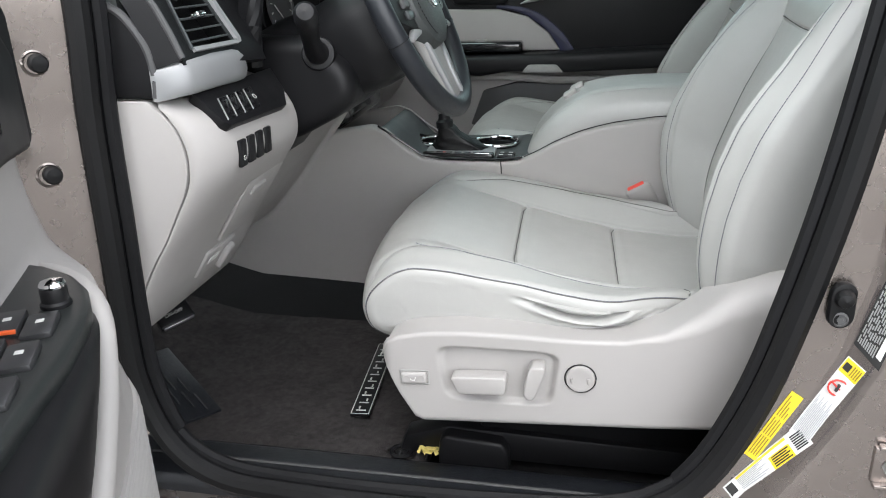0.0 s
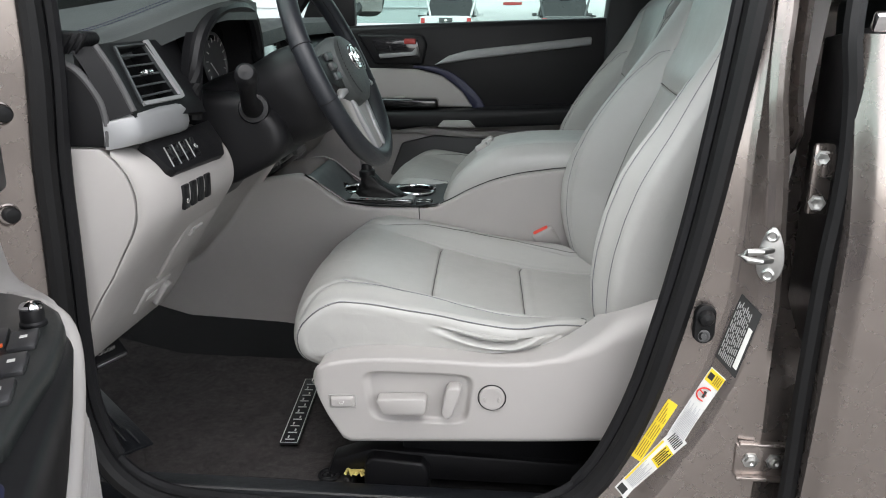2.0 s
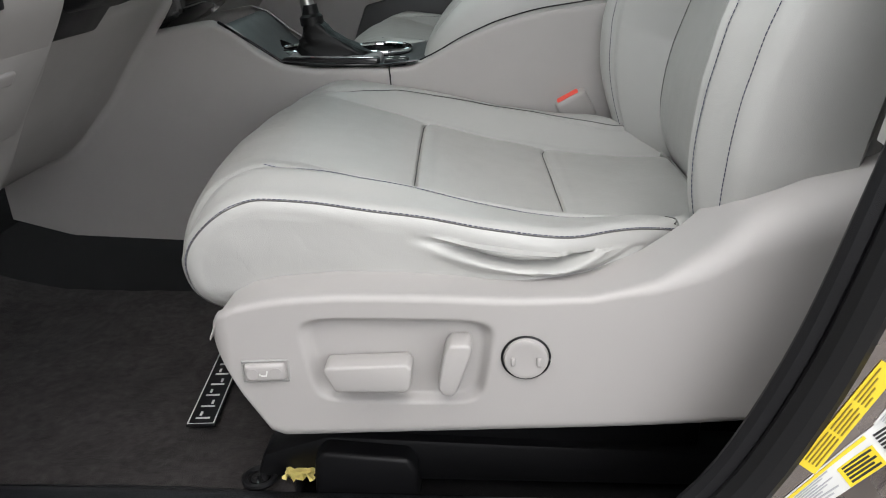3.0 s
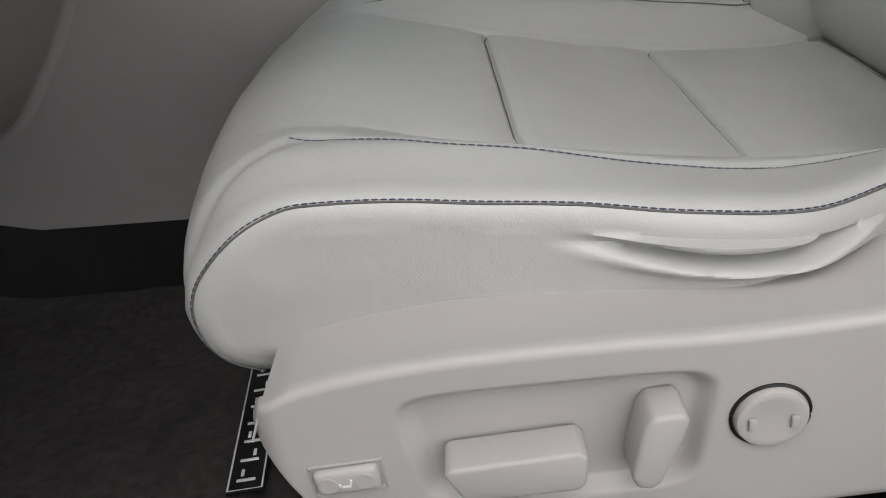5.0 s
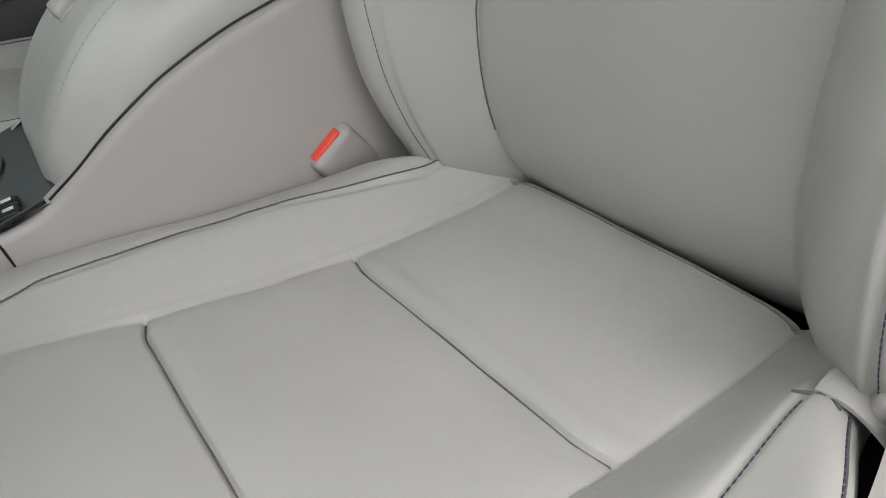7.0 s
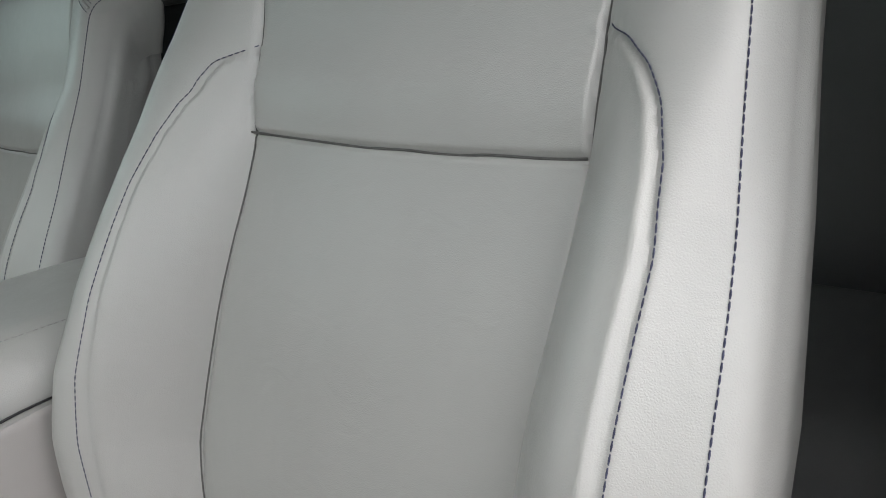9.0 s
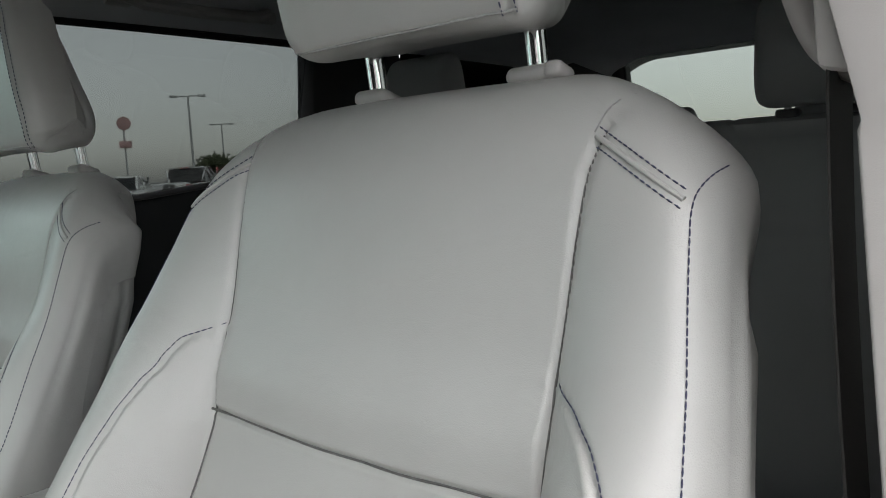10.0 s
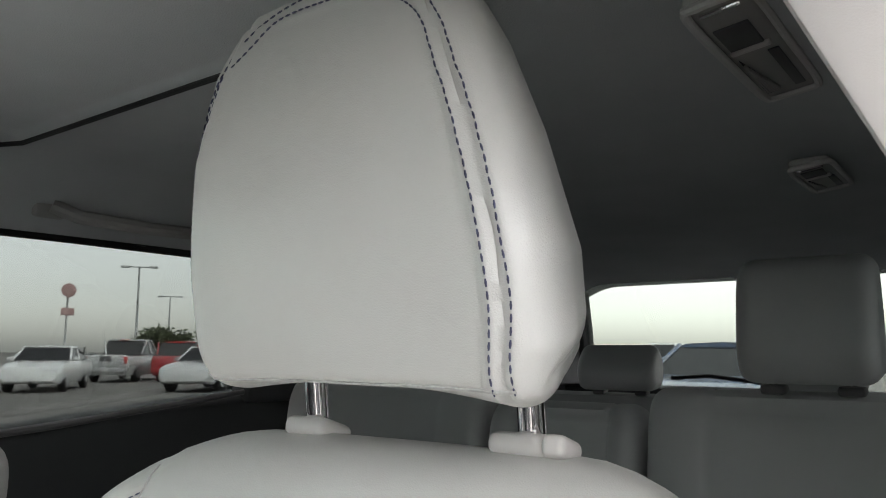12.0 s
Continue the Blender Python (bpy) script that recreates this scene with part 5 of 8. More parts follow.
part("console_end", rbox((0.45, YCAR, 0.62), (0.20, 0.20, 0.42), 0.01), BEIGE, cons)


# ---------------------------------------------------------------- front seats


def glide(x, xs, ys):
    """A smooth curve through the given values."""
    if x <= xs[0]:
        return ys[0]
    for k in range(len(xs) - 1):
        if x <= xs[k + 1]:
            h = xs[k + 1] - xs[k]
            m0 = (ys[k + 1] - ys[k - 1]) / (xs[k + 1] - xs[k - 1]) if k > 0 else (ys[1] - ys[0]) / h
            m1 = (ys[k + 2] - ys[k]) / (xs[k + 2] - xs[k]) if k + 2 < len(xs) else (ys[k + 1] - ys[k]) / h
            t = (x - xs[k]) / h
            return ((2 * t ** 3 - 3 * t * t + 1) * ys[k] + (t ** 3 - 2 * t * t + t) * h * m0
                    + (3 * t * t - 2 * t ** 3) * ys[k + 1] + (t ** 3 - t * t) * h * m1)
    return ys[-1]


def skew(dy):
    return -0.035 * dy


def bolster_line(x):
    """Where the bolster's inner seam runs, from the middle of the cushion."""
    return float(np.interp(x, (-0.01, 0.02, 0.07, 0.12, 0.17, 0.22, 0.26, 0.30, 0.375), (0.175, 0.186, 0.202, 0.205, 0.211, 0.214, 0.211, 0.203, 0.188)))


def cushion_press(x, z, dy, k):
    """How far the cushion's cover lies in or out: a low middle between two bolsters, with sewn grooves."""
    if z < 0.66 and x < 0.3:
        return 0.0
    x = x - skew(dy)
    e = 0.150 if dy > 0 else float(np.interp(x, (0.10, 0.28, 0.42), (0.150, 0.143, 0.136)))
    deep = float(np.interp(x, (-0.06, 0.0, 0.06, 0.12, 0.28, 0.40), (0.0, 0.006, 0.016, 0.024, 0.031, 0.040)))
    a = abs(dy)
    d = -deep * (1 - smooth(e - 0.004, e + 0.062, a))
    if a < e + 0.01:
        for xs in (0.120, 0.280):
            bow = xs + 0.001 + 0.001 * (a / e) ** 2 + 0.005 * smooth(0.8, 1.0, a / e)
            inside = 1 - smooth(e - 0.008, e + 0.006, a)
            d -= (0.0035 * bell(x - bow, 0.018) + 0.0042 * bell(x - bow, 0.0020)) * inside
            d += 0.0016 * bell(x - bow - 0.012, 0.007) * inside
        d += 0.003 * (1 - (a / e) ** 2)
    d -= (0.0024 * bell(a - e, 0.0026) + 0.003 * bell(a - e, 0.012)) * smooth(0.0, 0.09, x)
    d -= 0.0028 * bell(a - bolster_line(x), 0.0026) * smooth(-0.012, 0.01, x)
    if x < 0.05:
        d -= 0.0030 * bell(a - bolster_line(x) - 1.1 * max(0, 0.015 - x) ** 1.25, 0.008) * smooth(0.05, 0.0, x)
    if dy < 0:
        d += glide(x, (0.0, 0.08, 0.155, 0.21, 0.26, 0.30, 0.33, 0.366, 0.388), (-0.008, -0.007, -0.001, 0.004, 0.0056, 0.0086, 0.006, -0.003, -0.010)) * smooth(cushion_left(x, z) - 0.06, cushion_left(x, z) - 0.012, a) * (1 if x > 0.06 else smooth(0.66, 0.725, z))
    else:
        d -= 0.006 * smooth(0.215, 0.262, a) * smooth(0.0, 0.08, x)
    d += 0.0012 * noise.noise((x * 14, dy * 14, 1.0))
    return d


def cushion_left(x, z):
    return 0.284 - glide(x, (-0.06, 0.0, 0.08, 0.15, 0.20, 0.24, 0.28, 0.33, 0.388, 0.44), (0.020, 0.022, 0.021, 0.016, 0.008, 0.006, 0.014, 0.038, 0.072, 0.088))


def cushion_right(x, z):
    return 0.258 - glide(x, (0.24, 0.30, 0.34, 0.39, 0.44), (0.0, 0.004, 0.016, 0.052, 0.066))


def cushion_core(x, z):
    return (min(0.43, max(-0.01, x)), 0.640 if x > 0 else 0.645)


def cushion_side(q, sgn, f):
    x, y, z = q
    if sgn < 0:
        zc = glide(x, (0.12, 0.147, 0.18, 0.216, 0.257, 0.292, 0.311, 0.33), (0.692, 0.688, 0.681, 0.674, 0.673, 0.682, 0.690, 0.697))
        run = smooth(0.12, 0.20, x) * (1 - smooth(0.30, 0.325, x))
        fold = (0.0065 * bell(z - zc - 0.010, 0.007) - 0.0115 * bell(z - zc, 0.0038) + 0.006 * bell(z - zc + 0.0075, 0.005)) * run
        zd = glide(x, (0.16, 0.19, 0.229, 0.291, 0.339), (0.675, 0.669, 0.662, 0.661, 0.678))
        fold += (0.003 * bell(z - zd - 0.006, 0.005) - 0.005 * bell(z - zd, 0.004)) * smooth(0.17, 0.24, x) * (1 - smooth(0.29, 0.35, x))
        fold += 0.002 * bell(z - 0.693 - 0.2 * (x - 0.30), 0.003) * bell(x - 0.315, 0.02)
        y -= fold + 0.0015 * noise.noise((x * 22, 3.0, z * 30))
    return (x, y, z)


def back_half(x, z, wide=0.0):
    pts = [(0.58, 0.225), (0.66, 0.250), (0.75, 0.268), (0.90, 0.268), (1.0, 0.261), (1.10, 0.246), (1.15, 0.239), (1.19, 0.234), (1.225, 0.230), (1.25, 0.228), (1.264, 0.228)]
    zs, ws = zip(*pts)
    mid = back_core(x, z)[0]
    return float(np.interp(z, zs, ws)) - float(np.interp(z, (0.85, 1.0, 1.10, 1.17, 1.25), (0.042, 0.026, 0.016, 0.038, 0.052))) * smooth(mid - 0.045, mid + 0.055, x)


BACK_FRONT = [(0.506, 0.600), (0.480, 0.618), (0.460, 0.644), (0.445, 0.674), (0.438, 0.708), (0.441, 0.75), (0.453, 0.80), (0.482, 0.90), (0.523, 1.0), (0.553, 1.09), (0.572, 1.165), (0.588, 1.212),
              (0.612, 1.242), (0.640, 1.257), (0.668, 1.260), (0.691, 1.246), (0.691, 1.212), (0.645, 1.10), (0.582, 0.92), (0.545, 0.75), (0.52, 0.60)]


def back_round(x, z):
    """The shoulders are rounder than the sides."""
    return float(np.interp(z, (1.10, 1.18, 1.225, 1.262), (0.022, 0.030, 0.056, 0.088)))


def back_edge(z, dy=1.0):
    """Half the insert's width; it narrows towards the seat on the outboard side."""
    if dy < 0:
        return float(np.interp(z, (0.65, 0.80, 0.90, 1.02, 1.10, 1.2, 1.25), (0.135, 0.133, 0.141, 0.150, 0.150, 0.158, 0.170)))
    return float(np.interp(z, (0.65, 0.80, 0.90, 1.02, 1.10, 1.2, 1.25), (0.150, 0.168, 0.157, 0.144, 0.149, 0.158, 0.170)))


def back_press(x, z, dy, k):
    mid = back_core(x, z)[0]
    front = 1 - smooth(mid - 0.01, mid + 0.04, x)
    if front <= 0:
        return 0.0012 * noise.noise((z * 12, dy * 12, 5.0))
    a = abs(dy)
    e = back_edge(z, dy)
    h = float(np.interp(z, (0.58, 0.62, 0.68, 0.75, 0.80, 0.85, 0.90, 0.95, 1.0, 1.05, 1.1, 1.15, 1.20, 1.24), (0.0, 0.026, 0.052, 0.068, 0.078, 0.082, 0.080, 0.072, 0.062, 0.047, 0.030, 0.017, 0.007, 0.0)))
    s = bolster_seam(z, dy)
    d = h * (1 - (1 - min(1, max(0, (a - e + 0.002) / (0.212 - e + 0.002)))) ** 1.9) * front
    d -= 0.27 * h * smooth(0.215, 0.255, a) * front
    if dy > 0:
        d += glide(z, (0.70, 0.75, 0.80, 0.85, 0.90, 1.0, 1.08), (0.0, 0.012, 0.017, 0.013, 0.004, 0.0, 0.0)) * smooth(e, 0.235, a) * front
    d -= 0.9 * skew(dy) * (1 - smooth(1.05, 1.2, z)) * front
    if a < e + 0.006:
        low = (z - 1.027) - 0.004 * (a / e) ** 2 + 0.003 * (1 - dy / 0.15)
        inside = front * (1 - smooth(e - 0.006, e + 0.004, a))
        d -= 0.0048 * bell(low, 0.0024) * inside
        d += 0.006 * bell(low - 0.030, 0.028) * inside * (1 if low > 0 else bell(low, 0.004))
        d += 0.004 * (1 - (a / e) ** 2) * front
    d -= 0.0042 * bell(a - e, 0.0026) * front * (1 - smooth(1.235, 1.26, z))
    if z < 1.092:
        d -= 0.0030 * bell(a - s, 0.0026) * front
        d += 0.0016 * bell(a - s + 0.005, 0.004) * front
    d += 0.0012 * noise.noise((z * 12, dy * 12, 5.0))
    return d


def bolster_seam(z, dy):
    """The curved seam that leaves the insert's edge and runs down the bolster."""
    return float(np.interp(z, (0.60, 0.70, 0.80, 0.90, 0.98, 1.02, 1.045, 1.065, 1.08, 1.092), (0.195, 0.205, 0.212, 0.213, 0.211, 0.205, 0.197, 0.185, 0.170, 0.146))) + (0.008 if dy < 0 else -0.014) * (1 - smooth(1.05, 1.09, z))


def back_core(x, z):
    return (float(np.interp(z, (0.6, 1.0, 1.2, 1.26), (0.485, 0.552, 0.622, 0.645))), 1.13 - 0.03 * math.log(1 + math.exp((1.13 - z) / 0.03)))


HEAD = [(0.640, 1.292), (0.606, 1.288), (0.587, 1.298), (0.579, 1.335), (0.576, 1.39), (0.581, 1.45), (0.592, 1.496), (0.608, 1.517), (0.624, 1.519),
        (0.638, 1.500), (0.651, 1.45), (0.668, 1.38), (0.680, 1.330), (0.668, 1.298), (0.640, 1.292)]


def head_half(x, z):
    w = float(np.interp(z, (1.28, 1.31, 1.36, 1.42, 1.47, 1.51, 1.53), (0.115, 0.124, 0.121, 0.103, 0.083, 0.064, 0.054)))
    return w - 0.024 * smooth(0.60, 0.68, x)


def head_far(x, z):
    w = float(np.interp(z, (1.28, 1.31, 1.36, 1.42, 1.47, 1.51, 1.53), (0.099, 0.107, 0.111, 0.111, 0.105, 0.089, 0.075)))
    return w - 0.024 * smooth(0.60, 0.68, x)


def head_lane(z):
    return glide(z, (1.28, 1.30, 1.333, 1.374, 1.40, 1.427, 1.476, 1.50, 1.53), (0.101, 0.103, 0.1065, 0.1005, 0.0935, 0.084, 0.0605, 0.040, 0.020))


def head_press(x, z, dy, k):
    d = 0.0
    if x < 0.63 and z > 1.292:
        lane = head_lane(z) if dy < 0 else min(0.105, 0.3 * (1.50 - z) + 0.080)
        gap = min(abs(abs(dy) - lane), abs(z - 1.502) if lane > abs(dy) else 1.0) if z < 1.495 else abs(z - 1.502)
        d -= 0.0022 * bell(gap, 0.0022)
        d += 0.0013 * bell(gap - 0.005, 0.0034)
    if z < 1.30:
        d -= 0.008 * (1 - (dy / 0.1) ** 2) * smooth(1.30, 1.288, z)
    return d + 0.0008 * noise.noise((z * 20, dy * 20, 9.0))


def front_seat(name, label):
    seat = thing(name, (0.25, YS, 0.40), label, "car seat", "front seats")
    across = np.linspace(0, 1, 250)
    prof = [(0.04, 0.608), (-0.02, 0.609), (-0.052, 0.613), (-0.075, 0.627), (-0.084, 0.652), (-0.080, 0.680), (-0.065, 0.706), (-0.045, 0.724), (-0.022, 0.734), (0.0, 0.737), (0.05, 0.733), (0.10, 0.725),
            (0.15, 0.715), (0.20, 0.704), (0.25, 0.696), (0.30, 0.690), (0.36, 0.688), (0.435, 0.688), (0.466, 0.682), (0.486, 0.655)]
    c = Pillow(prof, YS, cushion_left, cushion_right, 0.018, cushion_core, cushion_press, 300, bulge=0.002, side=cushion_side,
               dense=lambda x, z: 5 * (bell(x - 0.120, 0.016) + bell(x - 0.280, 0.016)) if z > 0.62 else 0)
    # the front edge bows forward between the corners
    v, f = c.build(across, caps=28)
    v = [(x - 0.033 * (1 - smooth(-0.08, 0.12, x)) * max(0, 1 - (abs(y - YS) / 0.27) ** 3), y, z) for x, y, z in v]
    cushion = part("cushion", (v, f), LEATHER, seat, "ash leather cushion with stitched bolsters", angle=60)

    def bow(q):
        return (q[0] - 0.033 * (1 - smooth(-0.08, 0.12, q[0])) * max(0, 1 - (abs(q[1] - YS) / 0.27) ** 3), q[1], q[2])

    n_row = len(c.p)
    crown = int(np.argmax(c.p[:, 1]))

    def outer_line(sgn):
        """The edge seam: up the side behind the front corner, then back along the top edge."""
        wide = c.left if sgn < 0 else c.right
        first = int(np.argmin(np.abs(c.p[:crown, 0] + 0.050) + np.abs(c.p[:crown, 1] - 0.613)))
        line = []
        for k in range(first, c.row_x(0.385, crown, n_row - 20), 5):
            x, z = c.p[k]
            line.append(bow(c.point(k, sgn * (wide(x, z) - 0.006), 0.0003)))
        return [tuple(q) for q in curve_through(line, 120)]

    outer, outer_far = outer_line(-1), outer_line(1)
    part("stitching", stitches(outer), THREAD, cushion, "dark navy stitching")
    # A dark tube paints the groove's shade beside the edge stitching.
    part("seam", tube([(q[0] + 0.0014 * smooth(0.0, -0.04, q[0]), q[1] - 0.0010, q[2] - 0.0010 * smooth(-0.07, -0.03, q[0])) for q in outer], 0.0007, 6), SEAM_SHADE, cushion, "dark line for shade in the seam")
    part("stitching", stitches(outer_far), THREAD, cushion, "dark navy stitching")
    k0 = c.row_x(-0.006, crown - 20, n_row - 30)
    inner = [bow(c.point(k, -(bolster_line(c.p[k][0]) + 0.0035), 0.0004)) for k in range(k0, c.row_x(0.377, crown, n_row - 20), 3)]
    part("stitching", stitches(inner, 0.0052, 0.84, 0.0005), THREAD, cushion, "dark navy stitching")
    inner_far = [bow(c.point(k, bolster_line(c.p[k][0]) + 0.0035, 0.0004)) for k in range(k0, int(n_row * 0.92), 3)]
    part("stitching", stitches(inner_far, 0.0052, 0.86, 0.00042), THREAD, cushion, "dark navy stitching")
    part("seam", tube([(q[0], q[1] - 0.0012, q[2]) for q in inner_far], 0.0006, 6), SEAM_SHADE, cushion, "dark line for shade in the seam")
    # the bolster's rear end is closed by a seam between the two stitched lines
    k1 = c.row_x(0.380, crown, n_row - 20)
    closing = [bow(c.point(k1 - abs(j - 2), -(0.184 + 0.008 * j), 0.0005)) for j in range(4)]
    part("seam", tube(curve_through(closing, 14), 0.0009, 6), SEAM_SHADE, cushion, "closing seam")

    # Thin dark tubes draw the shade down in the cross seams.
    for xs in (0.120, 0.280):
        row = []
        for dy in np.linspace(-0.147 if xs < 0.2 else -0.140, 0.147, 40):
            a = abs(dy) / 0.150
            kx = c.row_x(xs + 0.001 + 0.001 * a ** 2 + 0.005 * smooth(0.8, 1.0, a) + skew(dy), crown, n_row - 30)
            row.append(bow(c.point(kx, dy, 0.0001)))
        part("seam", tube(curve_through(row[::3], 60), 0.0009, 6), SEAM_SHADE, cushion, "dark line for shade in the cross seam")

    b = Pillow(BACK_FRONT, YS, back_half, back_half, back_round, back_core, back_press, 340, bulge=0.006,
               dense=lambda x, z: 1.0 + 5 * bell(z - 1.029, 0.022) if x < 0.6 else 0)
    backrest = part("backrest", b.build(np.linspace(0, 1, 240), caps=8), LEATHER, seat, "ash leather backrest with side bolsters", angle=60)
    top_k = int(np.argmax(b.p[:, 1]))
    for sgn in (-1, 1):
        edge = []
        for k in range(b.row_z(0.64, 0, top_k), b.row_z(1.222, 0, top_k), 3):
            x, z = b.p[k]
            edge.append(b.point(k, sgn * (back_half(x, z) - 0.013 + 0.010 * smooth(1.18, 1.22, z)), 0.0006))
        part("stitching", stitches(edge), THREAD, backrest, "dark navy stitching")
        part("seam", tube([(q[0] + 0.0005, q[1] - sgn * 0.0032, q[2]) for q in edge], 0.0010, 6), SEAM, backrest)
        # Another dark tube paints shade along the insert's edge.
        side_line = [b.point(k, sgn * (back_edge(b.p[k][1], sgn) - 0.0005), 0.0002) for k in range(b.row_z(0.70, 0, top_k), b.row_z(1.232, 0, top_k), 3)]
        part("seam", tube(side_line, 0.0008, 6), SEAM_SHADE, backrest, "dark line for shade along the insert seam")
        line = []
        for k in range(b.row_z(0.64, 0, top_k), b.row_z(1.094, 0, top_k), 2):
            line.append(b.point(k, sgn * (bolster_seam(b.p[k][1], sgn) + 0.0035), 0.0005))
        line.append(b.point(b.row_z(1.096, 0, top_k), sgn * (back_edge(1.096, sgn) + 0.001), 0.0005))
        part("stitching", stitches(line, 0.0052, 0.82, 0.0005), THREAD, backrest, "dark navy stitching")
        def on_back(dy, z):
            """A smooth place on the front cover, between the rows."""
            k = int(np.argmin(np.abs(b.p[:top_k, 1] - z)))
            j = k + 1 if b.p[k][1] < z else k - 1
            t = (z - b.p[k][1]) / (b.p[j][1] - b.p[k][1])
            p0, p1 = Vector(b.point(k, dy, 0.0006)), Vector(b.point(j, dy, 0.0006))
            return p0.lerp(p1, t)
        for off in (0.0, 0.005, 0.010):
            row = [on_back(sgn * (0.160 + 0.058 * t), 1.225 - 0.036 * t - off) for t in np.linspace(0, 1, 7)]
            if off == 0.005:
                part("piping", tube(curve_through(row, 30), 0.0017, 8), LEATHER, backrest)
            else:
                part("stitching", stitches(row, 0.0046, 0.72, 0.00055), THREAD, backrest, "dark navy stitching")
        crest = [on_back(sgn * dy, z) for dy, z in ((0.1585, 1.222), (0.162, 1.235), (0.168, 1.246), (0.176, 1.254))]
        part("seam", tube(curve_through(crest, 16), 0.0005, 6), SEAM, backrest, "crest seam")
    row = [b.point(b.row_z(1.027 + 0.004 * (dy / back_edge(1.027)) ** 2 - 0.003 * (1 - dy / 0.15), 0, top_k), dy, 0.0002) for dy in np.linspace(-0.146, 0.146, 15)]
    part("seam", tube(curve_through(row, 50), 0.0010, 6), SEAM_SHADE, backrest, "dark line for shade in the cross seam")

    h = Pillow(HEAD, YS - 0.006, head_half, head_far, 0.020, lambda x, z: (0.642, min(1.47, max(1.33, z))), head_press, 220, closed=True, bulge=0.004)
    head = part("head_restraint", h.build(np.linspace(0, 1, 110), caps=8), LEATHER, seat, "ash leather head restraint", angle=60)
    kf = min(range(len(h.p)), key=lambda k: abs(h.p[k][0] - 0.588) + abs(h.p[k][1] - 1.295))
    part("seam", tube([h.point(kf, dy, 0.0003) for dy in np.linspace(-0.108, 0.098, 24)], 0.0010, 6), SEAM, head, "foot seam")
    front = [k for k in range(len(h.p)) if h.p[k][0] < 0.618 and h.p[k][1] > 1.290]

    def on_head(dy, z, out=0.0005):
        k = min(front, key=lambda i: abs(h.p[i][1] - z))
        return h.point(k, dy, out)
    # one sewn line climbs the near edge, crosses under the crown and comes down the far edge, with a thread on either side
    for off in (-0.0048, 0.0048):
        path = [(-(head_lane(z) + off), z) for z in np.linspace(1.294, 1.470, 30)]
        path += [(-0.052 - 0.7 * off, 1.482 + 0.7 * off), (-0.034 - 0.4 * off, 1.495 + off), (0.0, 1.502 + off), (0.045, 1.500 + off), (0.070 + 0.6 * off, 1.488 + 0.8 * off)]
        path += [(min(0.105, 0.3 * (1.50 - z) + 0.080) + 0.5 * off, z) for z in np.linspace(1.470, 1.30, 24)]
        part("stitching", stitches([on_head(dy, z) for dy, z in path], 0.0052, 0.68, 0.0006), THREAD, head, "dark navy stitching")
    for y in (0.231, 0.385):
        post = part("head_restraint_post", tube([(0.664, y, 1.23), (0.662, y, 1.27), (0.655, y, 1.33)], 0.0074, 16), CHROME, seat, "chrome post")
        wide = 0.023 if y < 0.3 else 0.020
        guide = rbox((0.662, y, 1.263), (0.030, wide * 1.75, 0.0125), 0.006, 3, pose(0, 0, 0, 0, 18, 0))
        g = part("post_guide", guide, BEIGE, seat, "ash plastic post guide")
        if y < 0.3:
            part("release_button", rbox((0.655, y - 0.020, 1.265), (0.022, 0.013, 0.0115), 0.004, 3, pose(0, 0, 0, 0, 18, 0)), BEIGE, g)
    part("seat_pan", merge(rbox((0.22, YS - 0.01, 0.60), (0.42, 0.48, 0.07), 0.02)), BLACK, seat, "black seat frame")
    part("rail_cover", prism([(0.018, 0.385), (0.020, 0.440), (0.030, 0.452), (0.118, 0.446), (0.128, 0.430), (0.128, 0.385)], 0.045, 0.125, "y", 0.006, 3), BLACK, seat, "black plastic rail cover")
    for y in (0.09, 0.52):
        part("seat_rail", prism([(-0.05, 0.40), (0.52, 0.40), (0.52, 0.44), (0.03, 0.455), (-0.04, 0.43)], y - 0.022, y + 0.022, "y", 0.006), BLACK, seat, "black steel seat rail")
        part("rail_support", rbox((0.25, y, 0.50), (0.34, 0.02, 0.16), 0.006), BLACK, seat)
    return seat


driver = front_seat("driver_seat", "light ash leather driver's seat with dark stitching")
passenger = copy_thing(driver, pose(0.275, YS + 0.746, 0.365))
passenger.name = "passenger_seat"
for piece in passenger.children:
    if piece.name.startswith("cushion"):
        piece.location.z += 0.055
tagged(passenger, "light ash leather passenger seat beside the console", "car seat", "front seats")


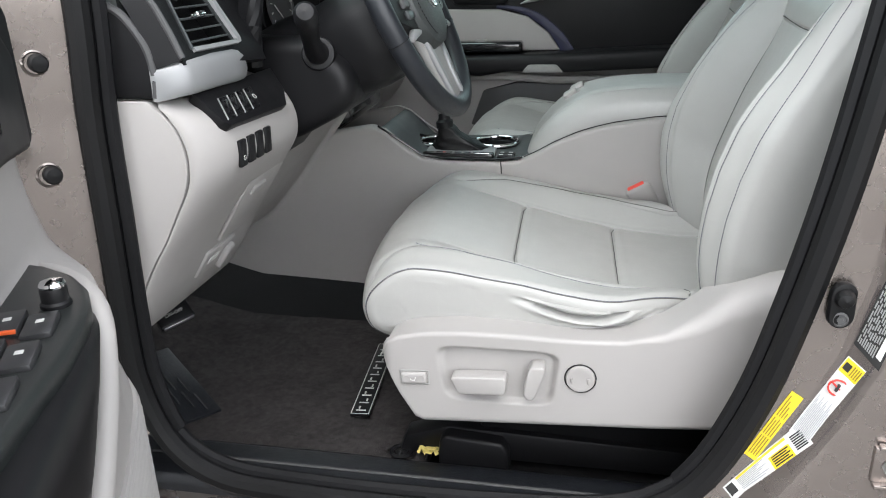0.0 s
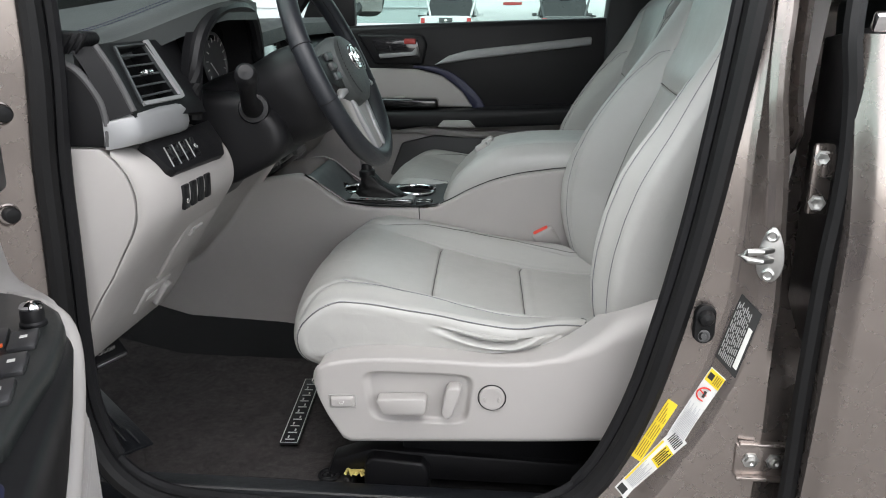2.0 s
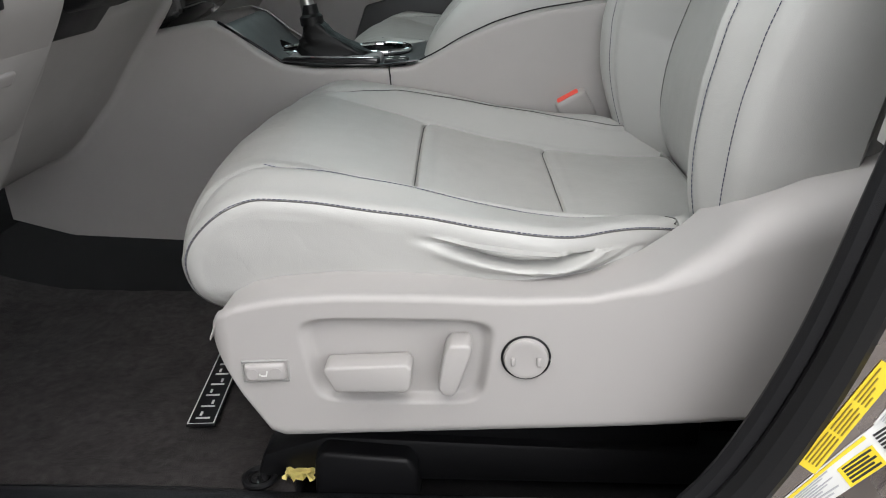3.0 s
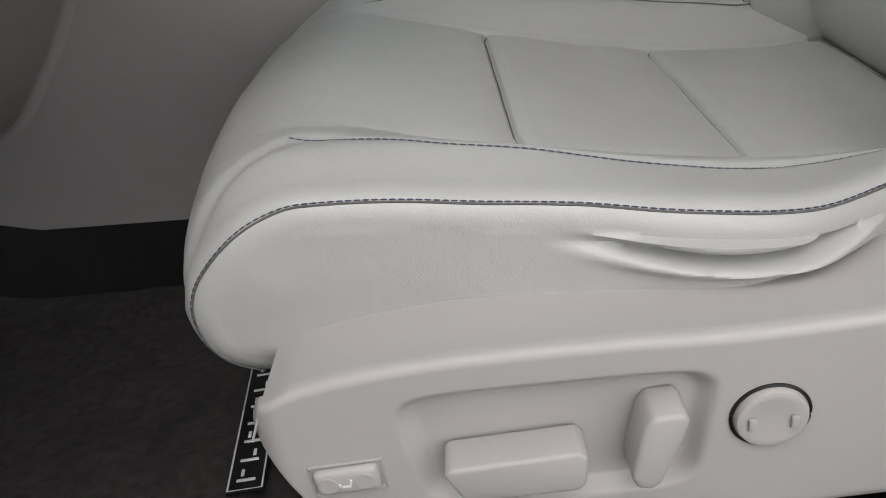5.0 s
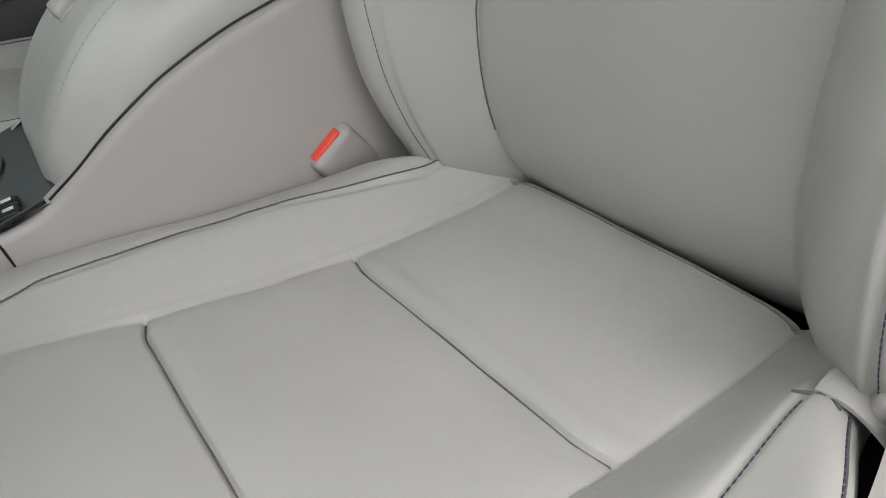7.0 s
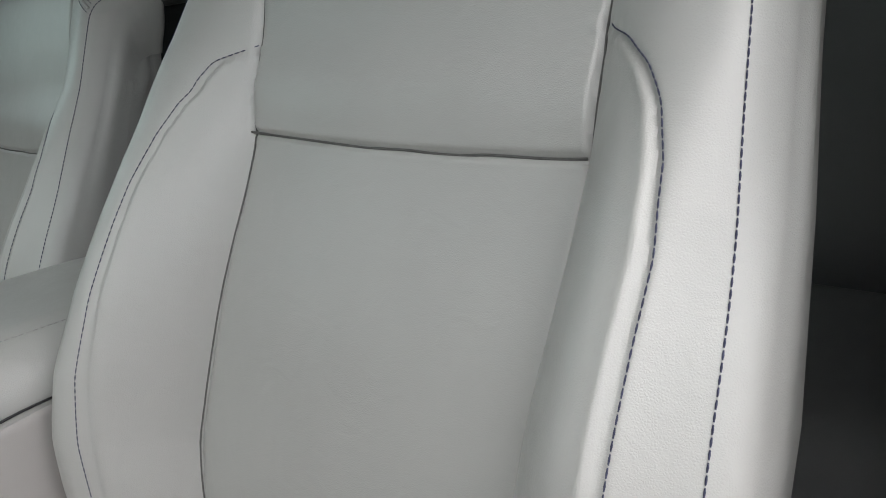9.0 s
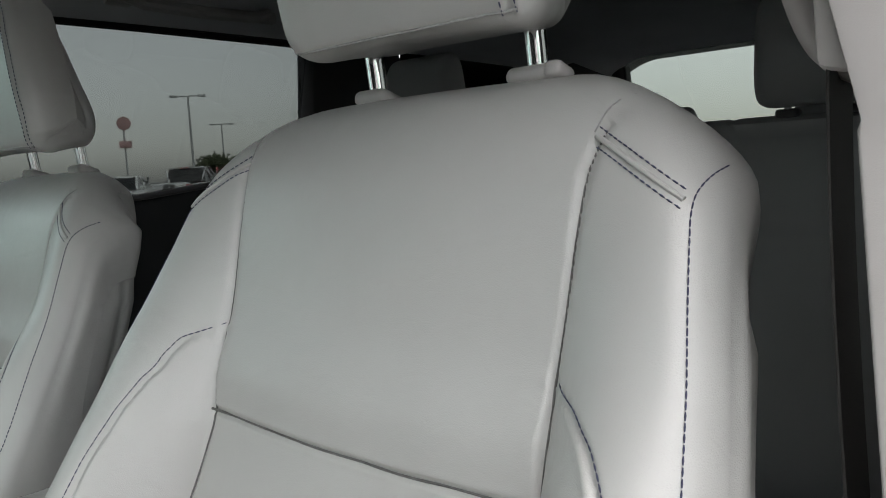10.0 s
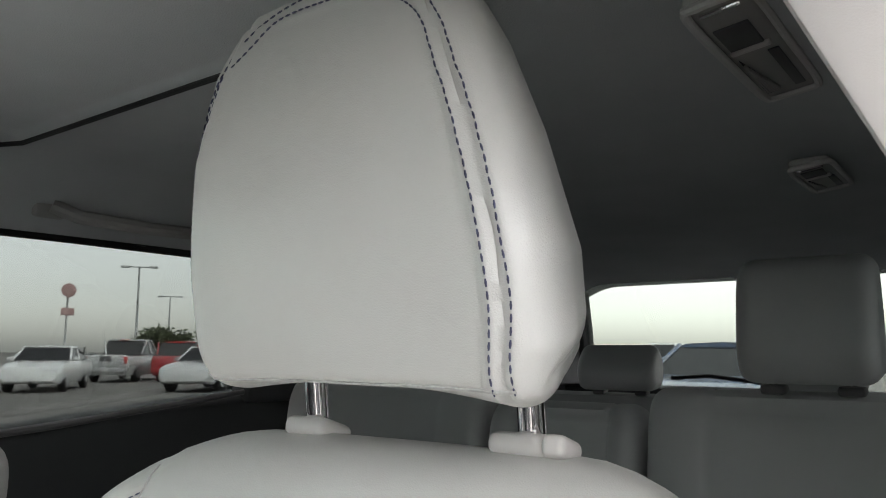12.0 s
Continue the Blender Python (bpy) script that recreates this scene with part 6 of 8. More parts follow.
def shield_mesh():
    """The outboard side shield: a moulded skin with a shallow dish for the switches."""
    xt = [-0.047, -0.044, -0.038, -0.02, 0.007, 0.03, 0.07, 0.11, 0.16, 0.20, 0.23, 0.286, 0.336, 0.379, 0.411, 0.44, 0.466, 0.51, 0.56, 0.62]
    zt = [0.618, 0.630, 0.640, 0.649, 0.655, 0.658, 0.661, 0.6615, 0.661, 0.6595, 0.6595, 0.662, 0.674, 0.699, 0.728, 0.742, 0.750, 0.762, 0.766, 0.757]
    xb = [-0.047, -0.040, -0.022, 0.0, 0.012, 0.2, 0.409, 0.62]
    zb = [0.612, 0.594, 0.555, 0.518, 0.513, 0.523, 0.534, 0.545]
    us = np.r_[np.linspace(-0.047, 0.0, 30), np.linspace(0.004, 0.28, 110), np.linspace(0.285, 0.62, 60)]
    vs = np.r_[np.linspace(0, 0.86, 66), np.linspace(0.87, 1, 22)]

    def skin(u, v):
        lo, hi = float(np.interp(u, xb, zb)), float(np.interp(u, xt, zt))
        z = lo + (hi - lo) * v
        d_top, d_bot, d_front = hi - z, z - lo, u + 0.047
        y = -0.014 + 0.01 * smooth(0.3, 0.6, u)
        r = 0.006 + 0.034 * smooth(0.30, 0.46, u)
        if d_top < r:
            y += r * (1 - math.sqrt(max(0, 1 - (1 - d_top / r) ** 2))) * 0.9
        if d_bot < 0.012:
            y += 0.012 * (1 - math.sqrt(max(0, 1 - (1 - d_bot / 0.012) ** 2)))
        if d_front < 0.02:
            y += 0.02 * (1 - math.sqrt(max(0, 1 - (1 - d_front / 0.02) ** 2)))
        # the dish
        a = 0.034 + 0.014 * (0.640 - z) / 0.084
        b = 0.203 - 0.010 * (0.638 - z) / 0.080
        ex, ez = abs(u - (a + b) / 2) / ((b - a) / 2), abs(z - 0.598) / 0.0405
        inside = 1 - smooth(0.90, 1.05, (ex ** 7 + ez ** 6) ** (1 / 6.5))
        y += 0.0095 * inside
        return (u, y, z)

    return sheet(skin, us, vs, 0.004, (0, -1, 0))


shield = part("side_shield", shield_mesh(), SHIELD, driver, "ash plastic side shield", angle=50)
ret = [(-0.046, 0.618), (-0.038, 0.638), (-0.02, 0.6475), (0.007, 0.6535), (0.07, 0.6600), (0.16, 0.6600), (0.23, 0.6585), (0.286, 0.661), (0.336, 0.673), (0.379, 0.698), (0.411, 0.726), (0.466, 0.748), (0.56, 0.763)]
part("shield_lip", sheet(lambda u, v: (u, -0.0095 + 0.036 * smooth(0.30, 0.46, u) + 0.07 * v, float(np.interp(u, [p[0] for p in ret], [p[1] for p in ret])) - 0.0006 - 0.002 * v), np.linspace(-0.046, 0.56, 70), (0, 0.5, 1), 0.003, (0, 0, 1)), SHIELD, driver)


lum = part("lumbar_switch", rbox((0.002, -0.0150, 0.587), (0.037, 0.008, 0.0175), 0.004, 3, pose(0, 0, 0, 0, -4, 0)), SHIELD, driver, "ash rocker with pale seat symbol")
for s in (-1, 1):
    part("dimple", disc((0.002 + s * 0.0105, -0.0190, 0.587 + s * 0.0008), (0, -1, 0), [(0.0058, 0.0), (0.0054, 0.0004), (0.0042, 0.0003), (0.0, 0.0001)], 16), SHIELD, lum)
part("seat_symbol", merge(rbox((0.0015, -0.0193, 0.585), (0.005, 0.0006, 0.0012), 0), rbox((0.0042, -0.0193, 0.5875), (0.0012, 0.0006, 0.005), 0, 1, pose(0, 0, 0, 0, 15, 0)),
                          rbox((-0.002, -0.0193, 0.5862), (0.001, 0.0006, 0.002), 0)), MARK, lum)
part("bezel", tube([(0.002 + 0.0205 * math.copysign(min(1, abs(math.cos(a)) * 1.35), math.cos(a)), -0.0138, 0.587 + 0.0105 * math.copysign(min(1, abs(math.sin(a)) * 1.6), math.sin(a)) + 0.0014 * math.cos(a)) for a in np.linspace(0, 2 * math.pi, 36, endpoint=False)], 0.0013, 6, True), GREY_TRIM, lum)
part("slide_switch", prism([(0.0565, 0.597), (0.060, 0.6005), (0.129, 0.6045), (0.1335, 0.600), (0.132, 0.582), (0.128, 0.577), (0.069, 0.5755), (0.065, 0.578)], -0.030, -0.006, "y", 0.0045, 3), SHIELD, driver, "long ash seat slide switch")
part("recline_switch", prism([(0.159, 0.574), (0.1555, 0.582), (0.162, 0.617), (0.1665, 0.6235), (0.182, 0.6245), (0.1855, 0.620), (0.183, 0.610), (0.172, 0.577), (0.167, 0.5725)], -0.030, -0.004, "y", 0.0045, 3), SHIELD, driver, "upright ash recline switch")
kn = part("support_knob", disc((0.2312, -0.010, 0.6045), (0, -1, 0), [(0.0195, -0.004), (0.0195, 0.006), (0.0185, 0.0085), (0.0165, 0.0092), (0.014, 0.0088), (0.0, 0.0085)], 40), SHIELD, driver, "round ash support knob")
part("collar", tube([(0.2312 + 0.0207 * math.cos(a), -0.0146, 0.6045 + 0.0205 * math.sin(a)) for a in np.linspace(0, 2 * math.pi, 40, endpoint=False)], 0.0010, 6, True), BLACK, kn, "dark gap ring")
for s in (-1, 1):
    part("grip", rbox((0.2312 + s * 0.011, -0.0200, 0.6035), (0.004, 0.002, 0.008), 0.0008, 2), SHIELD, kn)

# ---------------------------------------------------------------- belt buckle
buckle = thing("belt_buckle", (0.335, 0.555, 0.66), "grey seat belt buckle with a red press button", "seat belt buckle")
bx = Vector((0.87, -0.05, 0.49)).normalized()
bz = (Vector((-0.45, -0.30, 0.84)) - bx * bx.dot(Vector((-0.45, -0.30, 0.84)))).normalized()
by = bz.cross(bx)
tilt = Matrix.Translation((0.318, 0.5645, 0.7095)) @ Matrix((bx, by, bz)).transposed().to_4x4()
part("buckle_body", moved(rbox((0.001, 0, -0.0445), (0.050, 0.027, 0.090), 0.007, 3), tilt), BEIGE, buckle)
part("red_button", moved(rbox((-0.001, -0.0005, 0.0002), (0.034, 0.0140, 0.005), 0.0028, 3), tilt), RED, buckle, "red press button")
part("slot", moved(rbox((0.001, 0.0105, -0.0005), (0.036, 0.0025, 0.002), 0.0008), tilt), BLACK, buckle)
anchor = thing("belt_anchor", (0.43, 0.52, 0.66), "chrome belt anchor in a black slot", "seat belt anchor")
part("slot", rbox((0.398, 0.516, 0.668), (0.046, 0.022, 0.014), 0.005, 2, pose(0, 0, 0, 0, 20, -20)), BLACK, anchor, "black slot")
part("bracket", tube([(0.390, 0.520, 0.678), (0.404, 0.516, 0.677), (0.420, 0.510, 0.666)], 0.004, 8), ZINC, anchor, "bright steel bracket")
hinge_cover = [(0.455, 0.535, 0.655), (0.475, 0.53, 0.662), (0.50, 0.53, 0.65)]
rc = thing("recliner_cover", (0.47, 0.54, 0.63), "small grey plastic cover at the backrest hinge", "trim")
part("cap", tube(hinge_cover, [0.012, 0.018, 0.014], 12), BEIGE, rc)
rn = thing("recliner_cover", (0.41, 0.09, 0.66), "small grey plastic cover at the backrest hinge", "trim")
part("cap", rbox((0.408, 0.088, 0.682), (0.040, 0.030, 0.024), 0.007, 3, pose(0, 0, 0, 20, -15, 25)), BEIGE, rn)
part("flap", sheet(lambda u, v: (0.378 + 0.034 * u, 0.118 - 0.060 * v, 0.684 - 0.022 * v ** 2 + 0.004 * math.sin(u * 4 + v * 5)), np.linspace(0, 1, 8), np.linspace(0, 1, 10), 0.003, (0, 0, 1)), LEATHER, rn, "loose leather flap")


# ---------------------------------------------------------------- passenger door and right side
YR = 1.36
pdoor = thing("passenger_door", (0.1, YR, 0.45), "closed passenger door in black and ash trim", "car door", kind="structure")
part("outer_skin", prism([(-0.45, 0.36), (0.60, 0.36), (0.62, 1.12), (-0.45, 1.10)], 1.58, 1.61, "y", 0.008), PAINT, pdoor)
part("upper_trim", prism([(-0.42, 0.862), (0.56, 0.862), (0.56, 1.150), (0.30, 1.142), (-0.10, 1.128), (-0.42, 1.115)], YR + 0.005, YR + 0.16, "y", 0.018, 3), BLACK, pdoor, "black upper trim")
part("lower_trim", prism([(-0.42, 0.42), (0.56, 0.42), (0.56, 0.860), (-0.42, 0.860)], YR + 0.008, YR + 0.16, "y", 0.012, 3), BEIGE, pdoor, "ash lower trim")
ins = [(-0.40, 1.00), (-0.05, 0.995), (0.03, 0.975), (0.09, 0.93), (0.125, 0.88), (-0.40, 0.88)]
part("insert", prism(ins, YR - 0.006, YR + 0.03, "y", 0.006, 3), BEIGE, pdoor, "ash door insert")
border_out = curve_through([(-0.06, 1.006), (0.00, 1.003), (0.06, 0.985), (0.115, 0.945), (0.150, 0.905), (0.168, 0.872)], 16)
border_in = curve_through([(0.128, 0.872), (0.120, 0.89), (0.09, 0.932), (0.03, 0.977), (-0.02, 0.994), (-0.06, 0.999)], 16)
part("insert_border", prism([tuple(q) for q in border_out] + [tuple(q) for q in border_in], YR - 0.008, YR + 0.02, "y", 0.002, 2), NAVY, pdoor, "navy border")
part("silver_strip", prism([(0.005, 1.008), (0.05, 1.036), (0.11, 1.052), (0.48, 1.094), (0.48, 1.070), (0.12, 1.026)], YR - 0.018, YR + 0.02, "y", 0.006, 3), SILVER, pdoor, "satin silver strip")
hb_ = part("handle_bezel", prism([(-0.235, 1.10), (-0.03, 1.098), (-0.015, 1.07), (-0.03, 1.008), (-0.18, 1.008)], YR - 0.008, YR + 0.02, "y", 0.010, 3), BLACK, pdoor, "black handle surround")
part("handle_cup", prism([(-0.19, 1.085), (-0.045, 1.085), (-0.035, 1.03), (-0.16, 1.03)], YR - 0.011, YR + 0.0, "y", 0.004), GLOSS_BLACK, hb_)
part("inner_handle", prism([(-0.165, 1.040), (-0.06, 1.048), (-0.045, 1.066), (-0.045, 1.038), (-0.16, 1.027)], YR - 0.024, YR - 0.006, "y", 0.003), SILVER, hb_, "silver inner handle")
part("lock_tab", rbox((-0.068, YR - 0.014, 1.078), (0.036, 0.012, 0.016), 0.003), RED_DIM, hb_)
part("armrest", prism([(-0.30, 0.868), (-0.10, 0.872), (0.14, 0.880), (0.56, 0.900), (0.56, 0.845), (0.15, 0.826), (-0.02, 0.828), (-0.10, 0.815), (-0.30, 0.835)], YR - 0.075, YR + 0.03, "y", 0.014, 3), BLACK, pdoor, "black armrest")
ps = part("switch_pod", rbox((-0.09, YR - 0.02, 0.895), (0.22, 0.06, 0.030), 0.010, 3), GLOSS_BLACK, pdoor, "gloss black switch panel")
part("window_key", rbox((-0.10, YR - 0.03, 0.9115), (0.030, 0.022, 0.006), 0.002), GREY_TRIM, ps)
part("pocket_line", tube([(-0.30, YR + 0.0, 0.80), (-0.05, YR - 0.02, 0.812), (0.10, YR - 0.02, 0.80), (0.55, YR, 0.80)], 0.012, 8), BEIGE, pdoor)
# Dark slab on the ash trim; paints the shade inside the map pocket.
part("map_pocket_shade", prism([(-0.14, 0.66), (0.50, 0.66), (0.52, 0.775), (0.30, 0.790), (0.0, 0.790), (-0.10, 0.765)], YR - 0.004, YR + 0.02, "y", 0.008, 2), GREY_DARK, pdoor, "dark slab for the shaded map pocket")
part("grab_insert", prism([(0.02, 0.826), (0.14, 0.826), (0.12, 0.85), (0.04, 0.85)], YR - 0.080, YR - 0.03, "y", 0.006), GREY_TRIM, pdoor, "grey grab cup")
part("window_pane", sheet(lambda u, v: (-0.42 + 1.0 * u, 1.50 - 0.14 * v, 1.13 + 0.42 * v), (0, 0.5, 1), (0, 0.5, 1), 0.004, (0, 1, 0)), GLASS, pdoor).visible_shadow = False
part("sash", tube([(-0.50, 1.50, 1.12), (-0.30, 1.44, 1.36), (-0.05, 1.39, 1.52), (0.52, 1.37, 1.56)], 0.022, 8), BLACK, pdoor, "black window frame")
quarter = prism([(-0.44, 1.12), (-0.26, 1.12), (-0.26, 1.22), (-0.30, 1.30), (-0.36, 1.30)], 1.46, 1.50, "y", 0.006)
part("sail_panel", quarter, BLACK, pdoor)

mir = thing("wing_mirror", (-0.25, 1.68, 1.18), "black wing mirror outside the passenger window", "wing mirror")
m_m = Matrix.Translation((-0.275, 1.74, 1.235)) @ pose(0, 0, 0, 0, 4, -20)
part("housing", moved(ring_loft([[(d, 0.115 * s * math.copysign(abs(math.cos(a)) ** 0.6, math.cos(a)), 0.085 * s * math.copysign(abs(math.sin(a)) ** 0.6, math.sin(a))) for a in np.linspace(0, 6.283, 32, endpoint=False)] for d, s in ((-0.09, 0.55), (-0.07, 0.8), (-0.02, 0.98), (0.012, 1.0), (0.014, 0.94))]), m_m), BLACK, mir)
part("mirror_glass", moved(rbox((0.014, 0, 0), (0.004, 0.19, 0.135), 0.001), m_m), MIRROR, mir)
part("blind_spot_mirror", moved(disc((0.016, 0.06, 0.015), (1, 0, 0), [(0.025, 0), (0.022, 0.003), (0.0, 0.005)], 24), m_m), MIRROR, mir)
part("stem", tube([(-0.32, 1.50, 1.16), (-0.31, 1.62, 1.16), (-0.30, 1.68, 1.18)], 0.025, 10), BLACK, mir)

# far front pillar, screen and cowl
scr = thing("windscreen", (-0.7, YCAR, 1.1), "clear windscreen between dark pillars", "windscreen", kind="structure")
part("pane", sheet(lambda u, v: (-1.02 + 0.90 * v, -0.10 + 1.57 * u + 0.09 * v * (1 - 2 * u), 1.12 + 0.48 * v), (0, 0.5, 1), (0, 0.5, 1), 0.005, (0, 0, 1)), GLASS, scr).visible_shadow = False
part("pillar_trim", tube([(-0.95, 1.46, 1.12), (-0.55, 1.42, 1.34), (-0.25, 1.38, 1.50), (0.0, 1.33, 1.57)], 0.045, 10), GREY_TRIM, scr, "grey pillar trim")
part("pillar_trim", tube([(-0.95, -0.09, 1.12), (-0.60, -0.06, 1.32), (-0.30, -0.01, 1.48), (-0.05, 0.02, 1.57)], 0.040, 10), GREY_TRIM, scr, "grey pillar trim")
bonnet = solid("bonnet", sheet(lambda u, v: (-1.02 - 1.0 * u, -0.20 + 1.77 * v, 1.10 - 0.16 * u * u - 0.06 * (2 * v - 1) ** 2), np.linspace(0, 1, 12), np.linspace(0, 1, 12), 0.02, (0, 0, 1)), PAINT, "taupe metallic bonnet ahead of the screen", "bonnet", kind="structure")
solid("front_wing", prism([(-2.0, 0.35), (-0.44, 0.35), (-0.46, 1.06), (-1.0, 1.06), (-2.0, 0.86)], -0.265, -0.20, "y", 0.02), PAINT, "taupe metallic front wing", "car wing", kind="structure")
solid("firewall", prism([(-1.10, 0.36), (-1.02, 0.36), (-0.98, 1.10), (-1.10, 1.10)], -0.10, 1.46, "y", 0.01), CARPET, "dark bulkhead behind the pedals", "bulkhead", kind="structure")

# ---------------------------------------------------------------- roof and headliner


def roof_z(x, y):
    side = abs(y - YCAR)
    return 1.585 + 0.018 * math.sin(max(0, min(1, (x + 0.1) / 2.8)) * math.pi) - 0.10 * smooth(0.42, 0.70, side) ** 1.5 - 0.05 * smooth(2.2, 2.8, x)


def liner(x, y):
    z = roof_z(x, y)
    # raised frame round the sunshade
    inside = min(smooth(0.775, 0.800, 0.80 + (0.785 - x)), 1 - smooth(0.445, 0.470, abs(y - YCAR)))
    z += 0.010 * inside * smooth(-0.1, 0.0, x)
    return (x, y, z)


xs_ = np.r_[np.linspace(-0.1, 0.72, 14), np.linspace(0.74, 0.84, 26), np.linspace(0.88, 2.8, 36)]
ys_ = np.r_[np.linspace(0.02, 0.19, 8), np.linspace(0.20, 0.26, 12), np.linspace(0.30, 1.07, 16), np.linspace(1.10, 1.17, 14), np.linspace(1.20, 1.346, 8)]
solid("ceiling", sheet(liner, xs_, ys_, 0.01, (0, 0, -1)), HEADLINER, "grey cloth headliner with a sunshade recess", "ceiling", kind="structure", angle=70)
solid("sunshade_trim", tube([(-0.08, 1.14, 1.586), (0.72, 1.14, 1.588), (0.765, 1.13, 1.588), (0.785, 1.09, 1.589), (0.788, 0.70, 1.592), (0.785, 0.27, 1.589), (0.76, 0.23, 1.588), (-0.08, 0.225, 1.586)], 0.0035, 8), BLACK, "black edging of the closed sunshade", "trim", kind="structure")
solid("roof", sheet(lambda x, y: (x, y, roof_z(x, y) + 0.06 + 0.03 * (1 - smooth(0.5, 0.72, abs(y - YCAR)))), np.linspace(-0.12, 2.85, 20), np.linspace(-0.03, 1.396, 16), 0.02, (0, 0, 1)), PAINT, "taupe metallic roof", "roof", kind="structure")


def roof_unit(at, size, name="roof_vent"):
    x, y = at
    z = roof_z(x, y)
    u = thing(name, (x, y, z), "grey ceiling vent and lamp unit on the headliner", "ceiling vent", "ceiling units")
    dz = Matrix.Translation((x, y, z - 0.004)) @ pose(0, 0, 0, -8, 0, 0)
    hx, hy = size[0] / 2, size[1] / 2
    part("panel", moved(rbox((0, 0, 0), (size[0], size[1], 0.016), 0.007, 3), dz), GREY_TRIM, u)
    rim = curve_through([(-hx, -hy + 0.012, -0.008), (-hx + 0.012, -hy, -0.008), (0, -hy - 0.001, -0.009), (hx - 0.012, -hy, -0.008), (hx, -hy + 0.012, -0.008), (hx, hy - 0.012, -0.008),
                         (hx - 0.012, hy, -0.008), (0, hy + 0.001, -0.009), (-hx + 0.012, hy, -0.008), (-hx, hy - 0.012, -0.008), (-hx, -hy + 0.012, -0.008)], 80)
    part("rim", moved(tube([tuple(q) for q in rim], 0.0042, 8), dz), PALE_TRIM, u, "paler rim")
    part("bright_edge", moved(tube([(-hx + 0.014, -hy + 0.012, -0.010), (-hx + 0.012, 0, -0.011), (-hx + 0.014, hy - 0.010, -0.010)], 0.0022, 8), dz), CHROME, u, "bright edge strip")
    part("lamp", moved(rbox((-size[0] * 0.20, hy * 0.15, -0.0085), (size[0] * 0.20, size[1] * 0.55, 0.003), 0.001), dz), GREY_DARK, u, "dull lamp lens")
    part("lamp_edge", moved(rbox((-size[0] * 0.085, hy * 0.1, -0.0095), (0.007, size[1] * 0.66, 0.006), 0.002), dz), PALE_TRIM, u)
    part("vent_box", moved(prism([(size[0] * 0.0, hy * 0.72), (size[0] * 0.42, hy * 0.78), (size[0] * 0.40, hy * 0.25)], -0.0096, -0.006, "z", 0.0005), dz), BLACK, u, "dark vent")
    for k in range(5):
        y0 = hy * (0.66 - 0.085 * k)
        part("slat", moved(rbox((size[0] * (0.22 + 0.022 * k), y0, -0.0105), (size[0] * (0.34 - 0.05 * k), 0.0026, 0.004), 0.0008, 1, pose(0, 0, 0, 0, 0, -1.5 * k)), dz), GREY_TRIM, u)
    part("groove", moved(rbox((size[0] * 0.20, -hy * 0.45, -0.0085), (size[0] * 0.42, 0.010, 0.002), 0.0008), dz), GREY_DARK, u)
    return u


roof_unit((1.035, 0.203), (0.265, 0.054))
roof_unit((1.64, 0.264), (0.195, 0.058))
grab = thing("grab_handle", (1.08, 1.30, 1.52), "grey folded grab handle above the rear window", "grab handle")
part("handle", tube([(0.92, 1.275, 1.545), (0.96, 1.262, 1.530), (1.08, 1.258, 1.526), (1.20, 1.262, 1.530), (1.24, 1.275, 1.545)], 0.012, 10), GREY_TRIM, grab)
for x in (0.92, 1.24):
    part("mount", rbox((x, 1.285, 1.540), (0.05, 0.02, 0.03), 0.006), GREY_TRIM, grab)
hook = thing("coat_hook", (1.34, 1.29, 1.53), "dark coat hook on the ceiling edge", "hook")
part("hook_body", rbox((1.34, 1.285, 1.528), (0.04, 0.03, 0.035), 0.010, 3), GREY_DARK, hook)

solid("roof_rail", tube([(-0.20, 0.02, 1.53), (0.10, 0.0, 1.565), (0.60, -0.005, 1.565), (1.60, -0.005, 1.56), (2.80, 0.02, 1.52)], 0.055, 12), PAINT, "taupe metallic roof rail over the doors", "roof rail", kind="structure")

# right side behind the front door
rs = thing("rear_right_door", (1.0, YR, 0.45), "closed rear door with dark trim and tinted window", "car door", kind="structure")
part("outer_skin", prism([(0.64, 0.36), (1.55, 0.36), (1.62, 1.12), (0.66, 1.12)], 1.58, 1.61, "y", 0.008), PAINT, rs)
part("inner_trim", prism([(0.62, 0.42), (1.60, 0.42), (1.60, 1.235), (1.38, 1.215), (0.62, 1.150)], YR + 0.015, YR + 0.16, "y", 0.014, 3), DARK_TRIM, rs, "dark inner trim")
part("door_pull", tube([(1.05, YR - 0.01, 0.93), (1.18, YR - 0.035, 0.955), (1.34, YR - 0.035, 0.975), (1.42, YR, 0.98)], [0.012, 0.018, 0.018, 0.012], 10), GREY_TRIM, rs, "grey door pull")
part("sill_strip", tube([(0.62, YR + 0.012, 1.155), (1.0, YR + 0.012, 1.182), (1.40, YR + 0.012, 1.224)], 0.006, 8), GREY_DARK, rs)
part("window_pane", sheet(lambda u, v: (0.64 + 0.80 * u, 1.44 - 0.06 * v, 1.14 + 0.365 * v), (0, 0.5, 1), (0, 0.5, 1), 0.004, (0, 1, 0)), TINT, rs).visible_shadow = False
part("window_bar", tube([(0.60, 1.372, 1.508), (1.0, 1.372, 1.510), (1.45, 1.372, 1.508)], 0.010, 8), BLACK, rs, "black upper window bar")
part("bar_clip", rbox((1.135, 1.362, 1.516), (0.022, 0.014, 0.014), 0.003), BLACK, rs)
part("rear_frame", prism([(1.40, 1.20), (1.76, 1.20), (1.72, 1.56), (1.43, 1.56)], 1.355, 1.42, "y", 0.012), DARK_TRIM, rs, "dark pillar trim")
part("top_frame", prism([(0.50, 1.528), (2.6, 1.528), (2.6, 1.60), (0.50, 1.60)], 1.335, 1.42, "y", 0.008), DARK_TRIM, rs)
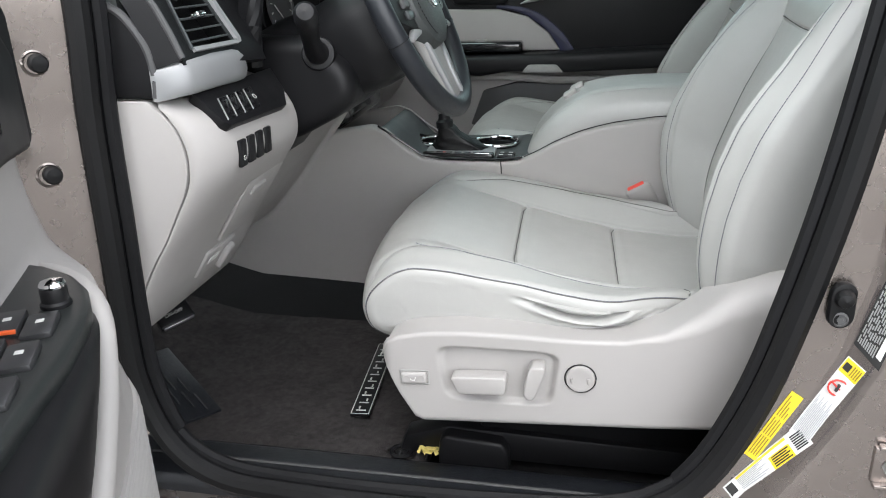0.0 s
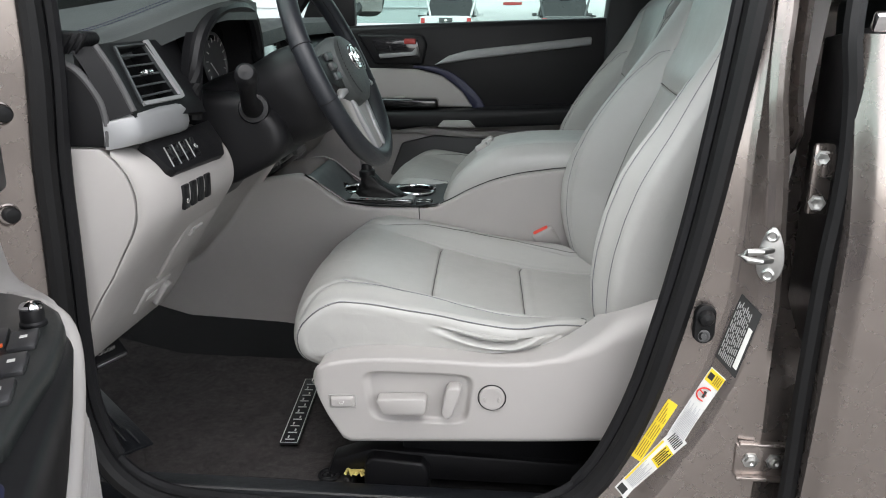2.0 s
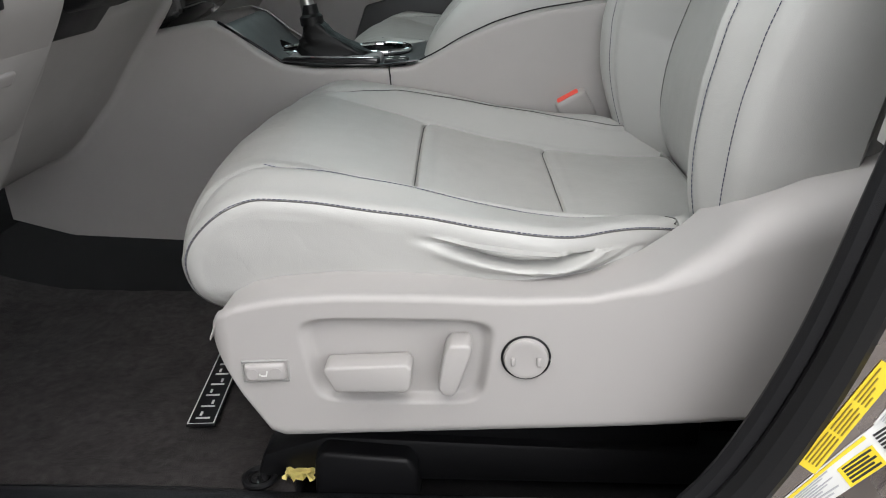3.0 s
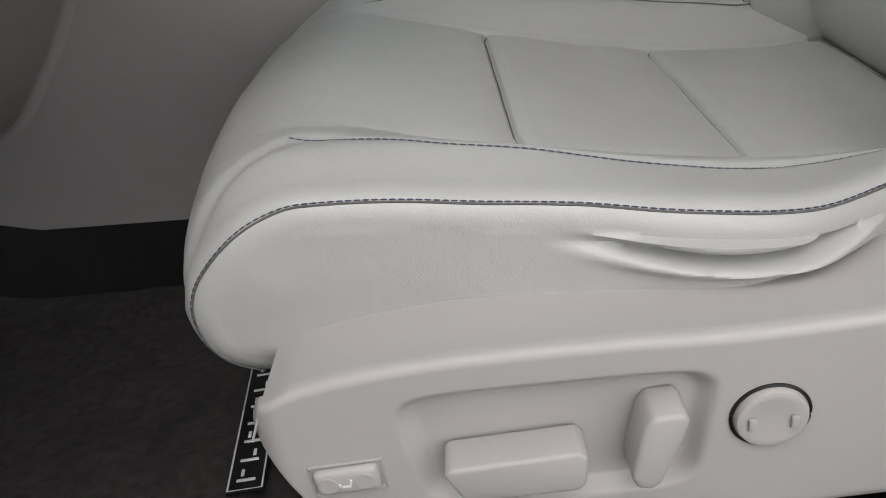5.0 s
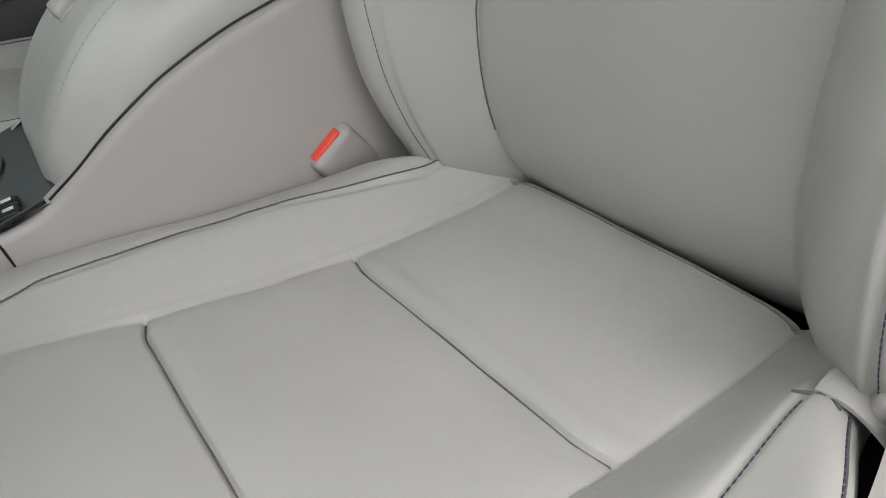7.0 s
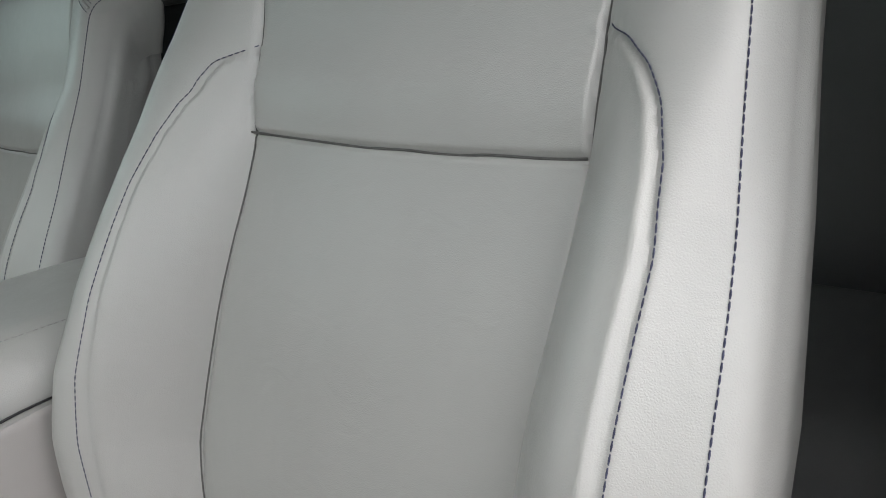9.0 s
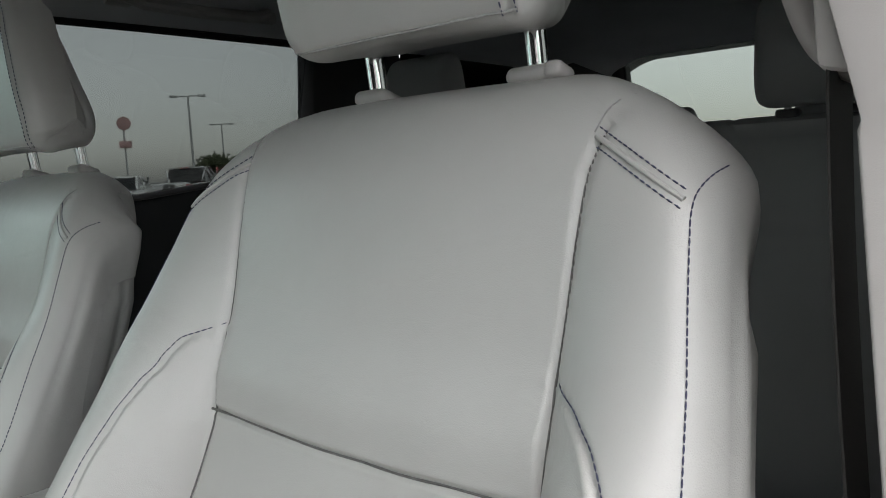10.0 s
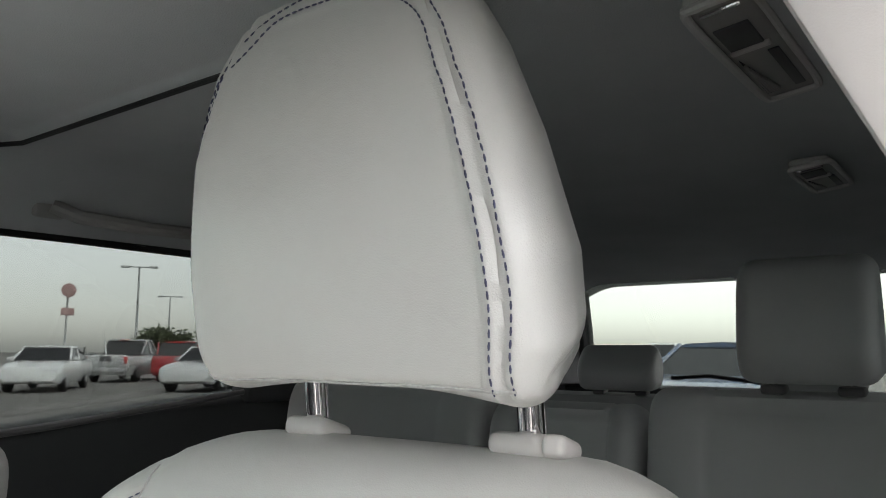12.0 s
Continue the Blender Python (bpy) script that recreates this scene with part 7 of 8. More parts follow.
bpr = thing("right_pillar", (0.57, 1.38, 0.45), "dark trimmed right body pillar", "car pillar", kind="structure")
part("pillar_trim", prism([(0.52, 0.42), (0.66, 0.42), (0.66, 1.12), (0.65, 1.57), (0.555, 1.57), (0.52, 1.14)], 1.35, 1.46, "y", 0.012), DARK_TRIM, bpr)
qs = thing("rear_quarter", (2.1, 1.4, 0.5), "dark rear quarter trim with tinted side glass", "car side", kind="structure")
part("trim", prism([(1.62, 0.42), (2.80, 0.42), (2.80, 1.24), (1.62, 1.24)], 1.33, 1.46, "y", 0.02), DARK_TRIM, qs)
part("pane", sheet(lambda u, v: (1.74 + 0.80 * u, 1.42 - 0.05 * v, 1.22 + 0.30 * v), (0, 1), (0, 1), 0.004, (0, 1, 0)), TINT, qs).visible_shadow = False
part("rear_post", prism([(2.40, 1.20), (2.86, 1.20), (2.76, 1.58), (2.45, 1.58)], 1.27, 1.42, "y", 0.02), DARK_TRIM, qs)
ql = thing("rear_quarter", (2.1, -0.05, 0.5), "dark rear quarter trim with tinted side glass", "car side", kind="structure")
part("trim", prism([(1.62, 0.42), (2.80, 0.42), (2.80, 1.24), (1.62, 1.24)], -0.10, 0.03, "y", 0.02), DARK_TRIM, ql)
part("pane", sheet(lambda u, v: (1.70 + 0.75 * u, -0.05 + 0.05 * v, 1.22 + 0.30 * v), (0, 1), (0, 1), 0.004, (0, 1, 0)), TINT, ql)
part("rear_post", prism([(2.40, 1.20), (2.86, 1.20), (2.76, 1.58), (2.45, 1.58)], -0.05, 0.10, "y", 0.02), DARK_TRIM, ql)
part("side_post", prism([(1.58, 1.10), (1.74, 1.10), (1.72, 1.58), (1.62, 1.58)], -0.10, 0.03, "y", 0.02), DARK_TRIM, ql)
part("outer_skin", prism([(1.63, 0.36), (3.0, 0.36), (2.95, 1.15), (1.63, 1.14)], -0.23, -0.14, "y", 0.02), PAINT, ql)
hatch = thing("tailgate", (2.85, YCAR, 0.6), "dark trimmed tailgate with tinted rear window", "tailgate", kind="structure")
part("lower_trim", prism([(2.78, 0.40), (2.95, 0.40), (2.92, 1.20), (2.80, 1.20)], -0.05, 1.42, "y", 0.03), DARK_TRIM, hatch)
part("pane", sheet(lambda u, v: (2.86 - 0.16 * v, 0.08 + 1.21 * u, 1.18 + 0.38 * v), (0, 1), (0, 1), 0.004, (1, 0, 0)), TINT_REAR, hatch).visible_shadow = False
part("top_trim", prism([(2.60, 1.550), (2.82, 1.545), (2.84, 1.62), (2.60, 1.62)], 0.02, 1.35, "y", 0.01), DARK_TRIM, hatch)
for y in (0.10, 1.27):
    part("side_trim", tube([(2.86, y + (-0.02 if y < 1 else 0.02), 1.17), (2.80, y, 1.38), (2.72, y + (0.02 if y < 1 else -0.02), 1.56)], 0.04, 10), DARK_TRIM, hatch)
part("wiper", tube([(2.89, 0.55, 1.20), (2.88, 0.85, 1.235), (2.88, 0.98, 1.225)], 0.007, 8), BLACK, hatch, "black rear wiper")

# ---------------------------------------------------------------- pillar trim, belt
bt = thing("pillar_trim", (0.57, -0.02, 0.8), "light ash inner pillar trim with belt adjuster", "pillar trim", kind="structure")


def trim_edge(z):
    return -0.017 + 0.9 * lean(z) + 0.10 * max(0, z - 1.36) if z > 1.215 else 0.012 - 0.09 * (1.215 - z)


def bt_fn(z, v):
    deep = 0.033 if z > 1.215 else 0.085
    return (pillar_x(z) + 0.004 + 0.006 * v + 0.040 * max(0, v - 0.82) ** 2 / 0.0324, trim_edge(z) - deep * (1 - math.sin(min(1, v) * math.pi / 2)), z)


part("panel", sheet(bt_fn, np.r_[np.linspace(0.80, 1.205, 20), 1.213, 1.217, np.linspace(1.225, 1.58, 20)], np.r_[np.linspace(0, 0.8, 14), np.linspace(0.82, 1, 10)], 0.004, (-1, 0, 0)), BEIGE, bt, angle=50)
part("inner_face", sheet(lambda z, v: (pillar_x(z) + 0.048 + 0.06 * v, trim_edge(z) - 0.002 - 0.04 * v, z), np.linspace(0.80, 1.58, 40), np.linspace(0, 1, 6), 0.004, (0, 1, 0)), BEIGE, bt, angle=50)
part("seal_strip", sheet(lambda z, v: (pillar_x(z) + 0.003, -0.110 + 0.9 * lean(z) + (trim_edge(z) - (0.0325 if z > 1.215 else 0.054) + 0.110 - 0.9 * lean(z)) * v, z), np.linspace(0.80, 1.58, 30), (0, 0.5, 1), 0.004, (-1, 0, 0)), BLACK, bt, "black seal strip")
part("slider", tube(curve_through([(0.590, 0.036, 1.306), (0.606, 0.052, 1.300), (0.617, 0.0535, 1.286), (0.630, 0.0500, 1.266), (0.643, 0.0425, 1.250), (0.654, 0.034, 1.240)], 24), [0.005, 0.006, 0.0065, 0.007, 0.0075] + [0.0075] * 12 + [0.0075, 0.007, 0.0065, 0.006, 0.005, 0.004, 0.003], 14), BEIGE, bt, "ash belt guide loop", angle=60)
part("anchor_cover", tube(curve_through([(0.588, 0.026, 1.332), (0.602, 0.046, 1.321), (0.608, 0.051, 1.308), (0.604, 0.044, 1.299)], 12), [0.003, 0.006, 0.0075, 0.008, 0.008, 0.008, 0.008, 0.008, 0.0075, 0.007, 0.006, 0.004], 12), BEIGE, bt, "ash anchor cover")
part("slot", tube([(0.598, 0.037, 1.290), (0.612, 0.036, 1.270), (0.630, 0.032, 1.250)], [0.004, 0.0055, 0.003], 10), BLACK, bt, "dark belt slot")
part("adjuster", prism([(0.010, 1.385), (0.030, 1.392), (0.036, 1.372), (0.030, 1.240), (0.012, 1.236)], 0.560, 0.575, "x", 0.004, 2), BEIGE, bt, "ash height adjuster track")
belt = thing("seat_belt", (0.60, 0.02, 0.9), "dark webbing seat belt hanging at the pillar", "seat belt")
part("webbing", sheet(lambda z, v: (0.625 + 0.046 * v, 0.042 - 0.03 * smooth(1.25, 0.6, z), z), np.linspace(0.55, 1.26, 24), (0, 0.5, 1), 0.0015, (0, 1, 0)), BELT, belt)
part("tongue_grip", rbox((0.700, 0.042, 0.985), (0.05, 0.016, 0.028), 0.007, 3, pose(0, 0, 0, 0, 32, 0)), BEIGE, belt, "ash tongue grip")
part("tongue", rbox((0.676, 0.046, 0.965), (0.030, 0.003, 0.012), 0.001, 2, pose(0, 0, 0, 0, 125, 0)), ZINC, belt, "steel tongue")

# ---------------------------------------------------------------- rear seats


def rear_seat(name, x, y0, y1, top, label, head=None, z0=0.62):
    s = thing(name, (x, (y0 + y1) / 2, 0.42), label, "rear seat", "rear seats")
    prof = [(x + 0.02, z0), (x - 0.02, z0 + 0.1), (x + 0.01, z0 + 0.3), (x + 0.04, top - 0.10), (x + 0.055, top - 0.03), (x + 0.085, top), (x + 0.13, top - 0.005), (x + 0.155, top - 0.05), (x + 0.15, top - 0.2), (x + 0.12, z0)]
    half = (y1 - y0) / 2
    mid = (y0 + y1) / 2

    def press(px, pz, dy, k):
        d = -0.012 * (1 - smooth(half * 0.52, half * 0.8, abs(dy))) if px < x + 0.07 else 0
        d -= 0.004 * bell(abs(dy) - half * 0.60, 0.004) + 0.004 * bell(pz - (top - 0.17), 0.004) * (1 if abs(dy) < half * 0.6 else 0)
        return d
    p = Pillow(prof, mid, lambda a, b: half, lambda a, b: half, 0.03, lambda a, b: (x + 0.075, min(top - 0.06, b)), press, 120)
    part("backrest", p.build(np.linspace(0, 1, 60), 5), LEATHER_SHADED, s, "ash leather backrest darkened for shade", angle=60)
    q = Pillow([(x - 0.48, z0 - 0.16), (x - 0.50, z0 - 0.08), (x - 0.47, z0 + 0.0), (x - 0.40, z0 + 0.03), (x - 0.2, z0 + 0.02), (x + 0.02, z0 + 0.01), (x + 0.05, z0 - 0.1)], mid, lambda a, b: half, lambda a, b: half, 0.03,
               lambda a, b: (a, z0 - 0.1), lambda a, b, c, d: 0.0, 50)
    part("cushion", q.build(np.linspace(0, 1, 20), 4), LEATHER_SHADED, s, "ash leather cushion darkened for shade", angle=60)
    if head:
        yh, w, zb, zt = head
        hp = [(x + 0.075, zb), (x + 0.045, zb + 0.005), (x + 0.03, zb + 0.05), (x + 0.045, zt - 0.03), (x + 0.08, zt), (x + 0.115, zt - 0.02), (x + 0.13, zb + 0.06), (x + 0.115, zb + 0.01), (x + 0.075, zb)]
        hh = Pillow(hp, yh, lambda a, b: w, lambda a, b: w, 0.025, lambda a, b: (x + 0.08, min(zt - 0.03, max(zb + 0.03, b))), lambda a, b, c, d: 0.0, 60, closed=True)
        part("head_restraint", hh.build(np.linspace(0, 1, 24), 5), LEATHER_SHADED, s, "ash leather head restraint darkened for shade", angle=60)
        for k in (-1, 1):
            part("head_restraint_post", tube([(x + 0.085, yh + k * w * 0.55, top - 0.02), (x + 0.08, yh + k * w * 0.55, zb + 0.02)], 0.006, 10), CHROME, s)
            part("post_guide", rbox((x + 0.085, yh + k * w * 0.55, top + 0.004), (0.03, 0.035, 0.014), 0.005, 2), GREY_DARK, s)
    part("base", rbox((x - 0.2, mid, 0.47), (0.5, (y1 - y0) * 0.85, 0.16), 0.02), DARK_TRIM, s)
    return s


rear_seat("second_row_seat", 1.42, 0.02, 0.505, 1.255, "second row seat in ash leather darkened for shade", (0.268, 0.092, 1.268, 1.448))
rear_seat("second_row_seat", 1.42, 0.515, 0.80, 1.225, "narrow middle rear seat in ash leather darkened for shade", None)
rear_seat("second_row_seat", 1.42, 0.81, 1.32, 1.255, "second row seat by the far door in ash leather darkened for shade", (1.08, 0.092, 1.268, 1.448))
rear_seat("third_row_seat", 2.20, 0.12, 0.66, 1.20, "third row seat with low head restraint in ash leather darkened for shade", (0.42, 0.11, 1.21, 1.33), 0.66)
rear_seat("third_row_seat", 2.20, 0.68, 1.25, 1.20, "third row seat with low head restraint in ash leather darkened for shade", (0.90, 0.11, 1.21, 1.33), 0.66)


# ---------------------------------------------------------------- outside: lot, building, parked vehicles
def place(x, y, turn):
    return Matrix.Translation((x, y, 0)) @ pose(0, 0, 0, 0, 0, turn)


def vehicle(name, m, label, category, paint, length, width, belt_z, roof_z_, cabin, deck=None, glass=None, lamp=True):
    """A parked vehicle, nose along local +x. cabin: x of the screen's foot, roof front, roof rear, rear glass foot; deck: height of the tail or bed."""
    at = m @ Vector((0, 0, 0))
    v = thing(name, tuple(at), label, category, "parked vehicles")
    h = width / 2
    a, b, c, d = cabin
    tail = deck if deck is not None else belt_z

    def ring(x, z_lo, z_hi, s):
        return [m @ Vector((x, h * s * yy, z_lo + (z_hi - z_lo) * zz)) for yy, zz in ((-0.88, 0), (-1.0, 0.35), (-1.0, 0.7), (-0.93, 0.96), (-0.75, 1), (0.75, 1), (0.93, 0.96), (1.0, 0.7), (1.0, 0.35), (0.88, 0))]
    L = length / 2
    nose = belt_z - 0.12
    body = [ring(-L, 0.42, tail - 0.10, 0.90), ring(-L + 0.06, 0.30, tail, 0.97), ring(d, 0.26, max(tail, belt_z if deck is None else tail), 1.0), ring(a, 0.26, belt_z, 1.0), ring(a + (L - a) * 0.6, 0.26, nose + 0.03, 0.99), ring(L - 0.10, 0.28, nose - 0.08, 0.94), ring(L, 0.36, nose - 0.22, 0.84)]
    part("body", ring_loft(body), paint, v, "painted body", angle=40)

    def top(x, z, s):
        return [m @ Vector((x, h * s * q, z)) for q in (-1, 1)]
    p0, p1, p2, p3 = top(a, belt_z - 0.01, 0.93), top(b, roof_z_ - 0.03, 0.76), top(c, roof_z_ - 0.03, 0.76), top(d, belt_z - 0.01, 0.93)
    pts = p0 + p1 + p2 + p3
    part("cabin_glass", (pts, [(0, 1, 3, 2), (4, 5, 7, 6), (0, 2, 4, 6), (1, 3, 5, 7)]), CAR_GLASS, v, "dark windows")
    part("roof", ring_loft([[m @ Vector((x, h * s * yy, z)) for yy, z in ((-0.80, roof_z_ - 0.06), (-0.70, roof_z_ - 0.01), (0, roof_z_ + 0.015), (0.70, roof_z_ - 0.01), (0.80, roof_z_ - 0.06), (0, roof_z_ - 0.07))] for x, s in ((c - 0.05, 0.93), (c + 0.1, 1.0), (b - 0.1, 1.0), (b + 0.05, 0.93))]), paint, v)
    for s in (-1, 1):
        for q0, q1 in (((a, belt_z), (b, roof_z_ - 0.03)), ((c, roof_z_ - 0.03), (d, belt_z)), (((a + d) / 2, belt_z), ((b + c) / 2, roof_z_ - 0.03))):
            part("window_post", tube([m @ Vector((q0[0], s * h * 0.94, q0[1])), m @ Vector((q1[0], s * h * 0.775, q1[1]))], 0.04, 6), paint, v)
        for x in (-length * 0.29, length * 0.31):
            wh = part("wheel", tube([m @ Vector((x, s * (h - 0.22), 0.34)), m @ Vector((x, s * (h - 0.20), 0.34)), m @ Vector((x, s * (h - 0.03), 0.34)), m @ Vector((x, s * (h - 0.01), 0.34))], [0.30, 0.34, 0.34, 0.31], 24), RUBBER, v, "black tyre")
            part("rim", tube([m @ Vector((x, s * (h - 0.05), 0.34)), m @ Vector((x, s * (h + 0.0), 0.34))], [0.21, 0.19], 16), SILVER, wh, "alloy rim")
        part("tail_lamp", moved(rbox((-L + 0.03, s * (h * 0.82), tail - 0.22), (0.08, 0.15, 0.30 if category == "pickup truck" else 0.14), 0.02), m), TAIL, v, "red tail lamp")
        part("head_lamp", moved(rbox((L - 0.10, s * h * 0.66, nose - 0.20), (0.16, 0.34, 0.13), 0.03), m), HEADLAMP, v, "clear head lamp")
        part("door_mirror", moved(rbox((a - 0.25, s * (h + 0.09), belt_z + 0.05), (0.10, 0.18, 0.13), 0.03), m), paint, v)
    part("bumper", moved(rbox((-L - 0.01, 0, 0.50), (0.14, width * 0.92, 0.20), 0.04), m), SILVER if category == "pickup truck" else paint, v)
    part("plate", moved(rbox((-L - 0.085, 0, 0.62 if category != "pickup truck" else 0.5), (0.01, 0.30, 0.13), 0.004), m), MARK, v, "pale blank plate")
    return v


def pickup(m, label, paint, name="pickup_truck"):
    v = vehicle(name, m, label, "pickup truck", paint, 5.5, 1.9, 1.12, 1.78, (1.0, 0.45, -0.55, -0.72), 1.12)
    part("tailgate", moved(rbox((-2.76, 0, 0.88), (0.04, 1.42, 0.46), 0.015), m), paint, v, "flat tailgate")
    part("tailgate_badge", moved(rbox((-2.785, 0, 0.96), (0.01, 0.46, 0.20), 0.05), m), GREY_DARK, v, "dark tailgate handle panel")
    part("badge", moved(disc((-2.79, 0, 0.96), (-1, 0, 0), [(0.06, 0), (0.055, 0.01), (0, 0.012)], 18), m), CHROME, v)
    part("bed_rim", moved(merge(rbox((-1.75, 0.90, 1.12), (2.0, 0.10, 0.05), 0.02), rbox((-1.75, -0.90, 1.12), (2.0, 0.10, 0.05), 0.02)), m), BLACK, v)
    part("brake_lamp", moved(rbox((-0.68, 0, 1.74), (0.04, 0.34, 0.04), 0.01), m), TAIL, v, "high brake lamp")
    return v


pickup(place(-2.1, 28.6, 90), "white pickup truck parked nose to the building", CAR_WHITE)
pickup(place(2.0, 29.0, 90), "dark grey pickup truck beside the white one", CAR_DARK)
van = thing("box_truck", (0.5, 34.5, 0), "long white van parked along the building", "van", "parked vehicles")
part("box", rbox((0.9, 34.5, 1.28), (8.6, 2.0, 1.3), 0.12), CAR_WHITE, van, "white box body")
part("roof_hatch", rbox((0.6, 34.4, 1.99), (1.0, 0.8, 0.20), 0.06), CAR_WHITE, van)
for x in (-2.4, 3.6):
    part("wheel", tube([(x, 33.4, 0.42), (x, 33.75, 0.42)], 0.42, 20), RUBBER, van)
part("stripe", rbox((0.1, 33.49, 1.62), (0.8, 0.02, 0.12), 0.005), RED_DIM, van, "dark red livery patch")

bld = thing("building", (0, 45, 0), "pale grey metal clad building across the lot", "building", kind="structure")
part("wall", rbox((-15.5, 45, 5.0), (43, 1.0, 10.0), 0.02), CLAD, bld, "pale metal cladding")
for k in range(21):
    part("cladding_rib", rbox((-36 + 2.05 * k, 44.47, 5.0), (0.05, 0.05, 10.0), 0.01), CLAD, bld)
part("cladding_joint", rbox((-15.5, 44.46, 1.55), (43, 0.06, 0.10), 0.01), CLAD_DIM, bld)
lv = part("louvre", rbox((-3.7, 44.42, 2.6), (1.5, 0.12, 1.4), 0.03), CLAD_DIM, bld, "grey wall louvre")
for k in range(9):
    part("slat", rbox((-3.7, 44.35, 2.05 + 0.14 * k), (1.36, 0.08, 0.03), 0.005, 1, pose(0, 0, 0, 35, 0, 0)), GREY_TRIM, lv)
part("wall_lamp", rbox((-0.6, 44.3, 4.4), (0.5, 0.3, 0.35), 0.06), GREY_TRIM, bld)
part("corner_trim", rbox((5.9, 44.4, 5.0), (0.3, 0.2, 10.0), 0.02), CLAD_DIM, bld)
part("notice", rbox((4.2, 44.42, 3.0), (1.6, 0.05, 1.6), 0.02), CLAD, bld, "pale wall notice")
for k in range(6):
    part("notice_bar", rbox((4.2, 44.38, 2.45 + 0.2 * k), (1.2, 0.03, 0.06), 0), GREY_DARK, bld)

# lot behind the car
sedan = dict(length=4.7, width=1.82, belt_z=0.98, roof_z_=1.45, cabin=(0.95, 0.25, -0.95, -1.65))
suv = dict(length=4.6, width=1.85, belt_z=1.08, roof_z_=1.68, cabin=(0.95, 0.35, -1.55, -2.05))
vehicle("sedan", place(13.2, 26.0, -130), "white sedan parked in the lot", "car", CAR_WHITE, **sedan)
pickup(place(19.3, 31.3, 40), "pale silver pickup truck parked in the lot", CAR_SILVER)
vehicle("hatchback", place(21.0, 29.2, 35), "red hatchback parked in the lot", "car", CAR_RED, **suv)
vehicle("sedan", place(16.8, 22.0, -150), "silver grey car parked nearer", "car", CAR_SILVER, **sedan)
vehicle("sedan", place(10.2, 27.5, -120), "pale blue grey sedan parked in the lot", "car", CAR_SILVER, **sedan)
vehicle("sedan", place(12.5, 3.6, 172), "dark blue sedan parked behind", "car", CAR_BLUE, **sedan)
vehicle("sedan", place(26, 8.0, 185), "silver sedan parked further off", "car", CAR_SILVER, **sedan)
vehicle("suv", place(33, 12.5, 180), "white wagon parked further off", "car", CAR_WHITE, **suv)
vehicle("sedan", place(28, 16.5, 160), "pale sedan far across the lot", "car", CAR_SILVER, **sedan)


def lot_lamp(x, y, hgt):
    p = thing("lot_lamp", (x, y, 0), "tall grey parking lot lamp", "lamp post", "lot lamps")
    part("pole", tube([(x, y, 0), (x, y, hgt * 0.5), (x, y, hgt)], [0.14, 0.12, 0.09], 10), HAZE_GREY, p)
    part("crossarm", tube([(x - 0.9, y + 0.7, hgt), (x + 0.9, y - 0.7, hgt)], 0.06, 8), HAZE_GREY, p)
    for s in (-1, 1):
        part("lamp_head", rbox((x + s * 1.0, y - s * 0.8, hgt), (0.75, 0.42, 0.22), 0.05), HAZE_GREY, p)
    return p


lot_lamp(41.5, 67.0, 9.2)
lot_lamp(64.0, 95.5, 8.8)
sign = thing("stop_sign", (26.0, 50.0, 0), "round red sign over a small plate on a post", "road sign")
part("post", tube([(26.0, 50.0, 0), (26.0, 50.0, 5.6)], 0.07, 8), HAZE_GREY, sign)
part("face", disc((26.0, 49.9, 5.2), (-0.35, -1, 0), [(0.48, 0), (0.48, 0.06), (0.45, 0.07), (0, 0.07)], 8), SIGN_RED_HAZED, sign)
part("plate", rbox((26.0, 49.9, 3.8), (0.9, 0.06, 0.5), 0.03), SIGN_RED_HAZED, sign)


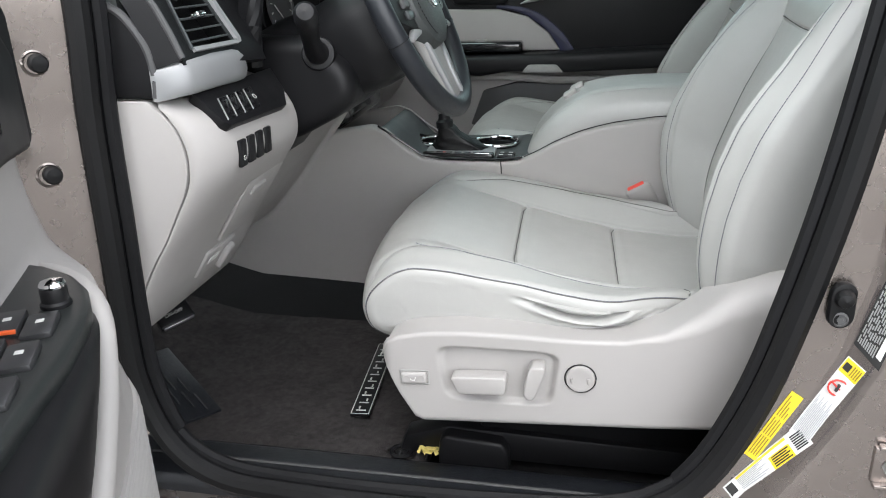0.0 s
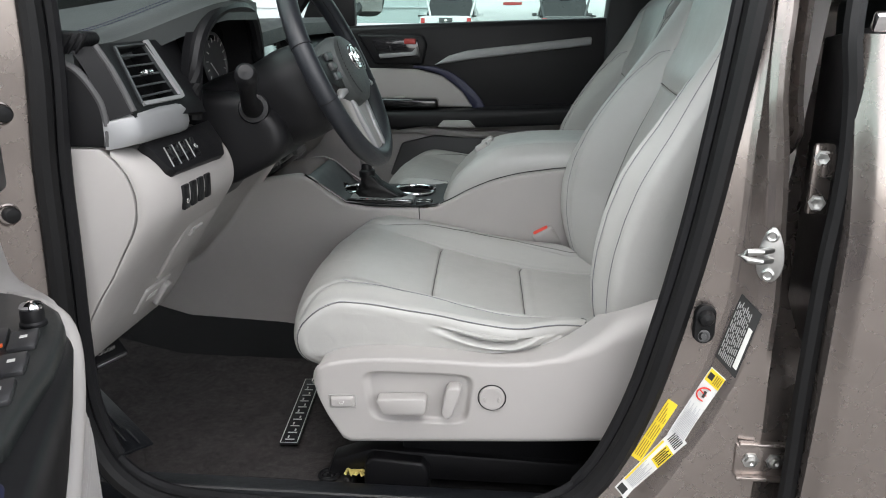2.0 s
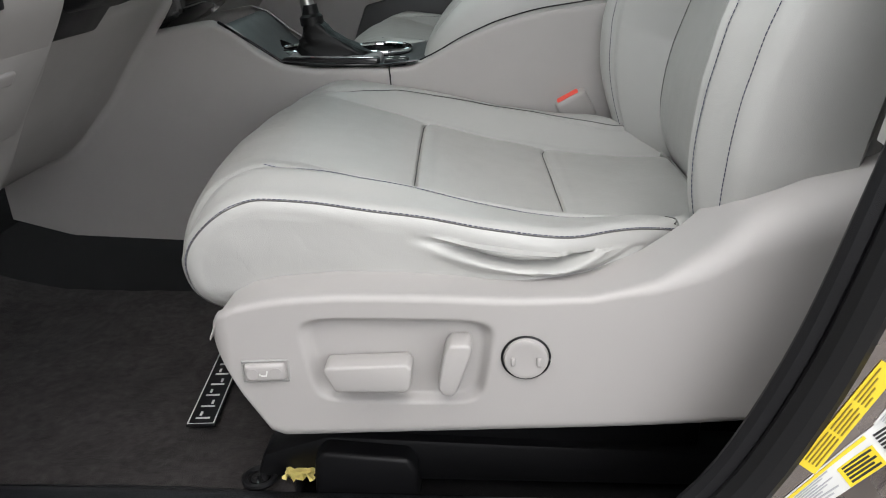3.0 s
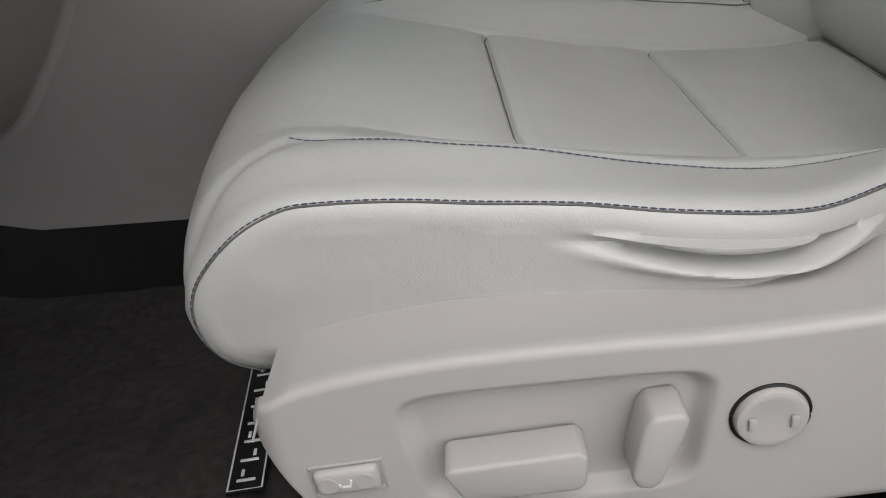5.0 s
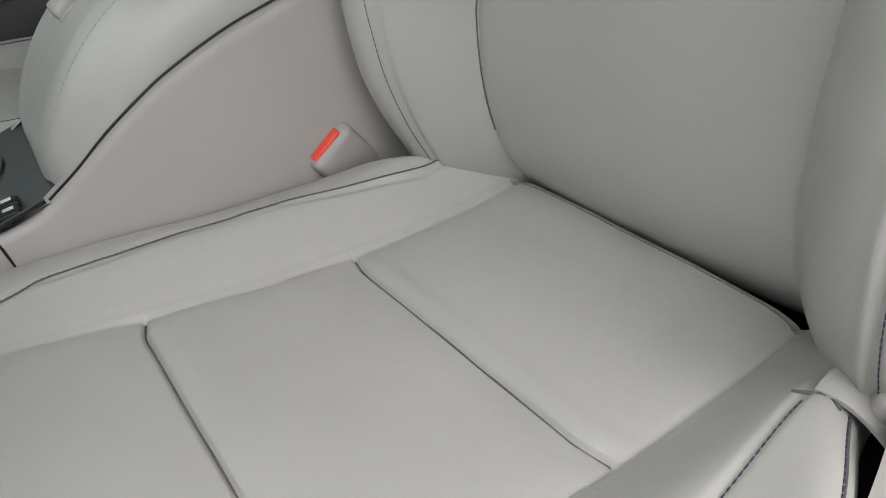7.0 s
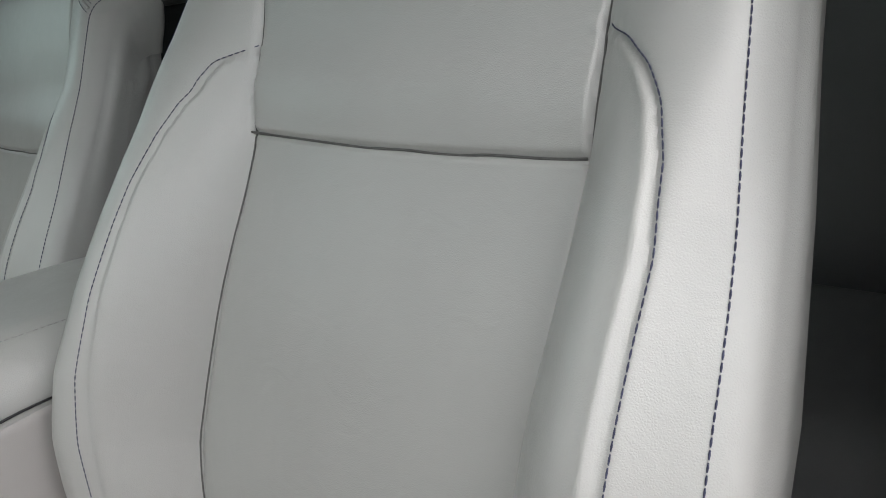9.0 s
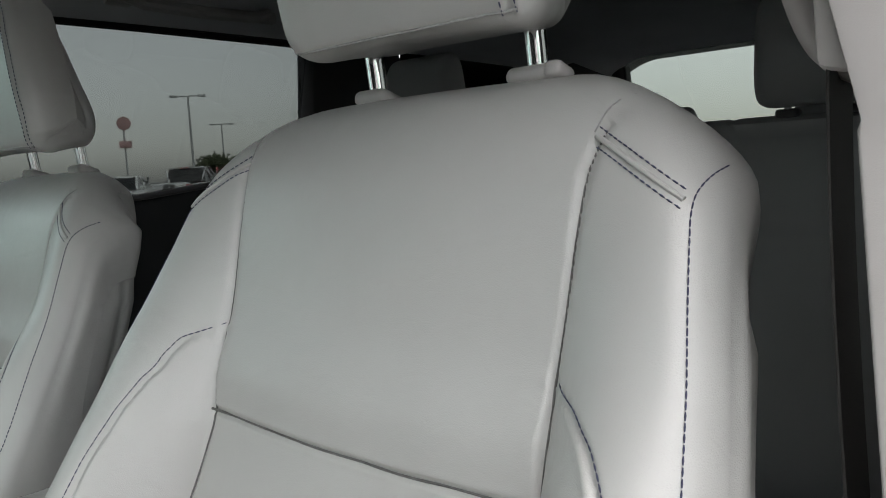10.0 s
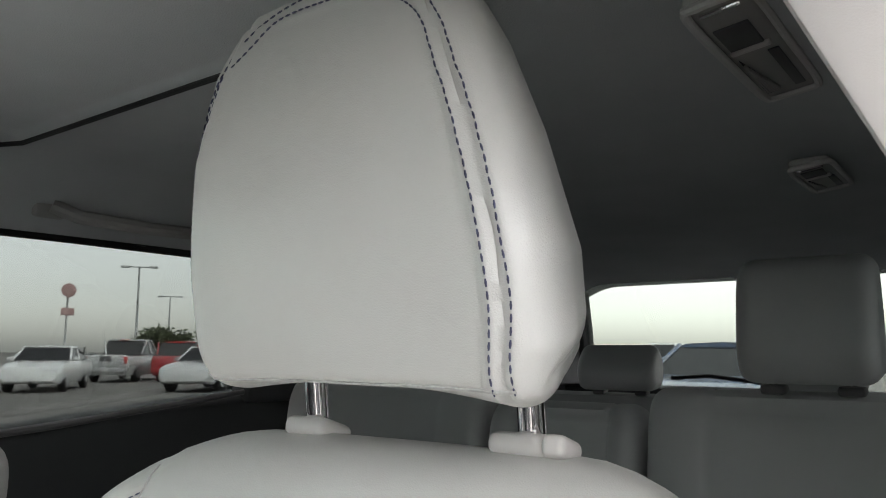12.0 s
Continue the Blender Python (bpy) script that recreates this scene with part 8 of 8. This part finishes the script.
def tree(x, y, hgt, spread, seed, leafy=True):
    rnd = random.Random(seed)
    t = thing("tree", (x, y, 0), "dull green tree far across the lot" if leafy else "bare tree beyond the lot", "tree", "far trees")
    limbs = [tube([(x, y, 0), (x + 0.1, y, hgt * 0.3), (x, y + 0.1, hgt * 0.62)], [0.20, 0.16, 0.08], 8)]
    tips = []
    for k in range(9):
        a, up = rnd.uniform(0, 6.283), rnd.uniform(0.45, 0.95)
        e = (x + spread * rnd.uniform(0.4, 0.9) * math.cos(a), y + spread * rnd.uniform(0.4, 0.9) * math.sin(a), hgt * up)
        s = (x, y, hgt * rnd.uniform(0.25, 0.5))
        limbs.append(tube([s, ((s[0] + e[0]) / 2, (s[1] + e[1]) / 2, (s[2] + e[2]) / 2 + 0.3), e], [0.08, 0.05, 0.02], 6))
        tips.append(e)
        if not leafy:
            for j in range(4):
                w = (e[0] + rnd.uniform(-0.7, 0.7), e[1] + rnd.uniform(-0.7, 0.7), e[2] + rnd.uniform(0.1, 0.9))
                limbs.append(tube([e, w], [0.02, 0.008], 5))
    part("trunk", merge(*limbs), BARK, t)
    if leafy:
        v, f = [], []
        for k in range(2600):
            cx_, cy_, cz_ = rnd.choice(tips)
            g = [rnd.gauss(0, 0.42 * spread * 0.6) for _ in range(3)]
            c = Vector((cx_ + g[0], cy_ + g[1], max(0.3, cz_ + g[2] * 0.7)))
            q = Euler((rnd.uniform(0, 6), rnd.uniform(0, 6), rnd.uniform(0, 6))).to_matrix()
            k0 = len(v)
            for a, b in ((-0.10, 0), (0, 0.16), (0.10, 0), (0, -0.16)):
                v.append(tuple(c + q @ Vector((a, b, 0))))
            f.append((k0, k0 + 1, k0 + 2, k0 + 3))
        part("crown", (v, f), LEAF, t, flip=False)
    return t


tree(33.5, 52.0, 2.6, 1.6, 3)
tree(37.5, 56.0, 2.6, 1.6, 4)
tree(24.0, 72.0, 6.0, 2.4, 5, leafy=False)
tree(45.0, 54.0, 7.0, 2.2, 6, leafy=False)
tree(5.0, 70.0, 5.0, 2.4, 7, leafy=False)
shed = thing("far_building", (50, 55, 0), "low pale building far beyond the lot", "building", kind="structure")
part("wall", rbox((62, 70, 1.7), (16, 8, 3.4), 0.05), CLAD, shed)
part("roof", rbox((62, 70, 3.5), (16.6, 8.6, 0.3), 0.05), CLAD_DIM, shed)
